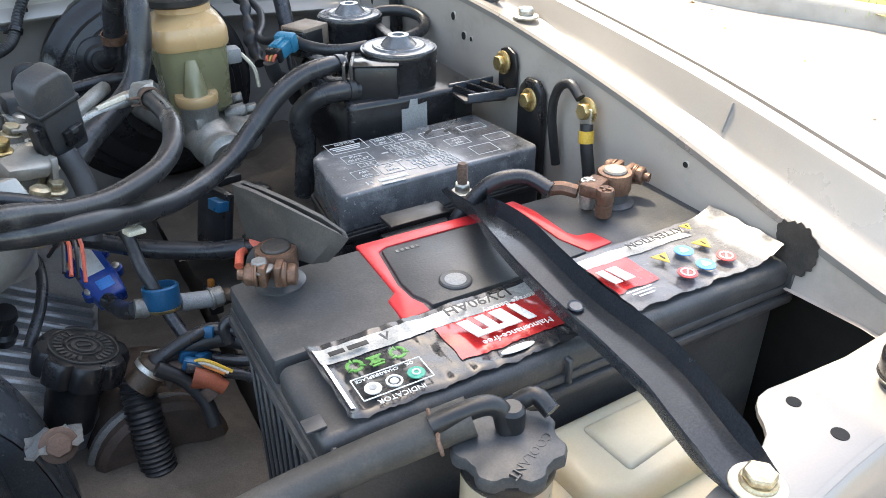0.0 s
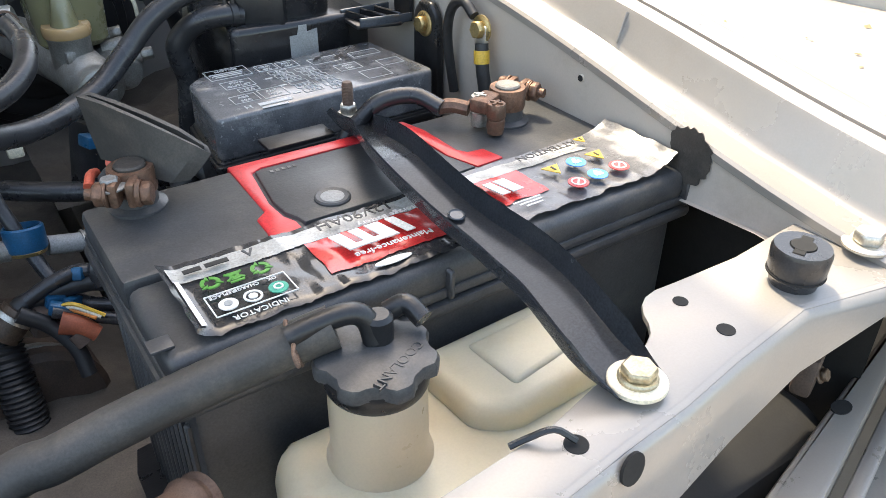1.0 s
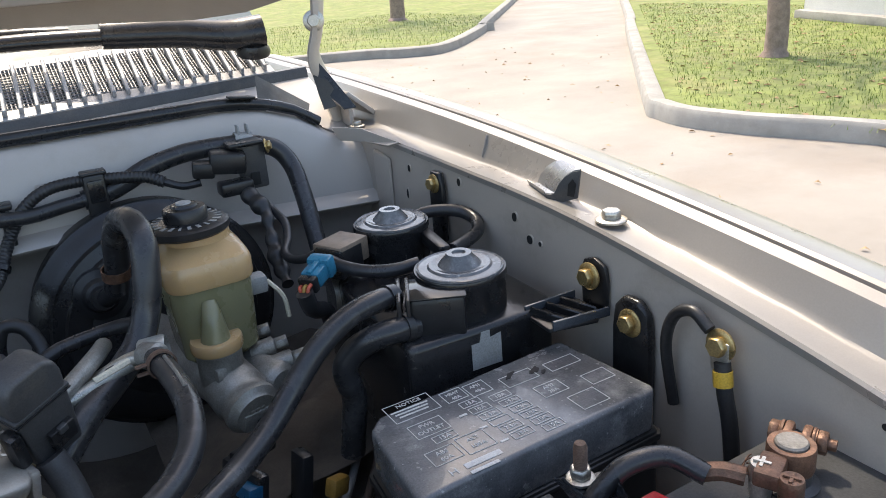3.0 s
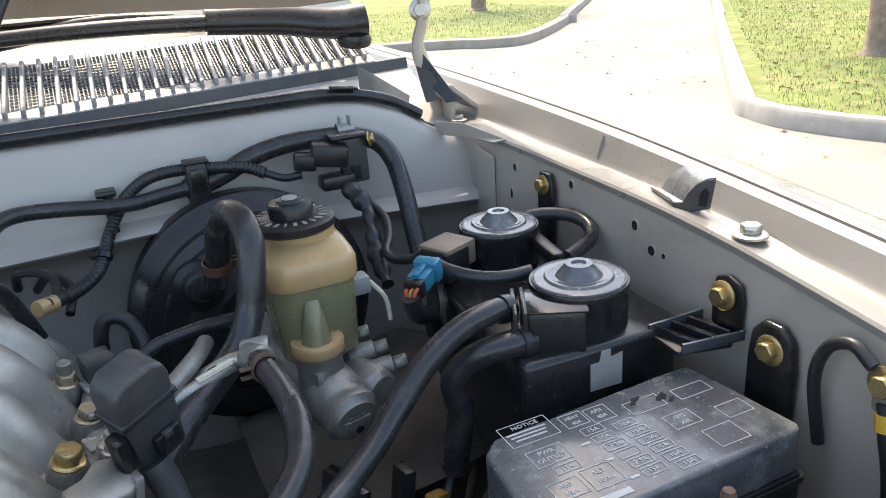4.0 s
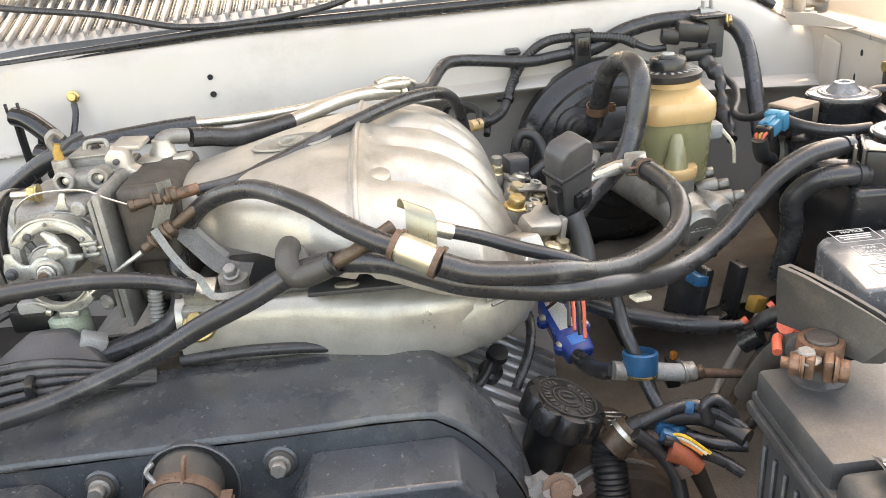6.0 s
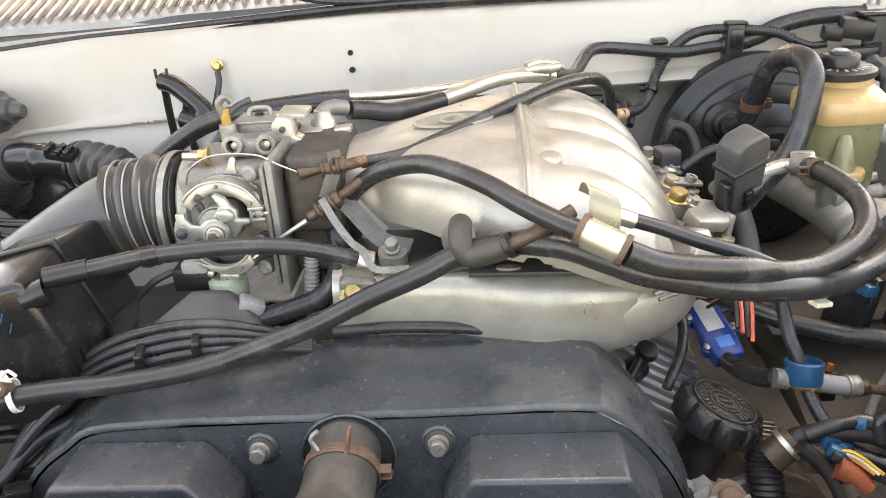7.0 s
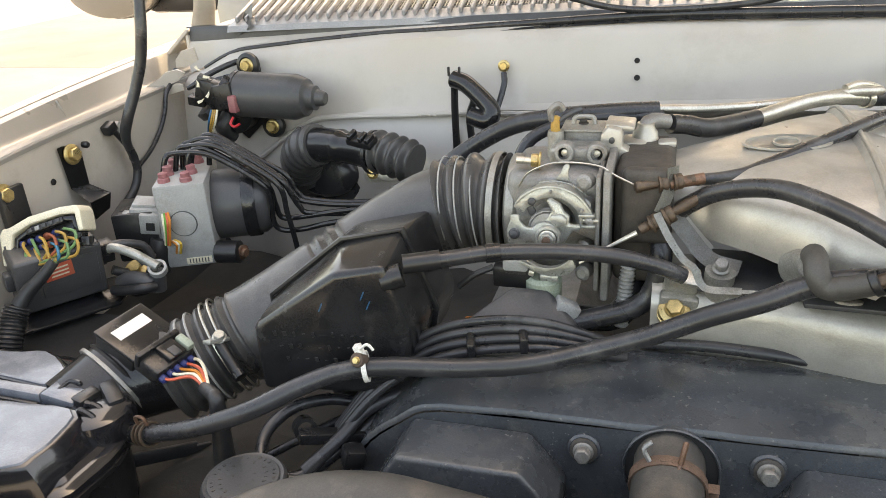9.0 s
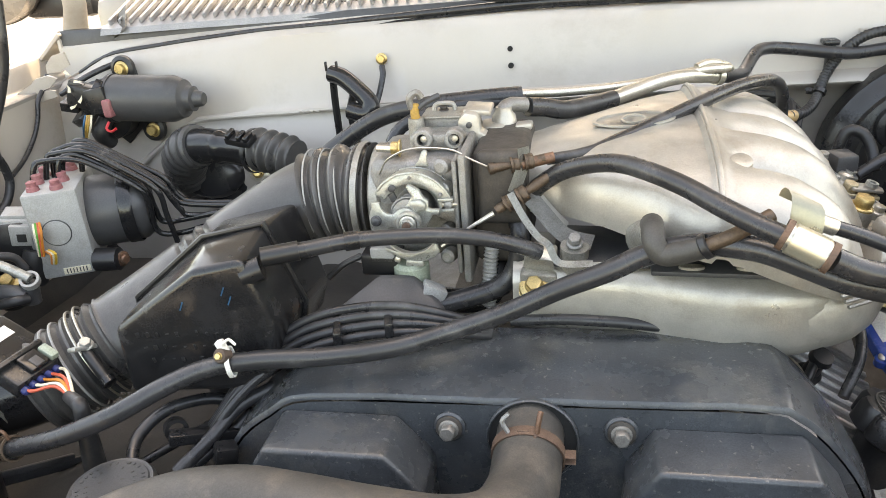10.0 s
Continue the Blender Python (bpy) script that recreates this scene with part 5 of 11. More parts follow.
part("hose_clamp", ring_clamp((0.206, 0.2885, 0.9045), (0.7, 0.5, 0.45), 0.0137, 0.008), RUST, inlet)

# ---- fuse box ----
fb = thing("fuse_box", (0.425, 0.605, 0.85), "black fuse box with worn white lid print", "fuse box")
lid_out = [(0.3325, 0.563), (0.3355, 0.559), (0.517, 0.5635), (0.5215, 0.568), (0.5135, 0.655), (0.509, 0.6585), (0.3520, 0.6500), (0.3405, 0.6385)]
part("lid", prism(lid_out, 0.925, 0.9585, 0.0032, seg=3), LID, fb)
part("lower_box", prism([(0.425 + (x - 0.425) * 1.03, 0.608 + (y - 0.608) * 1.04) for x, y in lid_out], 0.82, 0.926, 0.003), BLACK, fb)
part("lid_lip", prism([(0.425 + (x - 0.425) * 1.05, 0.608 + (y - 0.608) * 1.07) for x, y in lid_out], 0.918, 0.9235, 0.0015), BLACK, fb)
part("latch", bx((0.39, 0.548, 0.912), (0.06, 0.008, 0.020), 0.002), BLACK, fb)
part("latch", bx((0.527, 0.60, 0.912), (0.008, 0.05, 0.020), 0.002), BLACK, fb)
part("latch_plate", bx((0.375, 0.518, 0.951), (0.05, 0.02, 0.003), 0.001), BLACK, fb)


def print_box(x, y, w, h, text="", size=0.0055):
    z = 0.9588
    bm = B()
    for c, s in (((x - w / 2, y), (0.0005, h)), ((x + w / 2, y), (0.0005, h)), ((x, y - h / 2), (w, 0.0005)), ((x, y + h / 2), (w, 0.0005))):
        bx((c[0], c[1], z), (s[0], s[1], 0.0003), 0, bm=bm)
    part("printed_frame", bm, PRINT, fb, "", 0)
    if text:
        lettering("lettering", text, size, pose(x, y, z), PRINT, fb)


print_box(0.375, 0.645, 0.034, 0.022, "")
lettering("lettering", "NOTICE", 0.0052, pose(0.376, 0.652, 0.9588), PRINT, fb)
for k in range(3):
    part("print_bar", bx((0.374, 0.6465 - 0.0036 * k, 0.9588), (0.028 - 0.003 * k, 0.0014, 0.0003), 0), PRINT, fb)
print_box(0.373, 0.618, 0.024, 0.016)
lettering("lettering", "PWR", 0.0052, pose(0.373, 0.6215, 0.9588), PRINT, fb)
lettering("lettering", "OUTLET", 0.0052, pose(0.373, 0.6148, 0.9588), PRINT, fb)
print_box(0.376, 0.603, 0.016, 0.007, "15A", 0.0052)
print_box(0.366, 0.587, 0.020, 0.015)
lettering("lettering", "ABS", 0.0052, pose(0.366, 0.590, 0.9588), PRINT, fb)
lettering("lettering", "60A", 0.0052, pose(0.366, 0.5835, 0.9588), PRINT, fb)
print_box(0.389, 0.587, 0.020, 0.019)
lettering("lettering", "ALT", 0.0052, pose(0.389, 0.591, 0.9588), PRINT, fb)
lettering("lettering", "100A", 0.0052, pose(0.389, 0.5835, 0.9588), PRINT, fb)
lettering("lettering", "H", 0.0085, pose(0.362, 0.569, 0.9588), PRINT, fb)
part("print_bar", bx((0.383, 0.5695, 0.9588), (0.026, 0.005, 0.0003), 0), PRINT, fb)
part("print_bar", bx((0.380, 0.5625, 0.9588), (0.020, 0.0028, 0.0003), 0), PRINT, fb)
print_box(0.406, 0.641, 0.016, 0.014)
lettering("lettering", "HEAT", 0.0042, pose(0.406, 0.6435, 0.9588), PRINT, fb)
lettering("lettering", "40A", 0.0042, pose(0.406, 0.6375, 0.9588), PRINT, fb)
print_box(0.424, 0.6385, 0.016, 0.016)
lettering("lettering", "AM1", 0.0046, pose(0.424, 0.642, 0.9588), PRINT, fb)
lettering("lettering", "40A", 0.0046, pose(0.424, 0.6355, 0.9588), PRINT, fb)
print_box(0.455, 0.632, 0.026, 0.014)
print_box(0.492, 0.630, 0.026, 0.012)
print_box(0.464, 0.607, 0.020, 0.015)
lettering("lettering", "AM2", 0.0046, pose(0.464, 0.610, 0.9588), PRINT, fb)
lettering("lettering", "30A", 0.0046, pose(0.464, 0.6038, 0.9588), PRINT, fb)
print_box(0.476, 0.582, 0.022, 0.018)
print_box(0.500, 0.600, 0.020, 0.014)
for k in range(6):
    print_box(0.410 + 0.0015 * k, 0.626 - k * 0.0098, 0.015, 0.0072, ("15A", "10A", "7.5A", "", "7.5A", "15A")[k], 0.005)
    print_box(0.431 + 0.0015 * k, 0.621 - k * 0.0098, 0.015, 0.0072, ("10A", "15A", "10A", "10A", "10A", "15A")[k], 0.005)
    if k % 2:
        part("print_bar", bx((0.3965 + 0.0015 * k, 0.626 - k * 0.0098, 0.9588), (0.006, 0.002, 0.0003), 0), PRINT, fb)
for x, y, s in ((0.452, 0.6385, 0.006), (0.470, 0.634, 0.007), (0.474, 0.628, 0.004)):
    part("bird_stain", prism([(s * math.cos(a) * random.uniform(0.5, 1.2), 0.4 * s * math.sin(a) * random.uniform(0.5, 1.3)) for a in [k * 0.5 for k in range(12)]], 0, 0.0004, 0, pose(x, y, 0.9586, 0, 0, 30)), HOLE, fb, "black spot of spilled tar")

# ---- charcoal canister box with two purge valves ----
can = thing("charcoal_canister", (0.47, 0.75, 0.80), "black charcoal canister box on apron brackets", "canister")
bm = prism([(0.395, 0.682), (0.50, 0.676), (0.532, 0.690), (0.536, 0.90), (0.42, 0.91), (0.40, 0.80)], 0.868, 0.980, 0.006, seg=3)
part("body", bm, BLACK_GLOSS, can)
part("badge", prism([(0, 0), (0.007, 0), (0.009, 0.008), (0.0165, 0.008), (0.0165, 0.002), (0.027, 0.004), (0.027, -0.022), (0.0, -0.022)], 0, 0.0006, 0, facing((0.446, 0.6795, 0.968), (-0.05, -1, 0)) @ pose(0, 0, 0, 0, 0, 0)), GREY, can, "torn pale sticker")
part("badge", bx((0.436, 0.6805, 0.958), (0.003, 0.0008, 0.02), 0), GREY, can)
part("bracket", prism([(0.497, 0.650), (0.536, 0.640), (0.549, 0.650), (0.549, 0.686), (0.535, 0.688), (0.50, 0.688)], 0.9725, 0.976, 0.001), BLACK, can)
part("bracket_plate", prism([(-0.014, -0.026), (0.014, -0.026), (0.015, 0.0), (0.012, 0.012), (0, 0.016), (-0.012, 0.012), (-0.015, 0.0)], 0, 0.004, 0.0015, facing((0.554, 0.661, 1.000), (-1, 0, 0))), BLACK, can)
for y, r0 in ((0.645, 8), (0.683, 0)):
    part("bracket_rim", bx((0.524, y, 0.9785), (0.050, 0.003, 0.008), 0.001, rot=(0, 0, -r0)), BAR, can)
for k in range(3):
    part("shelf_web", bx((0.507 + k * 0.015, 0.664, 0.9785), (0.003, 0.034, 0.007), 0.001, rot=(0, 0, 14), seg=1), BLACK_GLOSS, can)
part("bracket_plate", prism([(-0.02, -0.13), (0.02, -0.13), (0.0195, -0.01), (0.017, 0.010), (0.008, 0.02), (-0.008, 0.02), (-0.017, 0.010), (-0.0195, -0.01)], 0, 0.008, 0.003, facing((0.554, 0.617, 0.978), (-1, 0, 0))), BLACK, can)
part("bracket_plate", prism([(-0.012, -0.06), (0.012, -0.06), (0.013, 0.0), (0.008, 0.013), (-0.008, 0.013), (-0.013, 0.0)], 0, 0.006, 0.002, facing((0.5525, 0.897, 1.026), (-1, 0, 0))), BLACK, can)
for k in range(7):
    part("vent_slot", bx((0.505 + (k % 3) * 0.011, 0.735 + k * 0.012, 0.9805), (0.006, 0.003, 0.001), 0.0004, rot=(0, 0, 30 * k), seg=1), GREY, can)


def valve(x, y, z, r, label):
    t = thing("purge_valve", (x, y, z - 0.05), label, "valve", "purge valves")
    m = pose(x, y, z)
    part("drum", lathe([(r * 0.96, -0.050), (r * 0.97, -0.006), (r, -0.004), (r, 0.0), (r * 0.985, 0.0015), (r * 0.95, 0.0015)], m, 48), BLACK_GLOSS, t)
    part("disc", lathe([(r * 0.95, 0.0), (r * 0.94, 0.0030), (r * 0.91, 0.0034), (r * 0.88, 0.0026), (r * 0.70, 0.0030), (r * 0.66, 0.0046), (r * 0.60, 0.0048), (r * 0.55, 0.0040), (r * 0.47, 0.0042), (r * 0.43, 0.0062), (r * 0.29, 0.0115), (r * 0.27, 0.0135), (r * 0.15, 0.0135), (r * 0.13, 0.0120), (0, 0.0120)], m, 48), LID, t, "grey flanged top disc")
    return t


v2 = valve(0.4665, 0.7225, 1.0115, 0.0370, "round black purge valve with ridged grey top")
part("port_box", bx((0.4340, 0.7060, 0.9915), (0.042, 0.038, 0.035), 0.004, rot=(0, 0, -27)), BLACK, v2)
part("port_rib", bx((0.4340, 0.7060, 1.0095), (0.044, 0.040, 0.0016), 0.0006, rot=(0, 0, -27)), BLACK_GLOSS, v2)
for k in range(2):
    part("port_plate", bx((0.4150 - 0.006 * k, 0.7157 + 0.003 * k, 0.9915), (0.0035, 0.044, 0.040), 0.0012, rot=(0, 0, -27)), BLACK, v2)
v1 = valve(0.4745, 0.8570, 1.0130, 0.0355, "round black purge valve with ridged grey top")
part("link_bar", bx((0.492, 0.808, 1.002), (0.012, 0.055, 0.012), 0.003, rot=(0, 0, -10)), BLACK, v1)


def hose_thing(name, pts, r, label, material=None, n=7, seg=14, group=""):
    return solo(name, tube(pts, r, seg, n), material or RUBBER, label, "hose", group)


hose_thing("vacuum_hose", [(0.500, 0.872, 1.004), (0.520, 0.868, 1.010), (0.543, 0.852, 1.010), (0.551, 0.832, 1.005), (0.541, 0.812, 1.000), (0.520, 0.800, 0.998), (0.500, 0.790, 0.998)], 0.0062, "looped grey rubber hose between the valves", RUBBER)
hose_thing("vacuum_hose", [(0.455, 0.770, 1.004), (0.435, 0.775, 1.002), (0.417, 0.790, 1.001), (0.404, 0.812, 1.002), (0.398, 0.826, 1.005)], 0.0058, "short grey rubber hose to the solenoid", RUBBER)
ch = thing("canister_hose", (0.36, 0.71, 0.87), "short bent black hose below the valve", "hose")
part("hose", tube([(0.412, 0.702, 0.986), (0.394, 0.700, 0.989), (0.378, 0.706, 0.985), (0.367, 0.714, 0.976), (0.359, 0.718, 0.963), (0.361, 0.720, 0.948), (0.365, 0.724, 0.930), (0.36, 0.73, 0.88)], 0.0098, 16, 7), RUBBER, ch)
part("end_ring", lathe([(0.0100, -0.003), (0.0111, -0.003), (0.0111, 0.003), (0.0100, 0.003)], facing((0.404, 0.701, 0.988), (1, 0.1, -0.1)), 24), BLACK, ch)
vp = thing("vapour_hose", (0.2, 0.6, 0.95), "long black vapour hose across the engine", "hose")
part("hose", tube([(0.408, 0.722, 1.004), (0.392, 0.717, 1.008), (0.364, 0.712, 1.005), (0.338, 0.706, 0.993), (0.315, 0.700, 0.974), (0.288, 0.687, 0.955), (0.255, 0.663, 0.947), (0.222, 0.635, 0.949), (0.193, 0.605, 0.961), (0.165, 0.577, 0.975), (0.125, 0.560, 0.985), (0.088, 0.556, 0.993), (0.055, 0.553, 1.002), (0.031, 0.560, 1.009), (0.006, 0.572, 1.014), (-0.021, 0.580, 1.015)], 0.0086, 18, 8), RUBBER, vp)
part("end_ring", lathe([(0.0090, -0.004), (0.0102, -0.004), (0.0102, 0.004), (0.0090, 0.004)], facing((0.402, 0.720, 1.006), (1, 0.3, -0.2)), 24), BLACK, vp)
part("mount_tab", bx((0.188, 0.601, 0.9495), (0.014, 0.010, 0.004), 0.001, rot=(0, 8, 20)), IVORY, vp, "cream plastic tab")
# ground strap on the apron
gs = thing("ground_strap", (0.545, 0.53, 0.93), "braided black ground strap with yellow sleeve", "cable")
part("strap", tube([(0.549, 0.575, 0.93), (0.545, 0.580, 0.975), (0.543, 0.572, 1.002), (0.543, 0.556, 1.012), (0.543, 0.541, 1.004)], 0.0042, 10, 6), COIL, gs)
part("strap", tube([(0.543, 0.530, 0.985), (0.541, 0.525, 0.965), (0.542, 0.52, 0.94), (0.545, 0.515, 0.88)], 0.0055, 10, 5), COIL, gs)
part("sleeve", tube([(0.542, 0.5285, 0.980), (0.541, 0.5265, 0.970)], 0.0064, 12, 2), YELLOW, gs, "yellow marking sleeve")
part("lug", bx((0.545, 0.533, 0.988), (0.004, 0.014, 0.022), 0.0015), STEEL, gs)
# hood buffer on the flange and corner details
hb = thing("hood_buffer", (0.59, 0.735, 1.045), "silver-grey curved hood buffer on the flange", "hood stop")
buffer_line = [(-0.0242, -0.0169), (-0.0109, -0.0187), (0.0133, -0.0107), (0.0168, 0.0141), (0.0094, 0.0121), (0.0015, 0.0067), (-0.0051, -0.0007), (-0.0119, -0.0091), (-0.0181, -0.0122), (-0.0260, -0.0124), (-0.0289, -0.0102)]
buffer_line = [(x if x > -0.004 else -0.004 + (x + 0.004) * 0.62, z if x > -0.012 else z + 0.002) for x, z in buffer_line]
mH = facing((0.5719, 0.7222, 1.0580), (-0.928, -0.371, 0))
lines = [[mH @ Vector((x, z, 0)) + Vector((0.011, 0.038, -0.001)) * f for x, z in buffer_line] for f in (0.0, 1.0)]
bm = grid_mesh(lambda i, j: lines[i][j], 2, len(buffer_line), True)
bm.faces.new(list(bm.verts)[:len(buffer_line)])
bm.faces.new(list(bm.verts)[len(buffer_line):])
bmesh.ops.recalc_face_normals(bm, faces=bm.faces[:])
part("body", bm, SILVER, hb)
part("cheek", prism([(x * 0.97, z * 0.97 - 0.0006) for x, z in buffer_line], 0.0, 0.0016, 0.0005, facing((0.5719, 0.7222, 1.0580), (-0.928, -0.371, 0))), DGREY, hb, "dark rubber end face")
part("slot", prism([(-0.003, -0.007), (0.003, -0.007), (0.005, 0.004), (0.002, 0.008), (-0.002, 0.003)], 0.0016, 0.0024, 0, facing((0.5747, 0.7152, 1.0554), (-0.928, -0.371, 0))), HOLE, hb)

cr = thing("corner_sheet", (0.545, 1.05, 1.05), "champagne sheet flap and rubber lip at the bay corner", "panel")
# the black plate fills in for the shade of an open gap
for name, pts, mt in (("sheet", [(0.5254, 1.0950, 1.0606), (0.5406, 1.0450, 1.0635), (0.5521, 0.9750, 1.0548), (0.5433, 0.9850, 1.0500), (0.5411, 1.0400, 1.0479), (0.5306, 1.0900, 1.0449)], PAINT_IN), ("gap_shade", [(0.5281, 1.1300, 1.1365), (0.5408, 1.1200, 1.1140), (0.5611, 1.1050, 1.0765), (0.5461, 1.1050, 1.0766), (0.5337, 1.1120, 1.0912), (0.5244, 1.1250, 1.1113)], SEAL), ("rubber_lip", [(0.5177, 1.1200, 1.1208), (0.5319, 1.1100, 1.1129), (0.5367, 1.1080, 1.1025), (0.5305, 1.1080, 1.0956), (0.5356, 1.1040, 1.0822), (0.5202, 1.1040, 1.0806), (0.5186, 1.1120, 1.0995)], RUBBER_OLD)):
    bm = B()
    bm.faces.new([bm.verts.new(p) for p in pts])
    bmesh.ops.triangulate(bm, faces=bm.faces[:])
    bmesh.ops.solidify(bm, geom=bm.faces[:], thickness=0.003)
    part(name, bm, mt, cr)
part("pressed_panel", prism([(-0.021, -0.050), (0.019, -0.052), (0.021, 0.046), (-0.019, 0.052)], 0, 0.004, 0.003, facing((0.5555, 1.030, 0.985), (-1, 0, 0)), seg=3), PAINT_IN, fr)

# ---- engine ----
eng = thing("engine_block", (XC, 0.75, 0.42), "dark oily engine block below the intake", "engine")
part("block", prism([(-0.33, 0.60), (0.05, 0.60), (0.06, 0.98), (-0.34, 0.98)], 0.45, 0.80, 0.02), ENGINE, eng)
part("bank", bx((-0.28, 0.80, 0.80), (0.13, 0.36, 0.10), 0.02, rot=(0, -25, 0)), ALU_DARK, eng)
part("bellhousing", bx((XC, 1.02, 0.66), (0.30, 0.10, 0.26), 0.03), ENGINE, eng)

# ribbed valve cover beside the intake
vc = thing("valve_cover", (0.10, 0.75, 0.76), "grey ribbed cast valve cover with a spark plug tube", "valve cover")
mV = pose(0.095, 0.760, 0.822, 0, 28, -8)
part("casting", bx((0, 0, -0.02), (0.13, 0.30, 0.05), 0.01, mV), ALU_RIB, vc)
for k in range(9):
    part("cover_rib", bx((0, -0.130 + k * 0.017, 0.008), (0.115, 0.0075, 0.010), 0.002, mV, seg=1), ALU_RIB, vc)
part("tube_seal", lathe([(0.013, 0.0), (0.017, 0.0), (0.018, 0.006), (0.015, 0.012), (0.011, 0.012), (0.010, 0.004)], facing((0.041, 0.631, 0.878), (0.47, 0, 0.88)), 26), STEEL, vc)
coilb = thing("ignition_plug", (0.072, 0.690, 0.83), "black spark plug connector with lead", "connector")
part("cap", lathe([(0.010, 0), (0.011, 0.010), (0.0075, 0.013), (0.0065, 0.026), (0.010, 0.030), (0.009, 0.036)], facing((0.077, 0.684, 0.838), (0.25, -0.35, 0.9)), 20), BLACK, coilb)
part("lead", tube([(0.083, 0.676, 0.865), (0.062, 0.645, 0.855), (0.03, 0.64, 0.862), (0.0, 0.64, 0.875)], 0.0042, 10, 6), RUBBER, coilb)
part("lead", tube([(0.096, 0.642, 0.85), (0.113, 0.668, 0.872), (0.118, 0.700, 0.885), (0.110, 0.74, 0.89)], 0.0045, 10, 6), RUBBER, coilb)
cap = thing("oil_filler_cap", (0.128, 0.597, 0.80), "black oil filler cap with notched rim and ring print", "oil cap")
mO = facing((0.1255, 0.614, 0.836), (0.38, 0.0, 0.92), 12)
part("neck", lathe([(0.020, -0.05), (0.020, -0.02), (0.024, 0.0)], mO, 28), BLACK, cap)
part("knob", lathe([(0.030, -0.002), (0.0345, 0.001), (0.0345, 0.017), (0.032, 0.021), (0.024, 0.022), (0.0, 0.0225)], mO, 64, wob=lambda a: 1 - 0.13 * max(0, math.sin(a * 8)) ** 3), BLACK, cap)
for r0, r1 in ((0.0245, 0.0255), (0.0120, 0.0130), (0.0062, 0.0090)):
    part("printed_ring", lathe([(r0, 0.0220), (r0, 0.0232), (r1, 0.0232), (r1, 0.0220)], mO, 36), RUBBER_OLD, cap)
for k in range(26):
    a = k * 2 * math.pi / 26
    if k % 13 not in (0, 12):
        part("print_bar", bx((0.0186 * math.cos(a), 0.0186 * math.sin(a), 0.0226), (0.006, 0.0024, 0.0008), 0, mO, (0, 0, math.degrees(a)), seg=1), RUBBER_OLD, cap)
part("print_bar", bx((0, 0, 0.0230), (0.003, 0.010, 0.001), 0, mO), RUBBER_OLD, cap)

# timing belt cover at the engine's front
tc = thing("timing_cover", (XC, 0.55, 0.70), "dusty black plastic timing belt cover with raised panels", "engine cover")
front = [(-0.43, 0.70), (-0.415, 0.79), (-0.385, 0.858), (-0.350, 0.890), (-0.315, 0.905), (-0.20, 0.909), (-0.155, 0.910), (-0.10, 0.911), (0.010, 0.913), (0.035, 0.906), (0.062, 0.882), (0.085, 0.845), (0.098, 0.79), (0.105, 0.70)]
line = [(p.x, p.y) for p in spline([(x, z, 0) for x, z in front], 4)]
secs = [(0.5380, -0.003, 0.004), (0.5388, -0.001, 0.0008), (0.5400, 0.000, -0.0005), (0.560, 0.003, -0.002), (0.605, 0.006, -0.005), (0.632, 0.004, -0.002), (0.644, -0.004, 0.005), (0.648, -0.02, 0.018)]


def tc_pt(i, j):
    x, z = line[j]
    y, grow, drop = secs[i]
    side = (x - XC) / 0.27
    back = 0.055 * max(0.0, abs(side) - 0.62) / 0.4 if y > 0.59 else 0.0
    fwd = 0.10 * max(0.0, 0.90 - z)
    return (x + grow * side * 0.6, y - back - fwd, z - drop + (0.002 * noise.noise(Vector((x * 20, y * 20, 0)))))


bm = grid_mesh(tc_pt, len(secs), len(line))
part("shell", bm, COVER, tc, "", 32)
def front_sheet(i, j):
    x, z = line[i]
    f = j / 6
    zz = max(0.58, z - 0.006 - 0.30 * f)
    return (x - 0.004 * (x - XC) / 0.27 * 0.6, 0.5385 - 0.10 * max(0.0, 0.90 - z) - 0.10 * (z - 0.006 - zz), zz)
part("front_sheet", grid_mesh(front_sheet, len(line), 7), COVER, tc)
for x0, x1 in ((-0.348, -0.232), (-0.072, 0.052)):
    bm = prism([(x0 - 0.020, 0.70), (x0 - 0.008, 0.862), (x0 + 0.012, 0.893), (x1 - 0.014, 0.893), (x1 + 0.012, 0.862), (x1 + 0.022, 0.70)], 0.0, 0.050, 0.0038, facing((0, 0.538, 0), (0, -1, 0.0)), seg=3)
    part("raised_panel", bm, COVER, tc)
    bm = prism([(x0 + 0.006, 0.70), (x0 + 0.010, 0.848), (x0 + 0.022, 0.868), (x1 - 0.022, 0.868), (x1 - 0.008, 0.848), (x1 - 0.002, 0.70)], 0.0, 0.026, 0.0032, facing((0, 0.491, 0), (0, -1, 0.0)), seg=3)
    part("raised_panel", bm, COVER, tc)
for x, z in ((-0.207, 0.885), (-0.083, 0.888)):
    part("boss", lathe([(0.0125, -0.01), (0.0120, 0.002), (0.0105, 0.0035)], facing((x, 0.5365, z), (0, -1, 0.15)), 24), COVER, tc)
    part("washer", lathe([(0.0098, 0.003), (0.0098, 0.0050), (0.0085, 0.0058)], facing((x, 0.5365, z), (0, -1, 0.15)), 24), BURNT, tc)
    part("cover_bolt", hexbolt((x, 0.5312, z + 0.0008), (0, -1, 0.15), 0.0060, 1.25, 1.2), LEAD, tc)
for k in range(3):
    part("nib", bx((-0.03 + 0.026 * k, 0.6325, 0.9175), (0.0025, 0.008, 0.003), 0.001, seg=1), COVER, tc)
part("hose_collar", lathe([(0.0318, -0.035), (0.0338, -0.035), (0.0338, 0.001), (0.0330, 0.002), (0.0318, 0.001)], facing((-0.146, 0.533, 0.878), (0, -1, 0.12)), 40), COVER, tc)
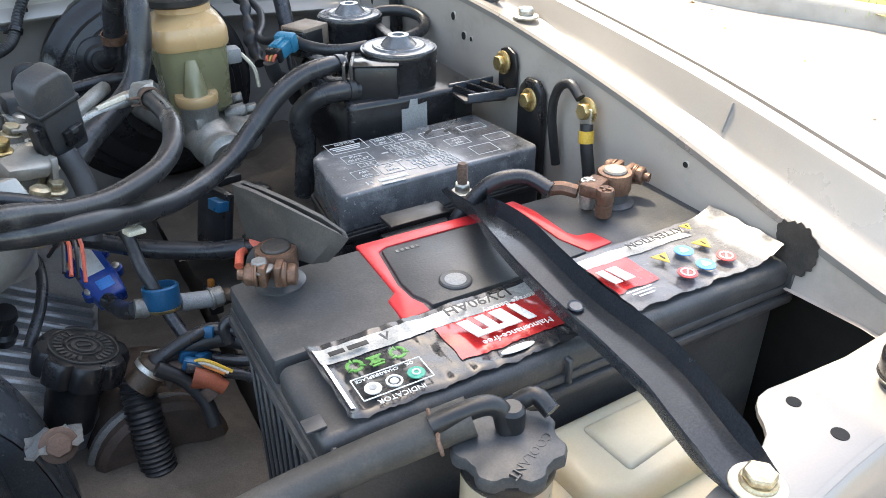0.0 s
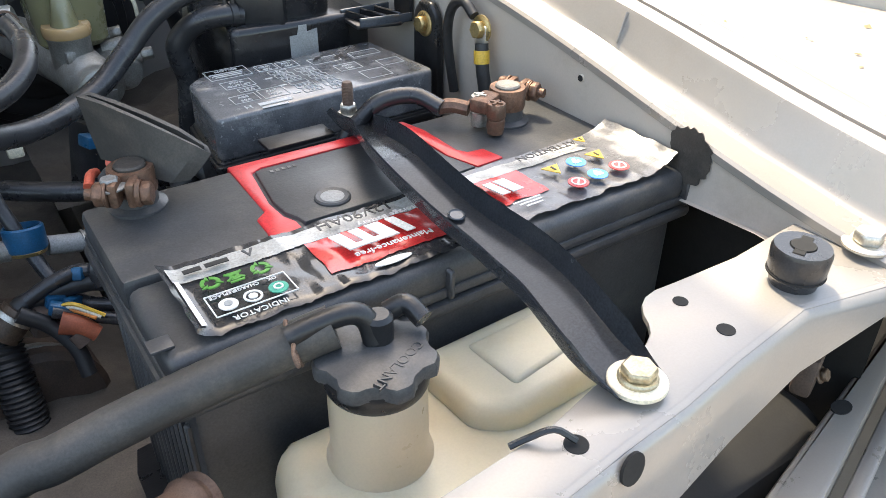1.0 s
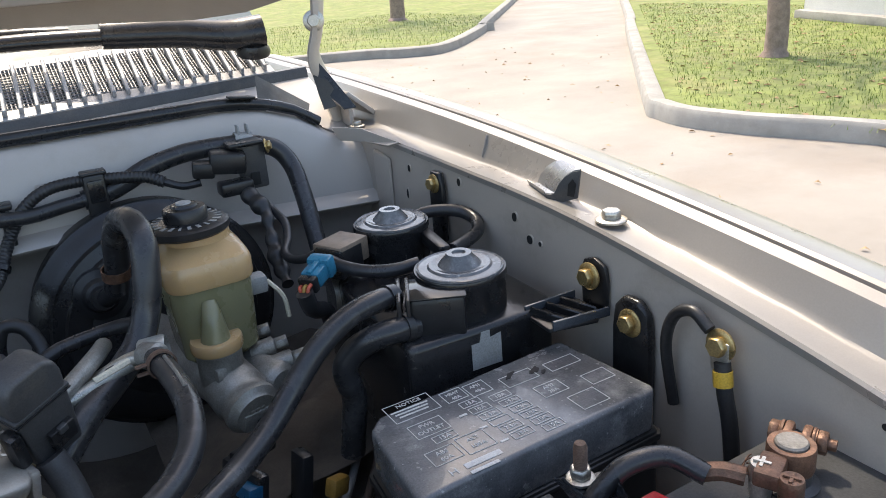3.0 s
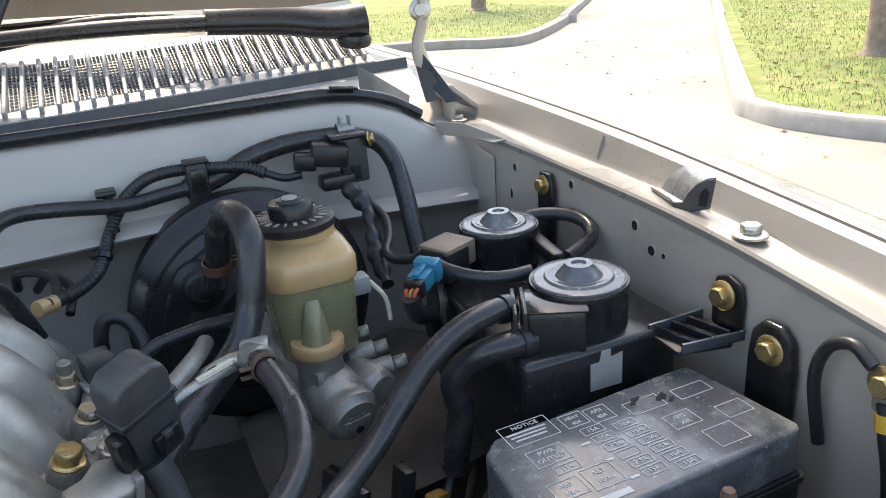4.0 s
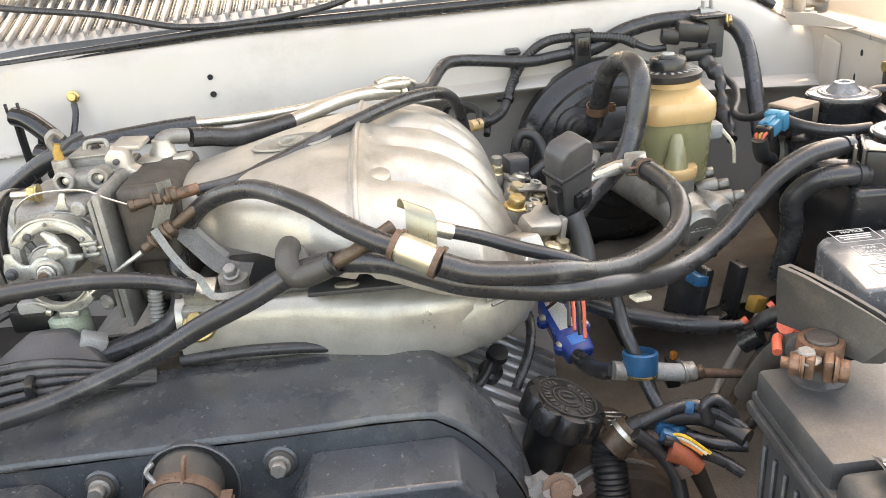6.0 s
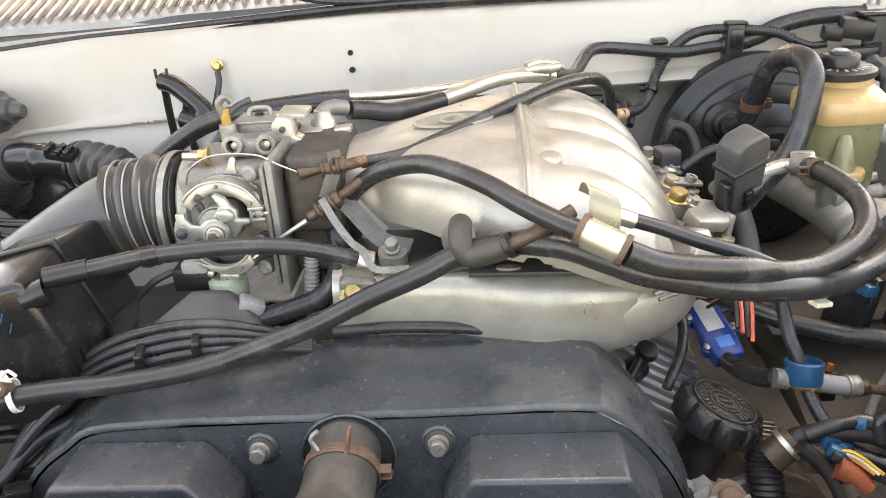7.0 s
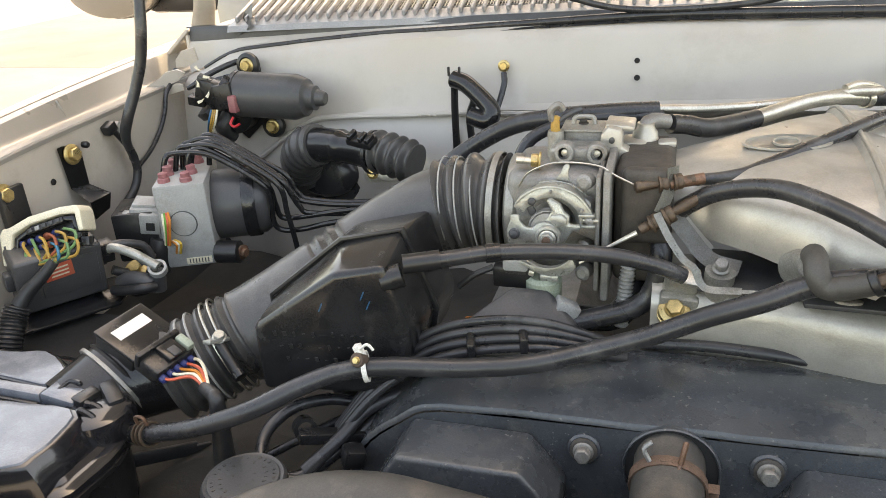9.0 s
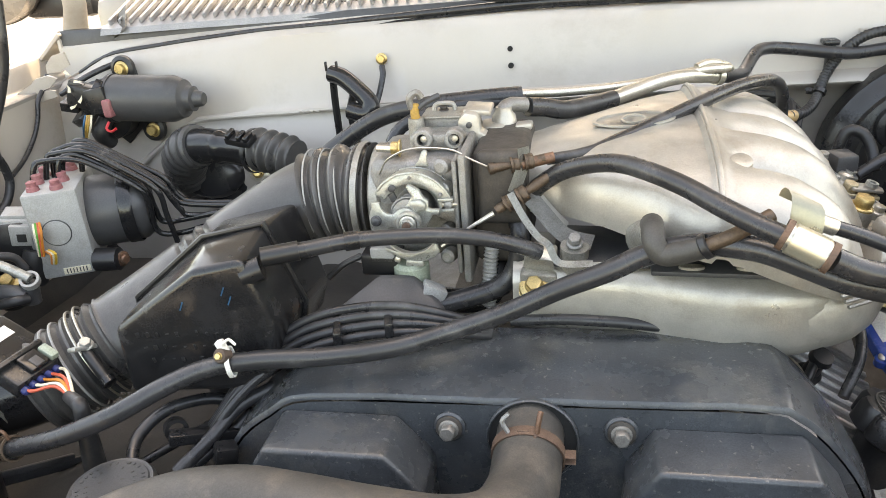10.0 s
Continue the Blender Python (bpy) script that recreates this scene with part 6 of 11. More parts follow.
# black disc paints the dark inside of the collar
part("collar_shade_disc", lathe([(0.0319, -0.003), (0.0319, -0.001), (0.01, -0.001)], facing((-0.146, 0.5325, 0.878), (0, -1, 0.12)), 36), HOLE, tc)
rh = thing("radiator_hose", (-0.15, 0.45, 0.85), "thick black upper radiator hose with rusty spring clamp", "hose")
part("hose", tube([(-0.147, 0.545, 0.884), (-0.148, 0.512, 0.879), (-0.150, 0.478, 0.877), (-0.162, 0.443, 0.883), (-0.19, 0.424, 0.891), (-0.235, 0.423, 0.895), (-0.285, 0.428, 0.897), (-0.33, 0.432, 0.8965), (-0.375, 0.426, 0.891), (-0.415, 0.400, 0.885), (-0.45, 0.36, 0.872), (-0.48, 0.31, 0.85)], 0.0245, 26, 7), RUBBER_OLD, rh)
part("spring_clamp", ring_clamp((-0.1478, 0.516, 0.879), (0, -1, -0.18), 0.0250, 0.008), RUST, rh)
part("clamp_ear", tube([(-0.160, 0.512, 0.900), (-0.165, 0.514, 0.909), (-0.160, 0.516, 0.914)], 0.0018, 6, 3), ALU_DARK, rh)
part("clamp_ear", tube([(-0.141, 0.510, 0.902), (-0.139, 0.513, 0.914), (-0.138, 0.516, 0.917)], 0.0020, 6, 3), COPPER, rh)
part("clamp_mark", bx((-0.150, 0.511, 0.9038), (0.009, 0.003, 0.003), 0.001), RUST, rh)
part("clamp_wire", tube([(-0.160, 0.512, 0.900), (-0.157, 0.507, 0.899), (-0.145, 0.505, 0.899), (-0.141, 0.509, 0.903)], 0.0016, 6, 4), RUST, rh)

# intake plenum
pl = thing("intake_plenum", (-0.03, 0.75, 0.90), "cast aluminium intake plenum with ribbed runners", "intake manifold")
NY, NX = 130, 96
PX0, PX1 = -0.165, 0.116


def plen_pt(i, j):
    """Upper shell: i along x, j round from the front foot over the top to the back foot."""
    s = i / (NX - 1)
    x = PX0 + (PX1 - PX0) * s
    yf = interp([(-0.165, 0.685), (-0.13, 0.678), (-0.09, 0.650), (-0.05, 0.618), (-0.02, 0.606), (0.04, 0.602), (0.075, 0.612), (0.115, 0.668)], x)
    yb = interp([(-0.165, 0.775), (-0.12, 0.81), (-0.06, 0.88), (0.0, 0.935), (0.07, 0.955), (0.115, 0.950)], x)
    zt = interp([(-0.165, 1.043), (-0.12, 1.050), (-0.05, 1.056), (0.0, 1.056)], x)
    zf = interp([(-0.165, 0.996), (-0.09, 0.994), (-0.03, 0.988), (0.0, 0.985), (0.05, 0.965), (0.110, 0.940)], x)
    if x > -0.005:
        q = min(1.0, (x + 0.005) / 0.122)
        zt = 0.935 + 0.121 * (1 - q**2.3) ** (1 / 2.0)
    th = math.pi * j / (NY - 1)
    c, sn = -math.cos(th), math.sin(th)
    c = math.copysign(abs(c) ** 0.62, c)
    sn = sn**0.72
    y = (yf + yb) / 2 + (yb - yf) / 2 * c
    z = zf + max(0.0, zt - zf) * sn
    if x > -0.006:
        lob = abs(math.sin(math.pi * (y - 0.608) / 0.062))
        depth = min(1.0, (x + 0.006) / 0.02)
        k = 0.0225 * (1 - lob**0.62) * depth if y > 0.64 else 0.0
        z -= k * 0.9
        x -= k * 0.85 * min(1.0, max(0.0, (x - 0.025) / 0.05))
    elif x > -0.020:
        z += 0.0042 * min(1.0, 1.6 * math.sin(math.pi * (x + 0.020) / 0.014))
    z += 0.0006 * noise.noise(Vector((x * 60, y * 60, 1)))
    return (x, y, z)


bm = grid_mesh(plen_pt, NX, NY)
part("chamber", bm, ALU, pl, "", 45)
ri_ = int((NX - 1) * (-0.013 - PX0) / (PX1 - PX0))
part("ridge", tube([Vector(plen_pt(ri_, j)) + Vector((0, 0, 0.0005)) for j in range(14, NY - 16, 2)], 0.0022, 8, 1), ALU, pl, "cast ridge over the chamber", 60)
for k in range(4):
    y = 0.705 + 0.062 * k
    part("runner", tube([(0.066, y, 0.985), (0.087, y, 0.955), (0.092, y, 0.925), (0.090, y, 0.89)], 0.029, 20, 5), ALU, pl)
part("runner_flange", prism([(-0.012, -0.03), (0.010, -0.03), (0.013, 0.0), (0.008, 0.018), (-0.010, 0.018)], -0.028, 0.02, 0.003, facing((0.112, 0.668, 0.962), (0.3, -0.9, 0.3))), ALU, pl)
for k in range(3):
    part("flange_line", tube([(0.070 + 0.004 * k, 0.606 + 0.003 * k, 0.962 - 0.006 * k), (0.098 + 0.003 * k, 0.622 + 0.003 * k, 0.964 - 0.006 * k), (0.115 + 0.002 * k, 0.655, 0.972 - 0.006 * k)], 0.0016, 6, 4), ALU_MID, pl)
# front lower runner chamber
def low_pt(i, j):
    s = i / 29
    x = -0.168 + 0.262 * s
    r = 1.0 if s < 0.72 else math.sqrt(max(0.0, 1 - ((s - 0.72) / 0.28) ** 2.4))
    th = 2 * math.pi * j / 24
    yc = interp([(0.0, 0.684), (0.35, 0.676), (0.62, 0.655), (1.0, 0.660)], s)
    return (x, yc + 0.044 * math.copysign(abs(math.cos(th)) ** 0.55, math.cos(th)) * (0.25 + 0.75 * r), 0.930 + (0.037 * math.copysign(abs(math.sin(th)) ** 0.6, math.sin(th))) * (0.1 + 0.9 * r))
bm = grid_mesh(low_pt, 30, 24, True)
part("lower_chamber", bm, ALU, pl, "warm-stained lower chamber", 50)
# flange coloured dark to stand for the shade between the chambers
part("gap_shade_flange", bx((-0.055, 0.676, 0.967), (0.16, 0.075, 0.005), 0.002, rot=(0, 1, 0)), DGREY, pl)
part("end_lobe", tube([(0.01, 0.656, 0.930), (0.055, 0.653, 0.930), (0.080, 0.664, 0.932), (0.096, 0.70, 0.935), (0.098, 0.75, 0.935)], 0.0365, 20, 6), ALU, pl)
bm = lathe([(0.030, 0), (0.030, 0.0016), (0.0275, 0.0016), (0.0275, 0)], pose(-0.0705, 0.742, 1.0555, 3, -3, 0) @ Matrix.Diagonal((1.15, 0.62, 1, 1)), 36)
part("oval_emblem", bm, ALU, pl, "plain raised oval emblem")
bm = lathe([(0.011, 0), (0.011, 0.0016), (0.009, 0.0016), (0.009, 0)], pose(-0.0705, 0.742, 1.0560, 3, -3, 0), 28)
part("oval_emblem", bm, ALU, pl)
part("boss", lathe([(0.0088, -0.003), (0.0082, 0.0012), (0.0070, 0.0018), (0, 0.0018)], pose(0.0040, 0.660, 1.0455, 24, 3, 0), 24), ALU, pl)
for x, y, z in ((0.0621, 0.6244, 0.978), (0.118, 0.660, 0.948), (0.130, 0.76, 0.952)):
    part("runner_bolt", hexbolt((x, y, z), (0.4, -0.3, 1), 0.0078, 1.5, 0.9), BOLT, pl)
    part("runner_flange", lathe([(0.0115, -0.012), (0.0115, -0.001), (0.010, 0.0)], facing((x, y, z), (0.4, -0.1, 1)), 22), ALU_DARK, pl)
# hose nipple and T on the plenum's front
tj = thing("vacuum_tee", (-0.06, 0.60, 0.97), "dusty grey-black rubber elbow on the plenum nipple", "hose")
part("nipple", lathe([(0.0175, -0.014), (0.0130, 0.000), (0.0098, 0.006), (0.0090, 0.016), (0.0, 0.016)], facing((-0.062, 0.626, 1.000), (0, -1, 0.5)), 24), ALU_MID, tj)
part("elbow", tube([(-0.063, 0.606, 1.018), (-0.063, 0.594, 1.019), (-0.0625, 0.585, 1.013), (-0.057, 0.582, 1.006), (-0.047, 0.5785, 1.008), (-0.032, 0.5745, 1.015)], lambda q, L: 0.0084 - 0.0006 * q, 16, 6), RUBBER_OLD, tj)
part("tee", tube([(-0.050, 0.579, 1.008), (-0.040, 0.5765, 1.011), (-0.029, 0.574, 1.0165)], 0.0078, 16, 4), RUBBER_OLD, tj)
part("tee_ring", lathe([(0.0078, -0.003), (0.0090, -0.002), (0.0090, 0.002), (0.0078, 0.003)], facing((-0.030, 0.574, 1.0160), (0.8, -0.15, 0.5)), 20), BLACK, tj)
part("steel_pipe", tube([(-0.030, 0.574, 1.016), (-0.014, 0.574, 1.0235), (0.002, 0.580, 1.030), (0.012, 0.585, 1.034)], 0.0050, 12, 4), ADJUSTER, tj, "rusty brown steel pipe")
# black shield between the chambers
part("heat_shield", prism([(-0.06, 0.626), (0.035, 0.622), (0.05, 0.634), (0.045, 0.66), (-0.06, 0.66)], 0.966, 0.970, 0.001, pose(0, 0, 0)), DGREY, pl)
for x in (-0.03, 0.012):
    part("shield_clip", lathe([(0.006, 0), (0.006, 0.002), (0.003, 0.003)], pose(x, 0.632, 0.970) @ Matrix.Diagonal((1.6, 0.7, 1, 1)), 16), STEEL, pl)

# ---- hoses over the engine ----
h = thing("intake_hose", (0.0, 0.58, 1.0), "black fuel hose joined by a pale zinc clamp", "hose")
part("hose", tube([(-0.150, 0.676, 1.018), (-0.147, 0.672, 1.023), (-0.129, 0.662, 1.038), (-0.108, 0.650, 1.048), (-0.087, 0.635, 1.054), (-0.067, 0.618, 1.054), (-0.043, 0.597, 1.050), (-0.021, 0.574, 1.044), (0.000, 0.557, 1.038), (0.012, 0.551, 1.034)], 0.0071, 16, 8), RUBBER, h)
part("hose", tube([(0.040, 0.542, 1.023), (0.060, 0.543, 1.014), (0.090, 0.548, 1.007), (0.121, 0.558, 1.000), (0.146, 0.573, 0.989), (0.173, 0.591, 0.982), (0.196, 0.608, 0.981), (0.217, 0.626, 0.983), (0.232, 0.645, 0.989), (0.239, 0.668, 0.995), (0.241, 0.695, 0.997), (0.240, 0.735, 0.995), (0.238, 0.770, 0.991)], lambda q, L: 0.0081 + 0.0006 * math.exp(-((q - 0.97) / 0.03) ** 2), 18, 8), RUBBER, h)
part("bare_patch", tube([(0.2425, 0.690, 1.0045), (0.242, 0.72, 1.0035), (0.241, 0.745, 1.0020)], 0.0016, 6, 4), ALU_MID, h, "worn silvery end of the hose sleeve")
part("joint", tube([(0.012, 0.553, 1.035), (0.040, 0.542, 1.023)], 0.0092, 16, 3), STEEL, h)
mJ = facing((0.026, 0.5475, 1.029), (0.028, -0.009, -0.012))
part("pale_clamp", lathe([(0.0092, -0.011), (0.0104, -0.011), (0.0104, 0.011), (0.0092, 0.011)], mJ, 10), GOLD_PALE, h, "pale zinc band clamp")
for p in ((0.0135, 0.5525, 1.0345), (0.0385, 0.5426, 1.0236)):
    part("spring_clamp", ring_clamp(p, (0.028, -0.011, -0.012), 0.0090, 0.004), RUST, h)
part("hose_clamp", ring_clamp((0.239, 0.752, 0.9935), (-0.03, 0.9, -0.1), 0.0088, 0.006), RUST, h)
part("pipe_union", lathe([(0.0075, -0.010), (0.0098, -0.008), (0.0098, 0.006), (0.0078, 0.009)], facing((0.236, 0.778, 0.990), (-0.5, 0.8, -0.1)), 18), ALU_MID, h)
part("steel_pipe", tube([(0.237, 0.775, 0.990), (0.222, 0.788, 0.986), (0.195, 0.792, 0.975), (0.165, 0.79, 0.965)], 0.0062, 12, 4), STEEL, h)
br = thing("fuel_pipe_bracket", (0.03, 0.58, 1.0), "bent pale zinc bracket holding a thin pipe", "bracket")
def saddle(i, j):
    """A strip of sheet bent into a saddle; i runs across its width, j along the bend."""
    u, (a, b) = i / 4, ((0.0, 0.0), (0.10, 0.30), (0.28, 0.48), (0.52, 0.52), (0.78, 0.40), (0.92, 0.10), (0.97, -0.40), (1.0, -0.85))[j]
    return Vector((0.016, 0.590, 1.046)) + Vector((0.020, -0.004, -0.009)) * u + Vector((0.006, -0.014, -0.003)) * a + Vector((0.002, 0.002, 0.016)) * b


bm = grid_mesh(saddle, 5, 8)
bmesh.ops.solidify(bm, geom=bm.faces[:], thickness=0.002)
part("plate", bm, GOLD_PALE, br)
part("thin_hose", tube([(0.042, 0.584, 1.029), (0.071, 0.587, 1.018), (0.095, 0.584, 1.009), (0.126, 0.580, 0.999), (0.150, 0.577, 0.988), (0.17, 0.58, 0.975)], 0.0050, 12, 6), RUBBER, br)
part("ferrule", tube([(0.040, 0.584, 1.030), (0.052, 0.585, 1.025)], 0.0057, 12, 2), STEEL, br)
# accelerator cable over the plenum
ac = thing("throttle_cable", (-0.05, 0.75, 1.05), "black throttle cable arching over the plenum", "cable")
part("sheath", tube([(-0.141, 0.681, 1.042), (-0.116, 0.690, 1.043), (-0.091, 0.705, 1.046), (-0.056, 0.731, 1.054), (-0.018, 0.765, 1.061), (0.022, 0.810, 1.064), (0.051, 0.845, 1.061), (0.069, 0.870, 1.053), (0.081, 0.893, 1.036), (0.088, 0.915, 1.01), (0.095, 0.94, 0.97)], lambda s, L: 0.0048 + 0.0014 * min(1.0, max(0.0, (s - 0.10) / 0.04)), 12, 7), RUBBER, ac)
part("adjuster", tube([(-0.160, 0.664, 1.044), (-0.135, 0.672, 1.047)], 0.0045, 10, 3), COPPER, ac)
# long breather hose along the front
bh = thing("breather_hose", (-0.3, 0.53, 0.92), "long black breather hose tied to the resonator", "hose")
part("hose", tube([(-0.553, 0.4975, 0.8715), (-0.542, 0.495, 0.8755), (-0.503, 0.492, 0.889), (-0.456, 0.497, 0.908), (-0.418, 0.515, 0.924), (-0.388, 0.530, 0.932), (-0.353, 0.540, 0.934), (-0.300, 0.550, 0.933), (-0.252, 0.560, 0.936), (-0.208, 0.574, 0.944), (-0.167, 0.581, 0.957), (-0.128, 0.585, 0.975), (-0.094, 0.587, 0.989), (-0.068, 0.590, 1.001), (-0.043, 0.586, 1.010), (-0.020, 0.580, 1.015)], lambda q, L: 0.0074 + 0.0010 * max(0.0, q - 0.75) * 4, 16, 8), RUBBER, bh)
for o in (0.0, 0.005, 0.010):
    part("end_clamp", lathe([(0.0090, -0.001), (0.0106, -0.001), (0.0106, 0.001), (0.0090, 0.001)], facing((-0.5600 + o, 0.4990 - 0.3 * o, 0.8690 + 0.3 * o), (0.9, -0.25, 0.3)), 24), ADJUSTER, bh, "rusty wire hose clamp")
part("clamp_ear", tube([(-0.560, 0.497, 0.879), (-0.561, 0.496, 0.887), (-0.553, 0.495, 0.889), (-0.551, 0.496, 0.881)], 0.0014, 6, 4), COPPER, bh)
part("zip_tie", lathe([(0.0108, -0.0018), (0.0122, -0.0018), (0.0122, 0.0018), (0.0108, 0.0018)], facing((-0.372, 0.5365, 0.934), (1, 0.3, 0.1)), 22), WHITE, bh, "white cable tie")
part("tie_head", bx((-0.374, 0.533, 0.949), (0.006, 0.006, 0.012), 0.001, rot=(0, -20, 0)), WHITE, bh)
part("tie_tail", tube([(-0.372, 0.531, 0.953), (-0.366, 0.530, 0.958), (-0.362, 0.531, 0.953)], 0.0012, 6, 3), WHITE, bh)
part("tie_screw", lathe([(0.0058, -0.006), (0.0058, 0.002), (0.0048, 0.004), (0.002, 0.0045)], facing((-0.374, 0.5295, 0.944), (0, -1, 0.5)), 18), BROWN, bh)
part("screw_tip", hexbolt((-0.374, 0.5255, 0.946), (0, -1, 0.5), 0.0026, 1.1), GOLD, bh)
# resonator hose arching to the idle pipe
rh2 = thing("resonator_hose", (-0.25, 0.60, 1.0), "black arched hose from resonator to manifold", "hose")
part("hose", tube([(-0.346, 0.571, 1.006), (-0.319, 0.582, 1.0065), (-0.285, 0.597, 1.0075), (-0.244, 0.608, 1.0065), (-0.212, 0.616, 1.0035), (-0.183, 0.624, 0.997), (-0.160, 0.631, 0.988), (-0.145, 0.636, 0.980)], 0.0063, 14, 7), RUBBER, rh2)
part("sleeve", tube([(-0.348, 0.5705, 1.0055), (-0.322, 0.581, 1.0065)], 0.0076, 14, 3), BLACK, rh2)
part("sleeve", tube([(-0.290, 0.595, 1.0075), (-0.280, 0.599, 1.0075)], 0.0074, 14, 3), BLACK, rh2)
# upper pipes behind the plenum
pp = thing("heater_pipe", (-0.05, 0.9, 1.04), "bent steel heater pipe with black hose ends", "pipe")
part("hose", tube([(-0.163, 0.776, 1.060), (-0.148, 0.788, 1.056), (-0.13, 0.80, 1.050), (-0.105, 0.828, 1.047), (-0.085, 0.85, 1.046)], 0.0088, 14, 6), RUBBER, pp)
part("hose", tube([(0.028, 0.932, 1.046), (0.050, 0.962, 1.039), (0.060, 0.980, 1.041), (0.070, 1.003, 1.048), (0.080, 1.020, 1.053), (0.096, 1.032, 1.053), (0.125, 1.040, 1.049), (0.181, 1.045, 1.041), (0.217, 1.050, 1.043), (0.241, 1.052, 1.045)], 0.0072, 14, 7), RUBBER, pp)
part("steel_pipe", tube([(-0.092, 0.843, 1.046), (-0.06, 0.874, 1.049), (-0.035, 0.890, 1.053), (-0.013, 0.905, 1.053), (0.010, 0.923, 1.049), (0.030, 0.936, 1.045)], 0.0074, 14, 4), STEEL, pp)
part("steel_pipe", tube([(-0.27, 0.835, 1.050), (-0.20, 0.850, 1.053), (-0.13, 0.868, 1.050), (-0.06, 0.893, 1.050), (0.0, 0.915, 1.056), (0.035, 0.925, 1.056)], 0.0046, 10, 6), STEEL, pp)
part("hose_clamp", ring_clamp((0.024, 0.932, 1.046), (0.8, 0.6, -0.15), 0.0080, 0.007), STEEL, pp)
part("pipe_loop", tube([(0.000, 0.915, 1.060), (0.014, 0.925, 1.062), (0.030, 0.938, 1.057), (0.040, 0.948, 1.050)], 0.0040, 10, 5), STEEL, pp)
hose_thing("bypass_hose", [(-0.40, 0.835, 0.985), (-0.365, 0.845, 1.010), (-0.32, 0.845, 1.035), (-0.27, 0.838, 1.047), (-0.21, 0.842, 1.052), (-0.175, 0.850, 1.052)], 0.0095, "black coolant hose arching behind the throttle", RUBBER)
hose_thing("bypass_hose", [(-0.31, 0.80, 1.0), (-0.295, 0.815, 1.030), (-0.262, 0.826, 1.044), (-0.22, 0.836, 1.049), (-0.17, 0.845, 1.048)], 0.0065, "thin black coolant hose behind the throttle", RUBBER)

# ---- throttle body ----
tb = thing("throttle_unit", (-0.24, 0.71, 0.95), "cast throttle body with zinc cable quadrant and levers", "throttle")
part("housing", bx((-0.250, 0.722, 0.998), (0.085, 0.085, 0.090), 0.012, seg=3), ALU_DARK, tb)
part("bore", lathe([(0.043, -0.040), (0.043, 0.0), (0.046, 0.003), (0.046, 0.010), (0.044, 0.012)], facing((-0.283, 0.722, 0.998), (-1, 0, 0)), 40), ALU_MID, tb)
part("adapter", bx((-0.179, 0.722, 1.002), (0.046, 0.100, 0.100), 0.008, seg=3), BURNT, tb, "dark stained adapter block")
part("adapter_step", bx((-0.176, 0.668, 1.024), (0.040, 0.016, 0.062), 0.006, seg=3), BURNT, tb)
part("mount_flange", bx((-0.206, 0.706, 1.000), (0.006, 0.110, 0.112), 0.002), ALU_DARK, tb)
part("mount_flange", bx((-0.213, 0.706, 1.000), (0.004, 0.100, 0.100), 0.0015), ALU_DARK, tb)
part("top_body", bx((-0.234, 0.733, 1.045), (0.052, 0.050, 0.022), 0.004, seg=3), ALU_MID, tb)
part("motor_box", bx((-0.232, 0.747, 1.055), (0.040, 0.030, 0.017), 0.0015), ALU_DARK, tb)
part("motor_lid", bx((-0.232, 0.747, 1.0645), (0.043, 0.033, 0.002), 0.0007), ALU_MID, tb)
part("lid_lug", tube([(-0.245, 0.752, 1.065), (-0.244, 0.753, 1.0695), (-0.240, 0.754, 1.071), (-0.230, 0.754, 1.071), (-0.227, 0.753, 1.0695), (-0.226, 0.752, 1.065)], 0.0022, 8, 4), ALU_MID, tb)
part("lid_screw", hexbolt((-0.236, 0.752, 1.0655), (0, -0.1, 1), 0.0034, 1.3), BURNT, tb)
part("air_block", prism([(-0.012, -0.020), (0.011, -0.019), (0.012, -0.010), (0.006, -0.007), (0.006, 0.004), (0.004, 0.008), (-0.006, 0.010), (-0.012, 0.003)], -0.014, 0.003, 0.0015, facing((-0.206, 0.720, 1.062), (0, -1, 0)), seg=2), ALU, tb, "pale cast air block")
part("block_cap", bx((-0.203, 0.742, 1.069), (0.024, 0.030, 0.005), 0.0015, rot=(0, 4, 0)), ALU, tb)
part("block_screw", lathe([(0.0026, 0), (0.0026, 0.002), (0.0012, 0.0024)], facing((-0.2085, 0.717, 1.0615), (0, -1, 0)), 12), DGREY, tb)
part("tower", lathe([(0.0195, -0.014), (0.0135, -0.004), (0.0115, 0.002), (0.0105, 0.008), (0.0075, 0.012), (0.0072, 0.016)], pose(-0.183, 0.757, 1.050), 28), ALU, tb)
part("tower_web", bx((-0.192, 0.752, 1.047), (0.024, 0.030, 0.014), 0.005), ALU, tb)
part("tower_pipe", tube([(-0.183, 0.757, 1.058), (-0.182, 0.760, 1.064), (-0.176, 0.767, 1.065), (-0.165, 0.775, 1.062)], 0.0068, 14, 5), ALU_DARK, tb)
part("block_lug", bx((-0.164, 0.746, 1.0515), (0.015, 0.014, 0.006), 0.002, rot=(0, -6, 0)), ALU, tb)
for x in (-0.246, -0.219):
    bm = lathe([(0.0050, 0), (0.0090, 0), (0.0092, 0.003), (0.0084, 0.014), (0.0074, 0.015), (0.0050, 0.015)], facing((x, 0.712, 1.053), (0, -1, 0.12)), 26)
    part("eye_boss", bm, ALU_DARK, tb)
    part("eye_core", lathe([(0.0050, 0.006), (0.0050, 0.008), (0.001, 0.008)], facing((x, 0.712, 1.053), (0, -1, 0.12)), 14), HOLE, tb)
    part("eye_bush", lathe([(0.0028, 0.006), (0.0028, 0.010), (0.0014, 0.0105)], facing((x, 0.712, 1.053), (0, -1, 0.12)), 10), STEEL, tb)
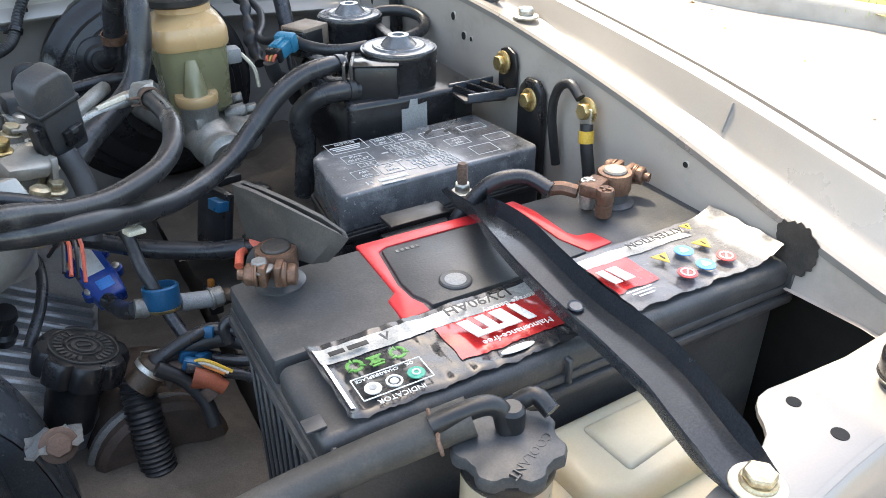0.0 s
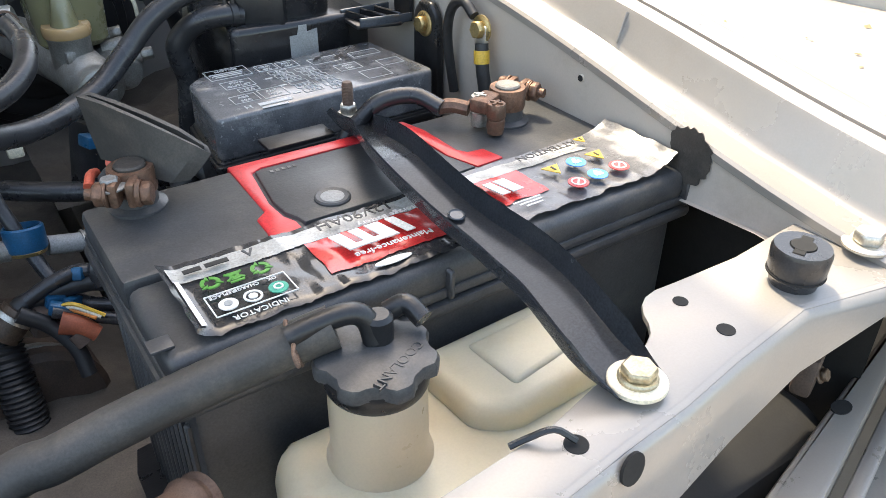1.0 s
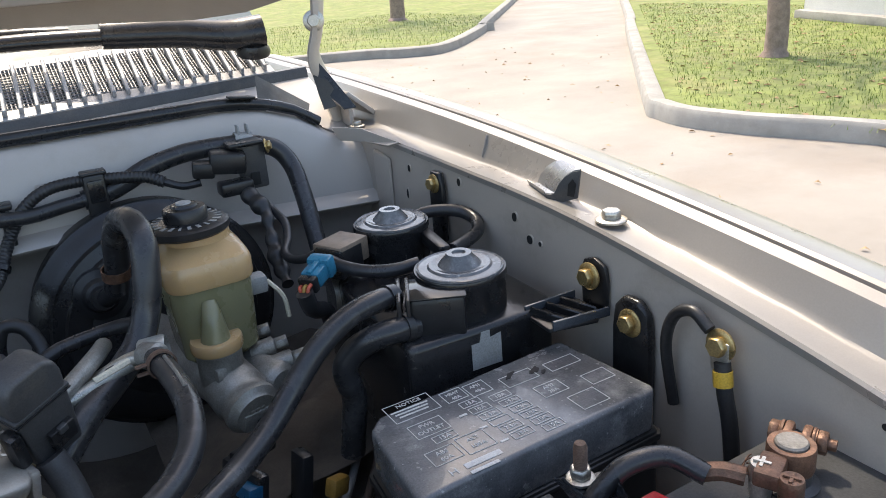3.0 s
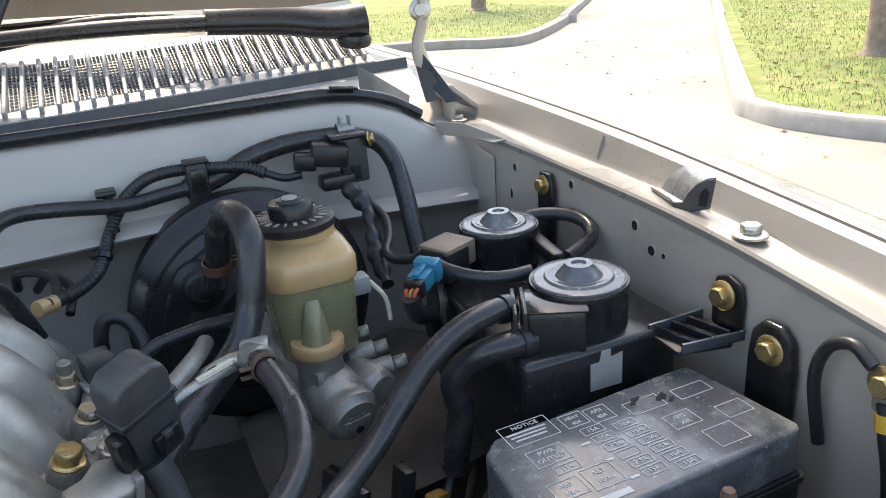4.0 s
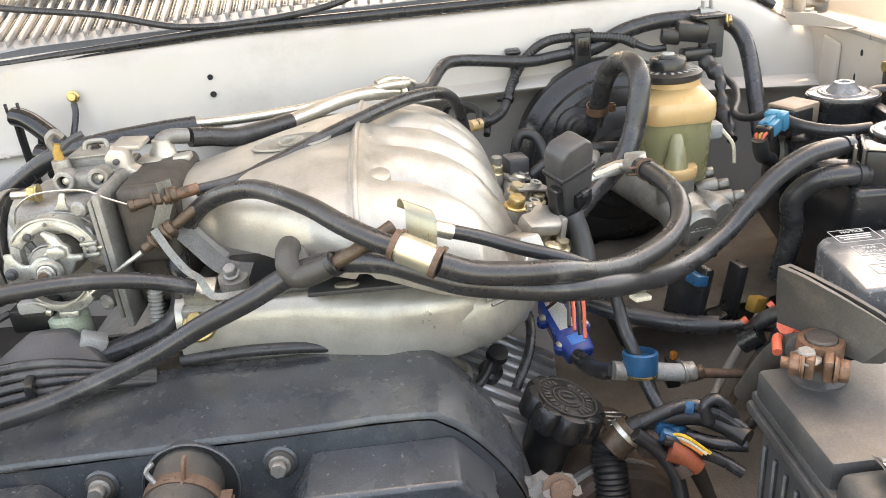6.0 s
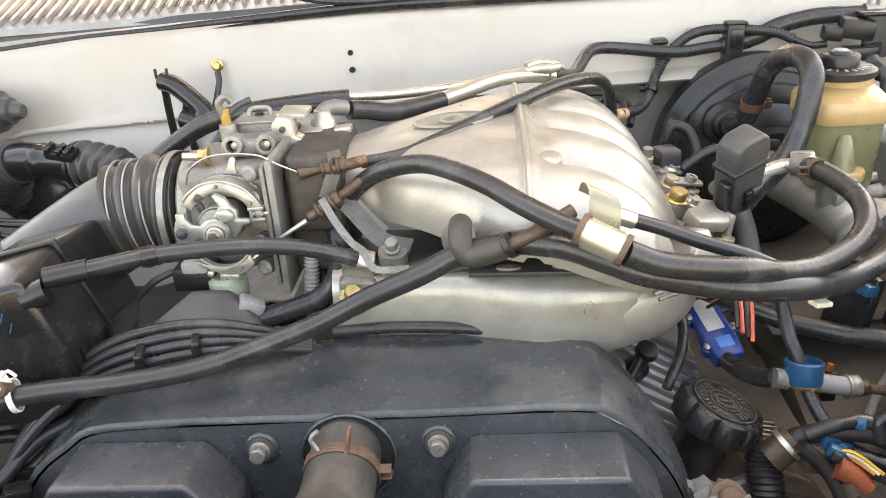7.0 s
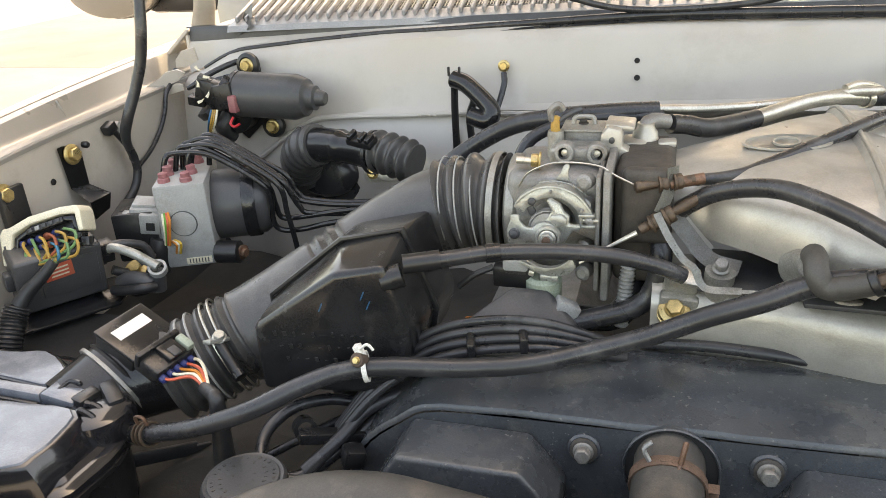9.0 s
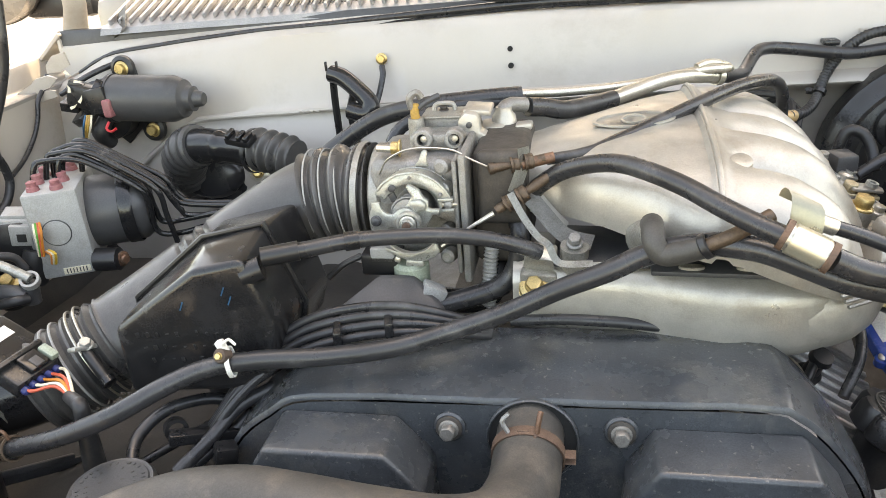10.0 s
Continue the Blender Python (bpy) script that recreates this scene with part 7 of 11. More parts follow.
part("web", bx((-0.233, 0.708, 1.052), (0.030, 0.012, 0.012), 0.003), ALU_DARK, tb)
part("idle_screw", hexbolt((-0.264, 0.692, 1.050), (-1, -0.1, 0.05), 0.0062, 1.2, 1.0), GOLD, tb)
part("idle_screw_tip", tube([(-0.272, 0.690, 1.050), (-0.284, 0.689, 1.051)], 0.0032, 10, 2), STEEL, tb)
part("collar", lathe([(0.0072, -0.020), (0.0072, 0.004), (0.0066, 0.0065), (0.004, 0.0065)], pose(-0.257, 0.728, 1.059), 20), ALU_MID, tb)
part("vent_tube", tube([(-0.257, 0.728, 1.063), (-0.2575, 0.728, 1.071), (-0.256, 0.729, 1.078)], lambda q, L: 0.0042 - 0.0006 * q, 10, 4), OCHRE, tb, "ochre-stained vent stub")
part("vent_end", tube([(-0.260, 0.728, 1.074), (-0.261, 0.727, 1.083), (-0.255, 0.728, 1.088), (-0.251, 0.730, 1.083)], 0.0032, 8, 4), ALU_DARK, tb)
part("vent_end", tube([(-0.254, 0.729, 1.074), (-0.247, 0.731, 1.079), (-0.236, 0.735, 1.083)], 0.0030, 8, 3), DGREY, tb)
for z in (0.962, 0.985, 1.022, 1.042):
    part("flange_stud", lathe([(0.0062, 0), (0.0065, 0.002), (0.0065, 0.010), (0.004, 0.012)], facing((-0.222, 0.672, z), (-0.3, -1, 0.1)), 14), ALU_DARK, tb)


def sector(m, r0, r1, a0, a1, z0, z1, material, name, label="", bev=0.0008):
    """A flat arc, from r0 to r1 and from a0 to a1 degrees."""
    n = 18
    out = [(r1 * math.cos(radians(a0 + (a1 - a0) * k / n)), r1 * math.sin(radians(a0 + (a1 - a0) * k / n))) for k in range(n + 1)]
    inn = [(r0 * math.cos(radians(a1 - (a1 - a0) * k / n)), r0 * math.sin(radians(a1 - (a1 - a0) * k / n))) for k in range(n + 1)]
    return part(name, prism(out + inn, z0, z1, bev, m), material, tb, label)


mQ = facing((-0.245, 0.655, 1.005), (0, -1, 0.10))
mC = mQ @ pose(-0.005, 0.0, 0)
mH = mQ @ pose(-0.005, -0.003, 0)
sector(mC, 0.018, 0.0375, -22, 106, -0.030, -0.027, ZINC, "cable_disc")
sector(mC, 0.018, 0.0335, -22, 106, -0.027, -0.020, ALU_DARK, "cable_groove")
sector(mC, 0.018, 0.0360, -22, 112, -0.020, -0.0165, ZINC, "cable_disc")
sector(mC, 0.0255, 0.0355, 20, 152, -0.005, 0.0, ZINC, "quadrant", "bright zinc cable quadrant", 0.0012)
sector(mC, 0.0338, 0.0358, 20, 146, -0.014, 0.0012, ZINC, "quadrant_lip", "", 0.0004)
part("quadrant_tail", prism([(-0.0225, 0.0175), (-0.0170, 0.0200), (-0.0195, 0.0285), (-0.0235, 0.0265), (-0.0275, 0.0195), (-0.0260, 0.0155)], -0.005, 0.0, 0.0012, mQ), ZINC, tb)
part("tail_tab", bx((-0.0215, 0.0135, -0.004), (0.006, 0.008, 0.003), 0.001, mQ, (0, 0, 25)), DGREY, tb)
for x, y, r in ((-0.0205, 0.0222, 0.0030), (-0.0055, 0.0308, 0.0014), (0.0195, 0.0165, 0.0017)):
    part("rivet", lathe([(r, 0), (r, 0.0022), (r * 0.6, 0.003)], mQ @ pose(x, y, 0.0), 14), DGREY if r > 0.002 else ALU_DARK, tb)
part("idle_lever", prism([(-0.006, -0.002), (0.006, -0.003), (0.0045, 0.003), (0.0055, 0.010), (0.003, 0.0115), (0.0005, 0.0100), (-0.002, 0.003)], -0.0015, 0.0015, 0.0008, mQ @ pose(0.0015, 0.0385, -0.018)), ZINC, tb)
part("cable_pocket", bx((0.0236, 0.0125, -0.002), (0.013, 0.0032, 0.010), 0.0008, mQ, (0, 0, 2)), ZINC, tb)
part("cable_pocket", bx((0.0240, 0.0035, -0.002), (0.013, 0.0030, 0.010), 0.0008, mQ, (0, 0, 4)), ZINC, tb)
part("pocket_wall", bx((0.0190, 0.0080, -0.003), (0.003, 0.011, 0.008), 0.0006, mQ), ZINC, tb)
part("pocket_eye", lathe([(0.001, -0.001), (0.0034, 0), (0.0034, 0.006), (0.001, 0.007)], mQ @ pose(0.0255, 0.0082, -0.004), 14), ALU_DARK, tb)
part("cable_nipple", lathe([(0.0024, -0.006), (0.0024, 0.006)], mQ @ pose(0.0265, 0.0080, -0.002, 0, 90, 0), 12), STEEL, tb)
part("spring_drum", lathe([(0.0165, -0.030), (0.0165, -0.010), (0.0150, -0.004), (0.0135, 0.002), (0.0135, 0.007), (0.010, 0.008)], mQ @ pose(-0.007, 0.001, 0), 30), ALU_DARK, tb)
part("return_spring", tube([mQ @ Vector((-0.007 + 0.0148 * math.cos(a), 0.001 + 0.0148 * math.sin(a), -0.004 + a * 0.00055)) for a in [k * 0.45 for k in range(44)]], 0.0011, 6, 1), ALU_DARK, tb)
part("hub_arm", prism([(-0.0120, -0.006), (0.0060, -0.011), (0.0105, -0.004), (0.0135, 0.0015), (0.0195, 0.0018), (0.0200, 0.0065), (0.0105, 0.0068), (0.0110, 0.0135), (0.0065, 0.0165), (0.0030, 0.0230), (-0.0050, 0.0275), (-0.0080, 0.0250), (-0.0030, 0.0170), (-0.0070, 0.0110), (-0.0130, 0.0060)], 0.003, 0.0085, 0.0016, mQ), ZINC, tb)
part("arm_rib", prism([(0.0000, 0.0050), (0.0095, 0.0070), (0.0098, 0.0125), (0.0050, 0.0160), (-0.0035, 0.0150), (-0.0045, 0.0100)], 0.0085, 0.0135, 0.0018, mQ), ZINC, tb)
part("stop_lever", prism([(-0.0385, 0.0010), (-0.0370, 0.0060), (-0.0358, 0.0085), (-0.0358, 0.0138), (-0.0285, 0.0140), (-0.0280, 0.0090), (-0.0235, 0.0042), (-0.0175, 0.0036), (-0.0135, 0.0080), (-0.0080, 0.0095), (0.0000, 0.0070), (0.0015, -0.0090), (-0.0060, -0.0130), (-0.0135, -0.0110), (-0.0180, -0.0070), (-0.0225, -0.0075), (-0.0260, -0.0120), (-0.0330, -0.0135), (-0.0380, -0.0090)], 0.0095, 0.0135, 0.0013, mQ), ZINC, tb)
part("stop_pin", lathe([(0.0046, 0), (0.0046, 0.001), (0.0036, 0.0015), (0.0034, 0.004), (0.0018, 0.005)], mQ @ pose(-0.0322, -0.0015, 0.0135), 18), DGREY, tb)
part("hub", lathe([(0.0105, 0.012), (0.0103, 0.0160), (0.0092, 0.0178), (0.0078, 0.0180), (0.0070, 0.0165)], mH, 30), ZINC, tb)
part("washer", lathe([(0.0070, 0.0165), (0.0070, 0.0185), (0.0055, 0.0190), (0.004, 0.019)], mH, 24), STEEL, tb)
part("shaft_nut", hexbolt(mH @ Vector((0, 0, 0.0175)), (0, -1, 0.10), 0.0056, 1.15, 0.7), ZINC, tb)
part("shaft_end", lathe([(0.0034, 0), (0.0034, 0.004), (0.0016, 0.0046)], mH @ pose(0, 0, 0.0215), 12), RUST, tb)
lows = [(-0.0320, -0.0290), (-0.0220, -0.0325), (-0.0130, -0.0345), (-0.0040, -0.0345), (0.0050, -0.0315), (0.0110, -0.0250), (0.0135, -0.0255), (0.0162, -0.0330), (0.0110, -0.0380), (0.0040, -0.0410), (-0.0040, -0.0420), (-0.0130, -0.0405), (-0.0210, -0.0370), (-0.0290, -0.0330)]
part("lower_quadrant", prism(lows, -0.004, 0.0, 0.0008, mQ), ZINC, tb)
sector(mQ @ pose(-0.0075, -0.010, 0), 0.0236, 0.0250, 222, 332, -0.004, 0.003, ALU, "quadrant_lip", "", 0.0003)
part("quadrant_tooth", bx((-0.006, -0.0435, -0.002), (0.016, 0.0065, 0.004), 0.002, mQ), ZINC, tb)
part("quadrant_tooth", bx((-0.0205, -0.0400, -0.001), (0.005, 0.005, 0.005), 0.0012, mQ, (0, 0, -18)), STEEL, tb)
part("dashpot", lathe([(0.014, 0), (0.0155, 0.004), (0.0155, 0.024), (0.012, 0.027), (0.0, 0.027)], pose(-0.257, 0.662, 0.932), 26), GASKET, tb, "green-grey round dashpot")
part("sensor_plug", bx((-0.283, 0.668, 0.957), (0.034, 0.026, 0.020), 0.003), BLACK, tb)
part("sensor_cap", bx((-0.280, 0.660, 0.966), (0.022, 0.010, 0.014), 0.002), GREY, tb)
part("sensor_lead", tube([(-0.300, 0.660, 0.964), (-0.315, 0.655, 0.958), (-0.33, 0.655, 0.945)], 0.003, 8, 4), COIL, tb)
part("idle_wire", tube([(-0.279, 0.672, 1.034), (-0.268, 0.662, 1.050), (-0.245, 0.652, 1.062), (-0.215, 0.655, 1.060), (-0.200, 0.657, 1.0515), (-0.183, 0.658, 1.043)], 0.0008, 6, 6), STEEL, tb)
# cable bracket with adjusters
cb = thing("cable_bracket", (-0.15, 0.66, 0.98), "bent grey zinc cable bracket with rusty adjuster nuts", "bracket")
def strap(pts, w, t, material, parent, name="strap", up=(0, -0.6, 0.8)):
    q = spline(pts, 5)
    def at(i, j):
        d = (q[min(i + 1, len(q) - 1)] - q[max(i - 1, 0)]).normalized()
        side = d.cross(Vector(up)).normalized()
        return q[i] + side * (j - 0.5) * w
    bm = grid_mesh(at, len(q), 2)
    bmesh.ops.solidify(bm, geom=bm.faces[:], thickness=t)
    return part(name, bm, material, parent)
strap([(-0.158, 0.664, 1.058), (-0.158, 0.663, 1.046), (-0.162, 0.657, 1.034), (-0.166, 0.653, 1.024)], 0.012, 0.0022, ZINC, cb, "cable_plate", (0.6, -0.6, 0.2))
strap([(-0.168, 0.648, 1.026), (-0.158, 0.640, 1.010), (-0.147, 0.634, 0.996), (-0.138, 0.630, 0.990), (-0.133, 0.627, 0.980), (-0.126, 0.625, 0.976), (-0.104, 0.622, 0.978)], 0.0058, 0.0022, ZINC, cb)
strap([(-0.104, 0.6215, 0.978), (-0.088, 0.6205, 0.979), (-0.076, 0.620, 0.980), (-0.074, 0.620, 0.976)], 0.003, 0.0016, ZINC, cb, "wire_hook")
strap([(-0.160, 0.668, 1.022), (-0.146, 0.664, 1.006), (-0.132, 0.660, 0.990), (-0.122, 0.657, 0.984), (-0.104, 0.652, 0.982)], 0.014, 0.003, ALU_DARK, cb, "wide_strap")
strap([(-0.152, 0.676, 1.016), (-0.140, 0.672, 1.002), (-0.126, 0.668, 0.988)], 0.010, 0.004, ALU, cb, "back_web")
for p, d, r in (((-0.1685, 0.661, 1.0445), (1, 0.3, 0.1), 0.0066), ((-0.1575, 0.664, 1.0457), (1, 0.3, 0.1), 0.0066), ((-0.172, 0.652, 1.0145), (1, 0.2, 0.6), 0.0072), ((-0.162, 0.654, 1.0205), (1, 0.2, 0.6), 0.0072)):
    part("adjuster_nut", hexbolt(p, d, r, 1.04, 0.8), ADJUSTER, cb)
part("threaded_end", tube([(-0.180, 0.651, 1.010), (-0.165, 0.655, 1.0185), (-0.138, 0.663, 1.034)], lambda q, L: 0.0040 + 0.0004 * math.sin(L * 2 * math.pi / 0.003), 10, 10), ADJUSTER, cb)
part("threaded_end", tube([(-0.183, 0.658, 1.043), (-0.142, 0.669, 1.047)], lambda q, L: 0.0036 + 0.0004 * math.sin(L * 2 * math.pi / 0.003), 10, 12), ADJUSTER, cb)
part("cable_end", lathe([(0.0048, -0.002), (0.0048, 0.002), (0.002, 0.003)], facing((-0.183, 0.658, 1.043), (-1, -0.3, -0.1)), 12), ADJUSTER, cb)
part("inner_wire", tube([(-0.182, 0.650, 1.008), (-0.205, 0.645, 0.995), (-0.225, 0.642, 0.982)], lambda q, L: 0.0013 + 0.002 * max(0.0, 0.5 - q), 8, 6), STEEL, cb)
part("bracket_bolt", hexbolt((-0.118, 0.646, 0.984), (0, -0.5, 1), 0.0055, 1.2, 1.1), ALU_DARK, cb)
part("bolt_post", tube([(-0.120, 0.655, 0.93), (-0.119, 0.652, 0.96), (-0.118, 0.648, 0.981)], 0.0115, 16, 4), ALU_MID, cb)
# idle pipe stack in front of the runners
st = thing("coolant_union", (-0.145, 0.67, 0.90), "zinc coolant union with yellow-zinc banjo bolt", "pipe fitting")
part("block", bx((-0.146, 0.652, 0.966), (0.026, 0.018, 0.026), 0.003, rot=(28, 8, 0)), STEEL, st)
part("skirt", bx((-0.148, 0.648, 0.940), (0.030, 0.012, 0.042), 0.003, rot=(14, 4, 0)), ALU_MID, st)
part("pipe", tube([(-0.145, 0.672, 0.90), (-0.146, 0.666, 0.93), (-0.147, 0.658, 0.955)], 0.0095, 14, 4), STEEL, st)
mU = facing((-0.150, 0.638, 0.948), (0.0, -0.62, 0.78))
part("banjo", lathe([(0.0120, -0.010), (0.0132, -0.007), (0.0132, -0.003), (0.0115, -0.002), (0.0128, 0.0), (0.0118, 0.0025), (0.009, 0.004)], mU, 26), GOLD, st)
part("banjo_bolt", hexbolt(mU @ Vector((0, 0, 0.003)), (0.0, -0.62, 0.78), 0.0070, 1.1, 0.7), GOLD, st)
# coolant elbow and solenoid below the throttle
hose_thing("coolant_elbow", [(-0.170, 0.69, 1.0), (-0.163, 0.667, 0.988), (-0.164, 0.662, 0.965), (-0.170, 0.660, 0.948), (-0.183, 0.656, 0.937), (-0.205, 0.650, 0.931), (-0.238, 0.640, 0.923), (-0.265, 0.633, 0.900)], 0.0088, "black moulded coolant hose below the throttle", RUBBER)
hose_thing("coolant_elbow", [(-0.190, 0.745, 0.985), (-0.188, 0.731, 0.968), (-0.1845, 0.702, 0.949), (-0.188, 0.682, 0.926), (-0.205, 0.680, 0.912), (-0.242, 0.690, 0.906), (-0.28, 0.70, 0.90)], 0.0115, "black curved hose under the throttle", RUBBER)
tube_sp = tube([(-0.187, 0.672, 0.975), (-0.190, 0.668, 0.945), (-0.192, 0.664, 0.915)], lambda q, L: 0.0058 + 0.0010 * math.sin(L * 2 * math.pi / 0.0034), 10, 60)
solo("braided_line", tube_sp, GREY, "grey braided line below the throttle", "hose")
sol = thing("knock_module", (-0.29, 0.655, 0.89), "dark grey plastic coil housing with connector", "ignition coil")
part("body", prism([(-0.045, -0.03), (0.04, -0.03), (0.045, 0.0), (0.02, 0.03), (-0.01, 0.032), (-0.05, 0.0)], 0.0, 0.05, 0.006, pose(-0.272, 0.655, 0.898, 42, 0, 8)), DGREY, sol)
part("connector", bx((-0.236, 0.643, 0.938), (0.020, 0.016, 0.016), 0.002, rot=(0, 30, 20)), GREY, sol)
part("orange_lock", bx((-0.318, 0.645, 0.915), (0.012, 0.010, 0.010), 0.002), ORANGE, sol)
# spark plug leads along the cover's rear edge
lead_pts = [(-0.41, 0.53, 0.855), (-0.375, 0.555, 0.895), (-0.335, 0.572, 0.920), (-0.29, 0.582, 0.930), (-0.25, 0.588, 0.933), (-0.215, 0.596, 0.928), (-0.185, 0.615, 0.915)]
for k in range(4):
    solo("spark_plug_lead", tube([(x, y + 0.007 * k * min(1.0, 1.4 - 0.2 * i), z + 0.0045 * k * (0.4 + 0.9 * math.sin(math.pi * i / 6))) for i, (x, y, z) in enumerate(lead_pts)], 0.0038, 10, 6), RUBBER, "thin black spark plug lead beside its neighbours", "ignition lead", "spark plug leads")
for x, y, z in ((-0.302, 0.588, 0.934), (-0.262, 0.596, 0.939)):
    solo("lead_clip", bx((x, y - 0.003, z), (0.007, 0.032, 0.014), 0.002, rot=(0, 0, 15)), BLACK, "black plastic spark lead clip", "clip", "lead clips")
hose_thing("idle_hose", [(-0.17, 0.640, 0.915), (-0.12, 0.634, 0.921), (-0.06, 0.630, 0.920), (-0.03, 0.632, 0.912), (0.0, 0.64, 0.905)], 0.0048, "thin black hose along the cover edge", RUBBER)
hose_thing("spark_lead_loop", [(-0.36, 0.575, 0.885), (-0.385, 0.555, 0.878), (-0.40, 0.53, 0.865), (-0.42, 0.505, 0.85)], 0.0058, "black lead dipping toward the power steering pump", RUBBER)

# ---- brake booster and master cylinder ----
bb = thing("brake_booster", (0.235, 0.96, 0.80), "large black brake booster drum on the firewall", "brake booster")
mB = facing((0.278, 1.07, 0.918), (0.03, -1, 0.0))
part("drum", lathe([(0.112, 0.0), (0.118, 0.015), (0.118, 0.040), (0.122, 0.043), (0.122, 0.050), (0.117, 0.053), (0.113, 0.062), (0.106, 0.066), (0.104, 0.072), (0.094, 0.076), (0.092, 0.082), (0.080, 0.086), (0.072, 0.086), (0.066, 0.092), (0.048, 0.096), (0.045, 0.112), (0.0, 0.114)], mB, 56), BLACK, bb)
part("check_valve", lathe([(0.024, -0.006), (0.024, 0.004), (0.017, 0.006), (0.014, 0.012), (0.011, 0.013), (0.010, 0.024), (0.0, 0.024)], facing((0.226, 0.978, 0.972), (0, -1, 0.1)), 28), BLACK, bb)
part("valve_stub", tube([(0.228, 0.956, 0.974), (0.233, 0.948, 0.980), (0.238, 0.945, 0.988)], 0.0085, 14, 4), BLACK, bb)
mc = thing("brake_master_cylinder", (0.30, 0.83, 0.88), "cast alloy brake master cylinder with fluid reservoir", "master cylinder")
part("cylinder", tube([(0.262, 0.955, 0.925), (0.285, 0.86, 0.925), (0.297, 0.822, 0.921)], 0.0225, 24, 4), ALU_MID, mc)
mE = facing((0.303, 0.791, 0.912), (0.22, -1, -0.30))
part("cylinder_end", lathe([(0.0225, -0.045), (0.0235, -0.030), (0.0240, -0.016), (0.0220, -0.013), (0.0220, -0.006), (0.0235, -0.004), (0.0235, 0.001), (0.0190, 0.005), (0.0180, 0.007), (0.0, 0.007)], mE, 30), ALU_MID, mc)
part("end_flat", bx((0, -0.006, 0.007), (0.024, 0.018, 0.003), 0.001, mE), ALU_MID, mc)
part("end_hole", lathe([(0.0035, 0), (0.0035, 0.001), (0.002, 0.001)], mE @ pose(0.002, -0.008, 0.0086), 12), HOLE, mc)
for k in range(3):
    part("cast_mark", bx((-0.005 + 0.005 * k, 0.004, 0.0074), (0.0032, 0.0045, 0.0008), 0.0002, mE, seg=1), ALU_MID, mc)
part("side_rib", bx((0.282, 0.835, 0.940), (0.010, 0.060, 0.014), 0.003, rot=(0, 0, 12)), ALU_MID, mc)
part("neck", lathe([(0.0195, 0.920), (0.0185, 0.935), (0.0185, 0.953), (0.0205, 0.957)], pose(0.292, 0.826, 0), 26), ALU_MID, mc)
part("neck_ring", lathe([(0.0205, 0.957), (0.0212, 0.959), (0.0212, 0.965), (0.0202, 0.967)], pose(0.292, 0.826, 0), 28), CREAM, mc)
mP2 = facing((0.336, 0.806, 0.916), (0.30, -1, -0.06))
part("proportioning_body", lathe([(0.0160, -0.075), (0.0165, -0.050), (0.0150, -0.048), (0.0150, -0.026), (0.0170, -0.024), (0.0170, -0.008), (0.0150, -0.004), (0.0120, 0.000), (0.0, 0.001)], mP2, 26), ALU_MID, mc)
for k in range(3):
    part("brake_line_nut", hexbolt((0.334 + 0.008 * k, 0.866 - 0.022 * k, 0.940 - 0.006 * k), (1, -0.2, 0.15), 0.0062, 1.15, 1.8), ALU_MID, mc)
    part("nut_union", lathe([(0.0085, -0.020), (0.0085, 0.001)], facing((0.334 + 0.008 * k, 0.866 - 0.022 * k, 0.940 - 0.006 * k), (1, -0.2, 0.15)), 16), ALU_MID, mc)


def rounded(cx, cy, wx, wy, r, n=5):
    out = []
    for sx, sy, a0 in ((1, 1, 0), (-1, 1, 90), (-1, -1, 180), (1, -1, 270)):
        for k in range(n + 1):
            a = math.radians(a0 + 90 * k / n)
            out.append((cx + sx * (wx / 2 - r) + r * math.cos(a), cy + sy * (wy / 2 - r) + r * math.sin(a)))
    return out


def loft(secs, material, name, parent, label="", angle=40):
    """Stacked rounded rectangles: (cx, cy, wx, wy, r, z)."""
    rings = [[(x, y, z) for x, y in rounded(cx, cy, wx, wy, r)] for cx, cy, wx, wy, r, z in secs]
    bm = grid_mesh(lambda i, j: rings[i][j], len(rings), len(rings[0]), True)
    bmesh.ops.contextual_create(bm, geom=[e for e in bm.edges if e.is_boundary and abs(e.verts[0].co.z - secs[0][5]) < 1e-6])
    bmesh.ops.contextual_create(bm, geom=[e for e in bm.edges if e.is_boundary])
    bmesh.ops.recalc_face_normals(bm, faces=bm.faces[:])
    return part(name, bm, material, parent, label, angle)


RX, RY = 0.3000, 0.868
loft([(RX, RY, 0.052, 0.062, 0.014, 0.940), (RX, RY, 0.062, 0.074, 0.016, 0.946), (RX, RY, 0.066, 0.078, 0.017, 0.990), (RX, RY, 0.067, 0.079, 0.017, 1.008)], OLIVE, "fluid_tank", mc, "tank dark with brake fluid")
loft([(RX, RY, 0.070, 0.082, 0.017, 1.008), (RX, RY, 0.072, 0.084, 0.017, 1.011), (RX, RY, 0.072, 0.084, 0.017, 1.024), (RX, RY, 0.069, 0.080, 0.017, 1.029), (RX + 0.002, RY + 0.004, 0.062, 0.066, 0.024, 1.034), (RX + 0.003, RY + 0.006, 0.054, 0.054, 0.026, 1.038), (RX + 0.003, RY + 0.006, 0.052, 0.052, 0.0255, 1.047)], CREAM, "tank_top", mc, "amber upper half of the tank")
part("tank_foot", tube([(0.291, 0.822, 0.962), (0.292, 0.824, 0.985), (0.293, 0.830, 0.997)], lambda s, L: 0.013 - 0.007 * s, 14, 4), OLIVE, mc)
mcp = pose(0.297, 0.874, 1.045)
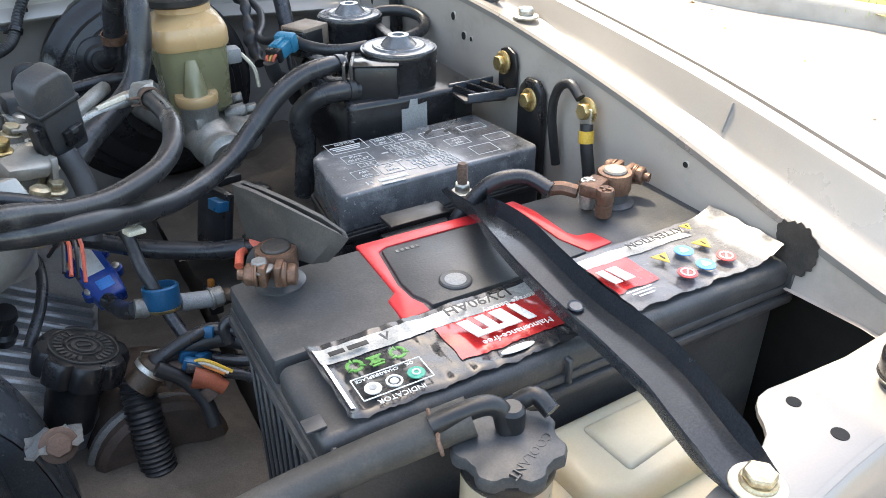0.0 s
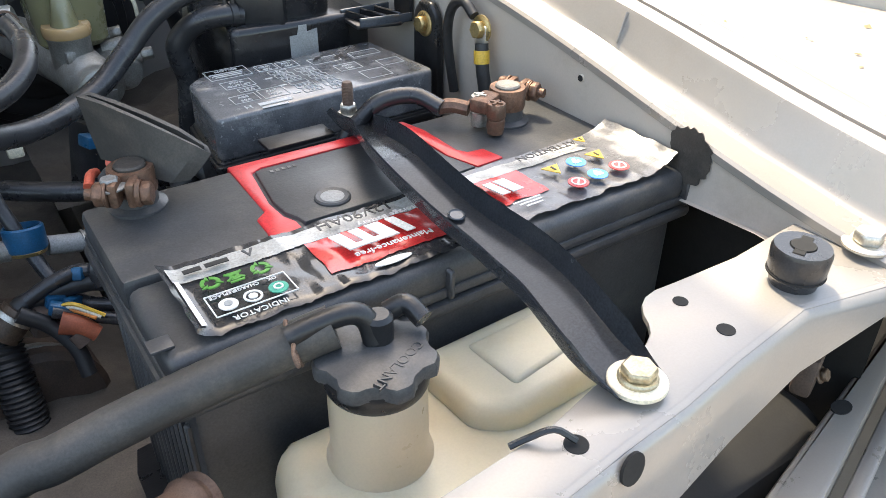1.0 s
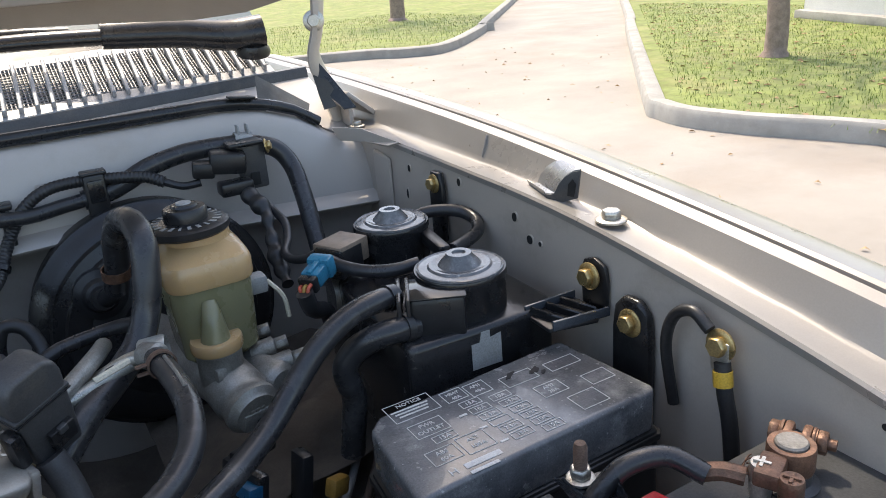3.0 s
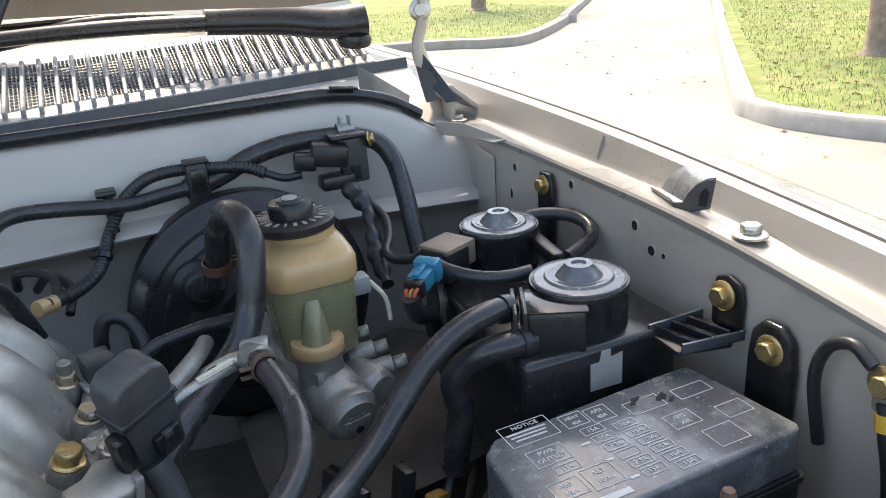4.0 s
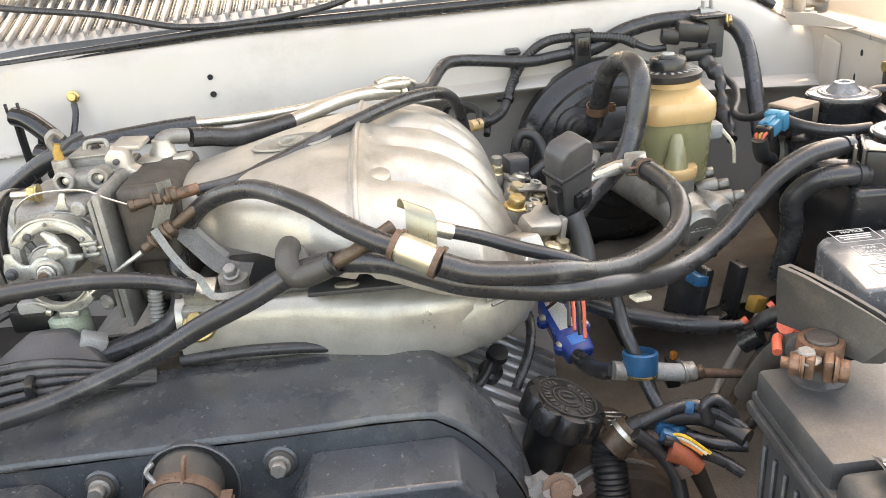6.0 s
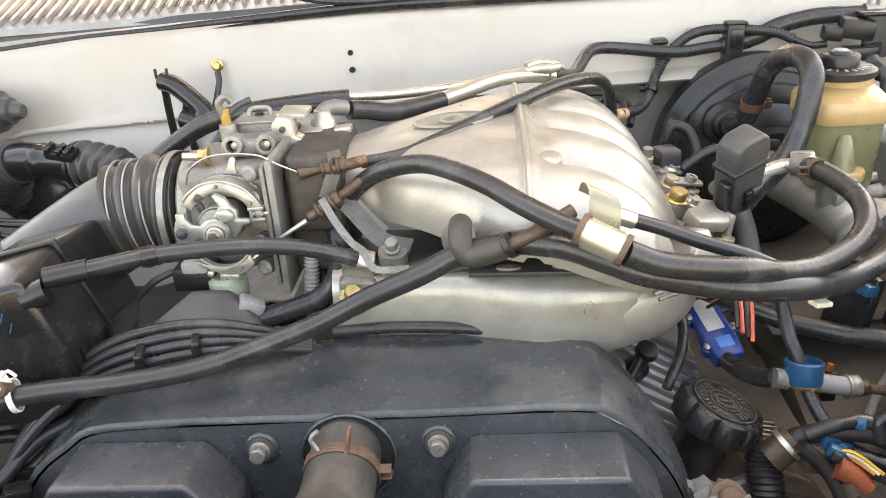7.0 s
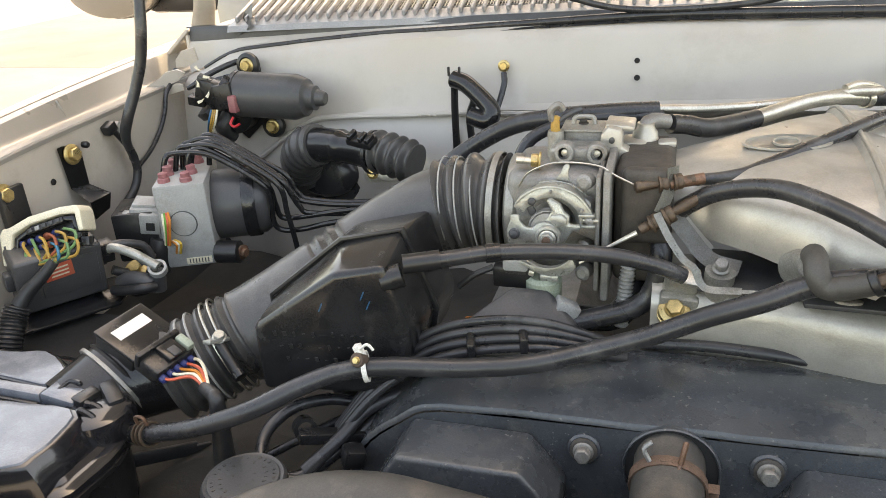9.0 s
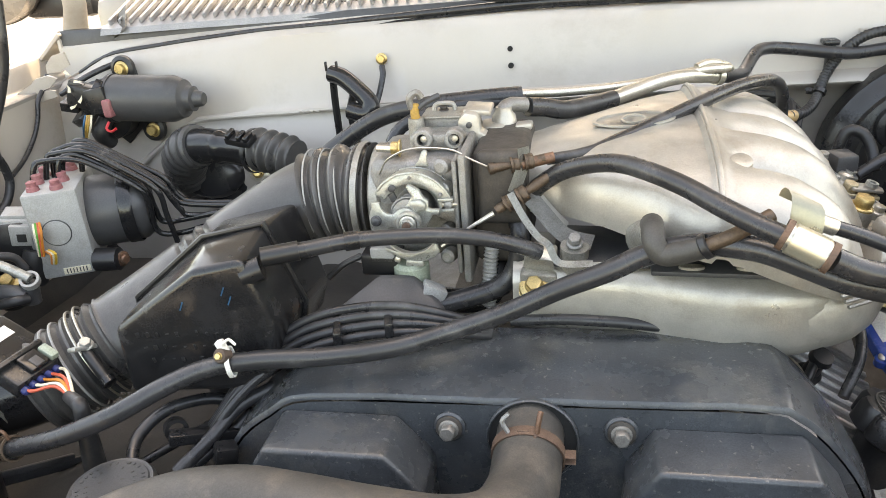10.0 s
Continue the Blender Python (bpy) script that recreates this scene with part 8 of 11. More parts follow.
part("cap_disc", lathe([(0.032, 0.0), (0.034, 0.002), (0.034, 0.007), (0.031, 0.009), (0.019, 0.0105)], mcp, 44), BLACK, mc, "black reservoir cap with worn white print")
part("cap_knob", lathe([(0.018, 0.010), (0.018, 0.019), (0.0165, 0.021), (0.011, 0.0215), (0.010, 0.0235), (0.004, 0.024)], mcp, 32), BLACK, mc)
part("cap_nipple", lathe([(0.007, 0.022), (0.006, 0.025), (0.001, 0.026)], mcp, 16), GREY, mc)
for k in range(22):
    a = 2 * math.pi * k / 22
    part("print_bar", bx((0.0250 * math.cos(a), 0.0250 * math.sin(a), 0.0098), (0.0075, 0.0030 if k % 3 else 0.0018, 0.0006), 0, mcp, (0, 0, math.degrees(a)), seg=1), GREY, mc)
part("level_plug", bx((0.341, 0.858, 0.990), (0.016, 0.018, 0.016), 0.003), GREY, mc, "pale grey level switch plug")
part("level_wire", tube([(0.350, 0.858, 0.990), (0.360, 0.850, 0.975), (0.362, 0.848, 0.955)], 0.002, 6, 4), IVORY, mc)

# booster vacuum hose: the tall arch
vh = thing("booster_hose", (0.24, 0.85, 0.95), "thick black vacuum hose arching to the booster", "hose")
part("hose", tube([(0.238, 0.945, 0.985), (0.240, 0.936, 1.001), (0.242, 0.930, 1.014), (0.244, 0.915, 1.042), (0.248, 0.885, 1.063), (0.253, 0.850, 1.068), (0.254, 0.828, 1.058), (0.250, 0.818, 1.034), (0.243, 0.812, 1.008), (0.231, 0.803, 0.989), (0.211, 0.788, 0.976), (0.187, 0.765, 0.967), (0.165, 0.748, 0.950)], 0.0106, 18, 8), RUBBER, vh)
part("spring_clamp", ring_clamp((0.240, 0.934, 1.004), (0, -0.25, 1), 0.0112, 0.009), COPPER, vh)
part("steel_pipe", tube([(0.15, 0.74, 0.985), (0.175, 0.77, 0.985), (0.20, 0.80, 0.99), (0.21, 0.83, 0.985)], 0.0065, 12, 4), ALU_MID, vh)
# dark filter housing and injector rail at the runners' end
fd = thing("vacuum_valve_housing", (0.165, 0.70, 0.95), "dusty dark grey plastic valve housing", "valve housing")
mF = pose(0.1595, 0.7120, 1.0080, 14, -13, 30)
part("body", prism([(-0.0150, -0.034), (0.0160, -0.034), (0.0185, 0.026), (0.0165, 0.034), (0.010, 0.0395), (-0.010, 0.0395), (-0.0165, 0.034), (-0.0185, 0.026)], -0.0115, 0.0115, 0.003, mF @ pose(0, 0, 0, 90, 0, 0), seg=3), DGREY, fd)
part("seam", bx((0, 0, 0.010), (0.039, 0.0245, 0.0014), 0.0005, mF), BLACK, fd)
part("cap_edge", bx((0, 0, 0.0125), (0.0385, 0.0240, 0.003), 0.001, mF), DGREY, fd)
part("latch", bx((0.003, -0.0135, -0.016), (0.017, 0.005, 0.014), 0.001, mF), BLACK, fd)
part("latch_hook", bx((0.003, -0.0155, -0.010), (0.006, 0.004, 0.005), 0.0008, mF), DGREY, fd)
part("side_plug", bx((-0.0215, -0.006, -0.008), (0.008, 0.012, 0.026), 0.002, mF), BLACK, fd)
part("stem", tube([(0.160, 0.706, 0.978), (0.166, 0.700, 0.958), (0.168, 0.690, 0.935), (0.160, 0.68, 0.91)], 0.0092, 14, 4), DGREY, fd)
rail = thing("fuel_rail", (0.15, 0.72, 0.93), "pale zinc fuel rail with brass fittings", "fuel rail")
part("rail", tube([(0.122, 0.645, 0.945), (0.127, 0.72, 0.95), (0.128, 0.86, 0.957)], 0.009, 14, 4), ALU, rail)
for y in (0.655, 0.69, 0.745, 0.79, 0.83):
    part("injector", lathe([(0.009, -0.03), (0.009, 0.0), (0.0075, 0.006), (0.0075, 0.016), (0.005, 0.018)], facing((0.131, y + 0.012, 0.953), (0.35, 0, 1)), 16), STEEL if y > 0.7 else BOLT, rail)
for y in (0.66, 0.71, 0.77):
    part("rail_bolt", hexbolt((0.146, y + 0.03, 0.955), (0.3, -0.2, 1), 0.0065, 1.4, 1.0), BOLT, rail)
part("rail_bracket", bx((0.132, 0.690, 0.948), (0.030, 0.026, 0.012), 0.003, rot=(0, 15, 10)), IVORY, rail)
part("rail_bracket", bx((0.138, 0.745, 0.955), (0.024, 0.024, 0.010), 0.003, rot=(0, 10, -10)), STEEL, rail)
hk = thing("engine_hook", (0.165, 0.80, 0.98), "black hooked lifting eye", "bracket")
part("hook", tube([(0.140, 0.885, 0.94), (0.139, 0.888, 0.975), (0.146, 0.890, 0.996), (0.160, 0.888, 0.994), (0.168, 0.880, 0.980), (0.170, 0.868, 0.962)], 0.0058, 10, 6), BLACK, hk)

# ---- hoses and wiring on the firewall ----
hx = thing("heater_hose", (0.40, 1.05, 0.98), "black heater hose with clip above the booster", "hose")
part("hose", tube([(0.236, 1.052, 1.044), (0.258, 1.052, 1.047), (0.279, 1.052, 1.054), (0.305, 1.052, 1.065), (0.343, 1.052, 1.072), (0.388, 1.050, 1.072), (0.411, 1.050, 1.069), (0.435, 1.045, 1.060), (0.447, 1.035, 1.041), (0.447, 1.012, 1.015), (0.445, 0.990, 0.984), (0.442, 0.970, 0.960), (0.44, 0.95, 0.93)], 0.0098, 16, 7), RUBBER, hx)
part("clip", lathe([(0.0112, -0.009), (0.0130, -0.009), (0.0130, 0.009), (0.0112, 0.009)], facing((0.402, 1.0495, 1.0705), (1, -0.1, -0.12)), 24), GREY, hx, "pale grey hose clip with ears")
for y in (-0.004, 0.006):
    part("clip_ear", bx((0.402 + y, 1.048, 1.0855), (0.002, 0.010, 0.012), 0.0006, seg=1), GREY, hx)
wl = thing("wiring_loom", (0.22, 1.05, 1.0), "corrugated black wiring loom strapped along the firewall", "wiring")
rip = lambda r: (lambda s, L: r * (1 + 0.07 * math.sin(L * 2 * math.pi / 0.004)))
part("conduit", tube([(0.104, 0.950, 0.996), (0.128, 0.985, 0.990), (0.147, 1.020, 0.993), (0.160, 1.043, 1.014), (0.171, 1.050, 1.031), (0.186, 1.050, 1.050), (0.208, 1.050, 1.062), (0.238, 1.050, 1.064), (0.267, 1.045, 1.062), (0.296, 1.040, 1.058), (0.312, 1.032, 1.051)], rip(0.0058), 12, 26), COIL, wl)
part("bare_wire", tube([(0.312, 1.032, 1.051), (0.328, 1.024, 1.045), (0.345, 1.02, 1.046)], 0.004, 8, 4), COIL, wl)
part("tan_sleeve", tube([(0.097, 0.945, 0.996), (0.110, 0.957, 0.994)], 0.0068, 12, 2), CREAM, wl)
part("strap", bx((0.249, 1.050, 1.045), (0.020, 0.024, 0.050), 0.003), BLACK, wl)
part("strap_head", bx((0.250, 1.048, 1.0705), (0.024, 0.018, 0.004), 0.0015), BLACK, wl)
part("strap_rib", bx((0.249, 1.0365, 1.054), (0.014, 0.003, 0.022), 0.001), BLACK_GLOSS, wl)
part("strap_foot", bx((0.246, 1.044, 1.012), (0.016, 0.012, 0.022), 0.003), BLACK, wl)
part("clip", bx((0.166, 1.060, 1.052), (0.018, 0.02, 0.006), 0.002), BLACK, wl)
part("clip", bx((0.167, 1.058, 1.030), (0.009, 0.010, 0.044), 0.002), BLACK, wl)
part("tie", ring_clamp((0.153, 1.030, 1.001), (0.3, 0.5, 0.6), 0.0064, 0.005), BLACK, wl)
part("branch", tube([(0.110, 0.96, 0.990), (0.112, 0.985, 1.002), (0.100, 1.01, 1.004), (0.08, 1.03, 1.0), (0.075, 1.05, 0.98)], 0.0042, 8, 5), COIL, wl)
part("branch", tube([(0.118, 0.965, 0.978), (0.122, 0.99, 0.992), (0.105, 1.02, 0.996), (0.09, 1.05, 0.975)], 0.0042, 8, 5), COIL, wl)
cv = thing("vacuum_switch", (0.39, 1.03, 1.03), "black vacuum switching valve with plug", "valve")
part("body", bx((0.375, 1.02, 1.062), (0.036, 0.030, 0.022), 0.004, rot=(0, 8, -12)), BLACK, cv)
part("plug", bx((0.350, 1.022, 1.058), (0.022, 0.022, 0.016), 0.003, rot=(0, 8, -12)), BLACK, cv)
part("holder", bx((0.402, 1.028, 1.052), (0.030, 0.008, 0.052), 0.003), DGREY, cv)
part("cap_plate", bx((0.395, 1.024, 1.077), (0.036, 0.024, 0.005), 0.002), BLACK, cv)
part("lower_plug", bx((0.375, 1.005, 1.038), (0.034, 0.022, 0.014), 0.003), BLACK, cv)
part("bolt", hexbolt((0.418, 1.022, 1.07), (1, -0.5, 0.2), 0.005), GOLD, cv)
part("taped_loom", tube([(0.3830, 1.0000, 1.0316), (0.3879, 0.9850, 1.0239), (0.3915, 0.9700, 1.0144), (0.3882, 0.9550, 1.0025), (0.3861, 0.9400, 0.9864), (0.3831, 0.9200, 0.9722), (0.3808, 0.9000, 0.9630)], lambda q, L: 0.0072 + 0.0022 * math.sin(L * 90) + 0.0012 * math.sin(L * 310), 12, 10), COIL, cv)
part("holder_window", bx((0.4021, 1.0220, 1.0377), (0.010, 0.002, 0.014), 0.001), HOLE, cv)
part("thin_pipe", tube([(0.3996, 0.9850, 1.0168), (0.4031, 0.9750, 1.0106), (0.4044, 0.9550, 1.0050), (0.3988, 0.9350, 0.9951), (0.3877, 0.9150, 0.9896), (0.3864, 0.8950, 0.9888), (0.3924, 0.8700, 0.9951), (0.3973, 0.8500, 1.0055)], 0.0042, 12, 6), RUBBER, cv)
tq = thing("purge_solenoid", (0.41, 0.84, 0.96), "steel-capped purge solenoid with teal connector", "solenoid")
part("body", bx((0.414, 0.842, 0.998), (0.032, 0.030, 0.028), 0.003, rot=(0, 0, 25)), BLACK, tq)
part("steel_frame", bx((0.418, 0.846, 1.003), (0.038, 0.033, 0.022), 0.002, rot=(0, 0, 25)), STAINED, tq)
mT = pose(0.378, 0.809, 1.003, 0, -12, 38)
part("connector", bx((0.002, 0, 0), (0.022, 0.017, 0.014), 0.002, mT), TEAL, tq, "teal plastic connector")
part("connector_collar", bx((0.012, 0, 0.001), (0.012, 0.022, 0.019), 0.003, mT), TEAL, tq)
part("connector_rib", bx((0.0, 0.0, 0.0078), (0.018, 0.005, 0.003), 0.001, mT), TEAL, tq)
part("connector_frame", bx((-0.012, 0, -0.001), (0.008, 0.016, 0.014), 0.002, mT), BLACK, tq)
for k in range(3):
    part("seal_lead", tube([mT @ Vector((-0.014, -0.005 + 0.005 * k, 0.002 - 0.002 * k)), mT @ Vector((-0.020, -0.004 + 0.004 * k, 0.0)), mT @ Vector((-0.022, -0.002 + 0.002 * k, -0.008))], 0.0016, 6, 3), SALMON if k != 1 else OCHRE, tq)
part("lead_sleeve", tube([(0.362, 0.796, 0.996), (0.368, 0.80, 0.978), (0.385, 0.815, 0.965), (0.395, 0.83, 0.94)], 0.0075, 10, 5), COIL, tq)
strap([(0.410, 0.845, 0.985), (0.408, 0.83, 0.968), (0.405, 0.83, 0.94)], 0.014, 0.002, STEEL, tq, "stand")

# ---- items low between engine and battery ----
dv = thing("blue_flow_valve", (0.155, 0.71, 0.82), "blue plastic flow valve with white label plate", "valve")
mD = pose(0.157, 0.738, 0.850, 22, -8, 12) @ Matrix.Scale(0.64, 4)
part("body", prism([(-0.020, -0.060), (0.020, -0.060), (0.024, -0.030), (0.022, 0.045), (0.012, 0.058), (-0.014, 0.058), (-0.022, 0.045), (-0.024, -0.030)], -0.016, 0.010, 0.004, mD, seg=3), BLUE, dv)
part("label_plate", bx((0, 0.014, 0.0105), (0.026, 0.056, 0.001), 0.0003, mD), WHITE, dv, "worn white label plate")
part("blue_sticker", bx((0.002, -0.036, 0.0105), (0.022, 0.018, 0.001), 0.0003, mD), BLUE_LIGHT, dv)
for x, y in ((-0.025, 0.020), (0.026, 0.026), (-0.022, -0.034), (0.027, -0.014)):
    part("screw", lathe([(0.0055, -0.008), (0.006, 0.004), (0.0035, 0.0055), (0.0, 0.0055)], mD @ pose(x, y, 0.004), 16), STEEL, dv)
    part("lug", lathe([(0.009, -0.010), (0.009, 0.003), (0.007, 0.004)], mD @ pose(x, y, 0.0), 18), BLUE, dv)
sr = thing("hose_joint", (0.215, 0.645, 0.82), "blue-capped brass hose joint with steel fittings", "hose joint")
mR = facing((0.1989, 0.6320, 0.8598), (0.06, 0.25, 0.95)) @ Matrix.Scale(0.92, 4)
part("ring", lathe([(0.0150, 0.0), (0.0160, 0.002), (0.0160, 0.019), (0.0148, 0.0205), (0.0135, 0.0205), (0.0130, 0.015), (0.004, 0.015)], mR, 30), BLUE_CAP, sr, "blue anodised ring")
part("base", lathe([(0.014, -0.003), (0.0152, 0.0), (0.014, 0.002)], mR, 26), GOLD, sr)
part("side_pipe", tube([(0.1612, 0.7000, 0.8378), (0.1682, 0.6800, 0.8397), (0.1737, 0.6550, 0.8499), (0.1799, 0.6360, 0.8617)], 0.0078, 14, 4), RUBBER, sr)
part("fitting", tube([(0.2122, 0.6380, 0.8555), (0.2395, 0.6420, 0.8479)], 0.0078, 14, 3), GREY, sr)
part("fitting_collar", tube([(0.1768, 0.6340, 0.8639), (0.1874, 0.6340, 0.8617)], 0.0082, 14, 3), ALU_MID, sr)
part("fitting_nut", hexbolt((0.2376, 0.6420, 0.8481), (1, 0.08, -0.05), 0.0095, 1.05, 0.9), ALU_MID, sr)
part("brass_nut", hexbolt((0.2479, 0.6430, 0.8458), (1, 0.08, -0.05), 0.0072, 1.05, 0.9), ADJUSTER, sr)
part("steel_line", tube([(0.2514, 0.6430, 0.8455), (0.2804, 0.6460, 0.8389), (0.3086, 0.6500, 0.8335), (0.3458, 0.6550, 0.8290)], 0.0042, 10, 4), RUST, sr)
hose_thing("fuel_hose", [(0.1856, 0.6650, 0.9208), (0.1880, 0.6600, 0.9096), (0.1899, 0.6480, 0.8943), (0.1939, 0.6370, 0.8812), (0.2005, 0.6250, 0.8576), (0.2090, 0.6050, 0.8399), (0.2207, 0.5850, 0.8317), (0.2394, 0.5700, 0.8308), (0.2611, 0.5600, 0.8332)], 0.0054, "blue-black fuel hose through the blue ring", RUBBER)
hose_thing("heater_return_hose", [(0.13, 0.765, 0.885), (0.165, 0.74, 0.878), (0.205, 0.712, 0.872), (0.25, 0.690, 0.868), (0.283, 0.678, 0.868)], 0.0085, "black hose running to the apron", RUBBER)
hose_thing("thin_line", [(0.28, 0.678, 0.868), (0.31, 0.672, 0.868), (0.36, 0.67, 0.86)], 0.0052, "thin black line behind the battery", RUBBER)
lm = thing("starter_loom", (0.31, 0.62, 0.86), "tangled loom with red and black plugs", "wiring")
part("loom", tube([(0.30, 0.655, 0.875), (0.315, 0.645, 0.893), (0.33, 0.635, 0.895), (0.345, 0.62, 0.88)], 0.007, 10, 5), COIL, lm)
for x, y, z, mt in ((0.292, 0.650, 0.865, BLACK), (0.305, 0.638, 0.858, BLACK), (0.318, 0.640, 0.872, COIL)):
    part("plug", tube([(x, y, z), (x + 0.012, y - 0.006, z + 0.012)], 0.009, 12, 3), mt, lm)
for x, y, z in ((0.292, 0.652, 0.885), (0.315, 0.655, 0.895)):
    part("red_seal", tube([(x, y, z), (x + 0.004, y, z + 0.003)], 0.0032, 10, 2), SALMON, lm)
part("red_cap", tube([(0.254, 0.512, 0.968), (0.268, 0.530, 0.952)], 0.0058, 10, 3), SALMON, lm, "orange-red rubber cap")
part("tan_clip", bx((0.3463, 0.7400, 0.8480), (0.020, 0.012, 0.016), 0.003, rot=(0, 20, 30)), OCHRE, lm, "ochre cable clip")
hl = thing("relay_bracket", (0.285, 0.72, 0.86), "dark relay holder beside the battery", "bracket")
part("plate", bx((0.268, 0.715, 0.885), (0.010, 0.045, 0.06), 0.003, rot=(0, 12, 20)), BLACK, hl)
part("clip_post", bx((0.3125, 0.7200, 0.8770), (0.010, 0.018, 0.056), 0.002, rot=(0, 10, 12)), BLACK, hl)
part("clip_foot", bx((0.3028, 0.7200, 0.8533), (0.020, 0.018, 0.008), 0.002, rot=(0, -20, 12)), BLACK, hl)
part("sticker", bx((0.270, 0.700, 0.905), (0.012, 0.016, 0.010), 0.001, rot=(0, 12, 20)), BLUE_CAP, hl)
part("top", bx((0.285, 0.735, 0.912), (0.034, 0.016, 0.008), 0.002, rot=(0, 10, 30)), BLACK, hl)
part("white_tag", bx((0.215, 0.708, 0.908), (0.012, 0.010, 0.012), 0.002), IVORY, hl)
# loose loom below: corrugated conduits, blue tape
solo("corrugated_conduit", tube([(0.1641, 0.6000, 0.8222), (0.1622, 0.5950, 0.8118), (0.1617, 0.5850, 0.7997), (0.1616, 0.5750, 0.7788), (0.1619, 0.5650, 0.7517)], rip(0.0135), 16, 36), COIL, "upright corrugated black loom conduit beside the battery", "conduit")
cl2 = thing("sensor_loom", (0.22, 0.58, 0.80), "dark sensor loom with blue tape and rusty clamp", "wiring")
part("cable", tube([(0.1723, 0.5900, 0.8295), (0.1832, 0.5900, 0.8398), (0.2056, 0.5900, 0.8444), (0.2305, 0.5850, 0.8469), (0.2491, 0.5750, 0.8425), (0.2603, 0.5600, 0.8398)], 0.0080, 12, 6), COIL, cl2)
part("cable", tube([(0.1857, 0.5850, 0.8463), (0.2074, 0.5850, 0.8552), (0.2273, 0.5850, 0.8572), (0.2482, 0.5750, 0.8508), (0.2599, 0.5650, 0.8440)], 0.0055, 10, 6), RUBBER, cl2)
part("cable", tube([(0.2354, 0.5750, 0.8466), (0.2340, 0.5800, 0.8592), (0.2423, 0.5800, 0.8638), (0.2520, 0.5750, 0.8558), (0.2557, 0.5700, 0.8431)], 0.0050, 10, 6), RUBBER, cl2)
part("cable", tube([(0.1987, 0.5700, 0.8404), (0.2196, 0.5650, 0.8314), (0.2405, 0.5600, 0.8224), (0.2543, 0.5500, 0.8159)], 0.0048, 10, 6), RUBBER, cl2)
part("cable", tube([(0.1781, 0.5750, 0.8439), (0.1951, 0.5700, 0.8296), (0.2062, 0.5600, 0.8117), (0.2086, 0.5500, 0.7920)], 0.0060, 10, 6), COIL, cl2)
for p, q in (((0.2034, 0.5830, 0.8406), 10), ((0.2138, 0.5800, 0.8363), 40), ((0.2243, 0.5850, 0.8564), 60), ((0.2039, 0.5720, 0.8399), -20)):
    part("blue_tape", bx(p, (0.014, 0.008, 0.010), 0.002, rot=(0, 20, q)), BLUE_CAP, cl2)
part("orange_boot", tube([(0.2019, 0.5650, 0.8331), (0.2136, 0.5600, 0.8279), (0.2220, 0.5550, 0.8203)], lambda q, L: 0.009 - 0.003 * q, 14, 4), RUSTRED, cl2, "faded orange-red rubber boot")
part("orange_boot", tube([(0.2087, 0.5600, 0.8239), (0.2128, 0.5550, 0.8156)], 0.0065, 12, 3), BROWN, cl2)
for k in range(3):
    part("lead", tube([(0.2006, 0.5750, 0.8389), Vector((0.2123, 0.5650, 0.8393)) + Vector((0, 0, 0.003 * k)), Vector((0.2241, 0.5550, 0.8339)) + Vector((0.003 * k, 0, 0))], 0.0014, 6, 5), (ORANGE, IVORY, YELLOW)[k], cl2)
part("brown_block", bx((0.1983, 0.5850, 0.8264), (0.030, 0.020, 0.022), 0.003, rot=(10, 20, 15)), BROWN, cl2, "dull brown plastic block")
part("ring_nut", lathe([(0.009, -0.012), (0.0125, -0.012), (0.0125, 0.012), (0.009, 0.012)], facing((0.1723, 0.5900, 0.8295), (0.7, 0.1, 0.6)), 22), ADJUSTER, cl2)
part("ring_band", lathe([(0.0125, -0.002), (0.0138, -0.002), (0.0138, 0.002), (0.0125, 0.002)], facing((0.1753, 0.5900, 0.8338), (0.7, 0.1, 0.6)), 22), STEEL, cl2)
alt = thing("alternator", (0.12, 0.60, 0.70), "rust-brown alternator body below the oil cap", "alternator")
part("body", lathe([(0.052, -0.05), (0.055, -0.045), (0.055, 0.045), (0.05, 0.05)], facing((0.165, 0.63, 0.745), (0.1, -1, 0)), 36), BROWN, alt)
for k in range(8):
    part("fin", bx((0.182 + 0.0 * k, 0.612 + 0.006 * k, 0.80), (0.018, 0.002, 0.012), 0.0005, rot=(0, 10, 0), seg=1), STEEL, alt)
part("rear_plate", lathe([(0.056, 0), (0.057, 0.003), (0.057, 0.006), (0.054, 0.008)], facing((0.165, 0.60, 0.745), (0.1, -1, 0)), 36), ALU_DARK, alt)
ft = thing("cover_bracket", (0.085, 0.50, 0.85), "taped foil wrap and rusty bolt at the cover's corner", "bracket")
bm = grid_mesh(lambda i, j: (0.085 + 0.035 * i / 8, 0.500 + 0.035 * j / 8 + 0.004 * noise.noise(Vector((i * 0.9, j * 0.7, 2))), 0.862 + 0.010 * noise.noise(Vector((i * 0.6, j * 0.8, 7))) - 0.012 * (j / 8)), 9, 9)
bmesh.ops.solidify(bm, geom=bm.faces[:], thickness=0.0015)
part("foil", bm, GREY, ft)
part("bolt", hexbolt((0.105, 0.507, 0.859), (0.1, -0.8, 0.6), 0.0085, 1.4), RUST, ft)

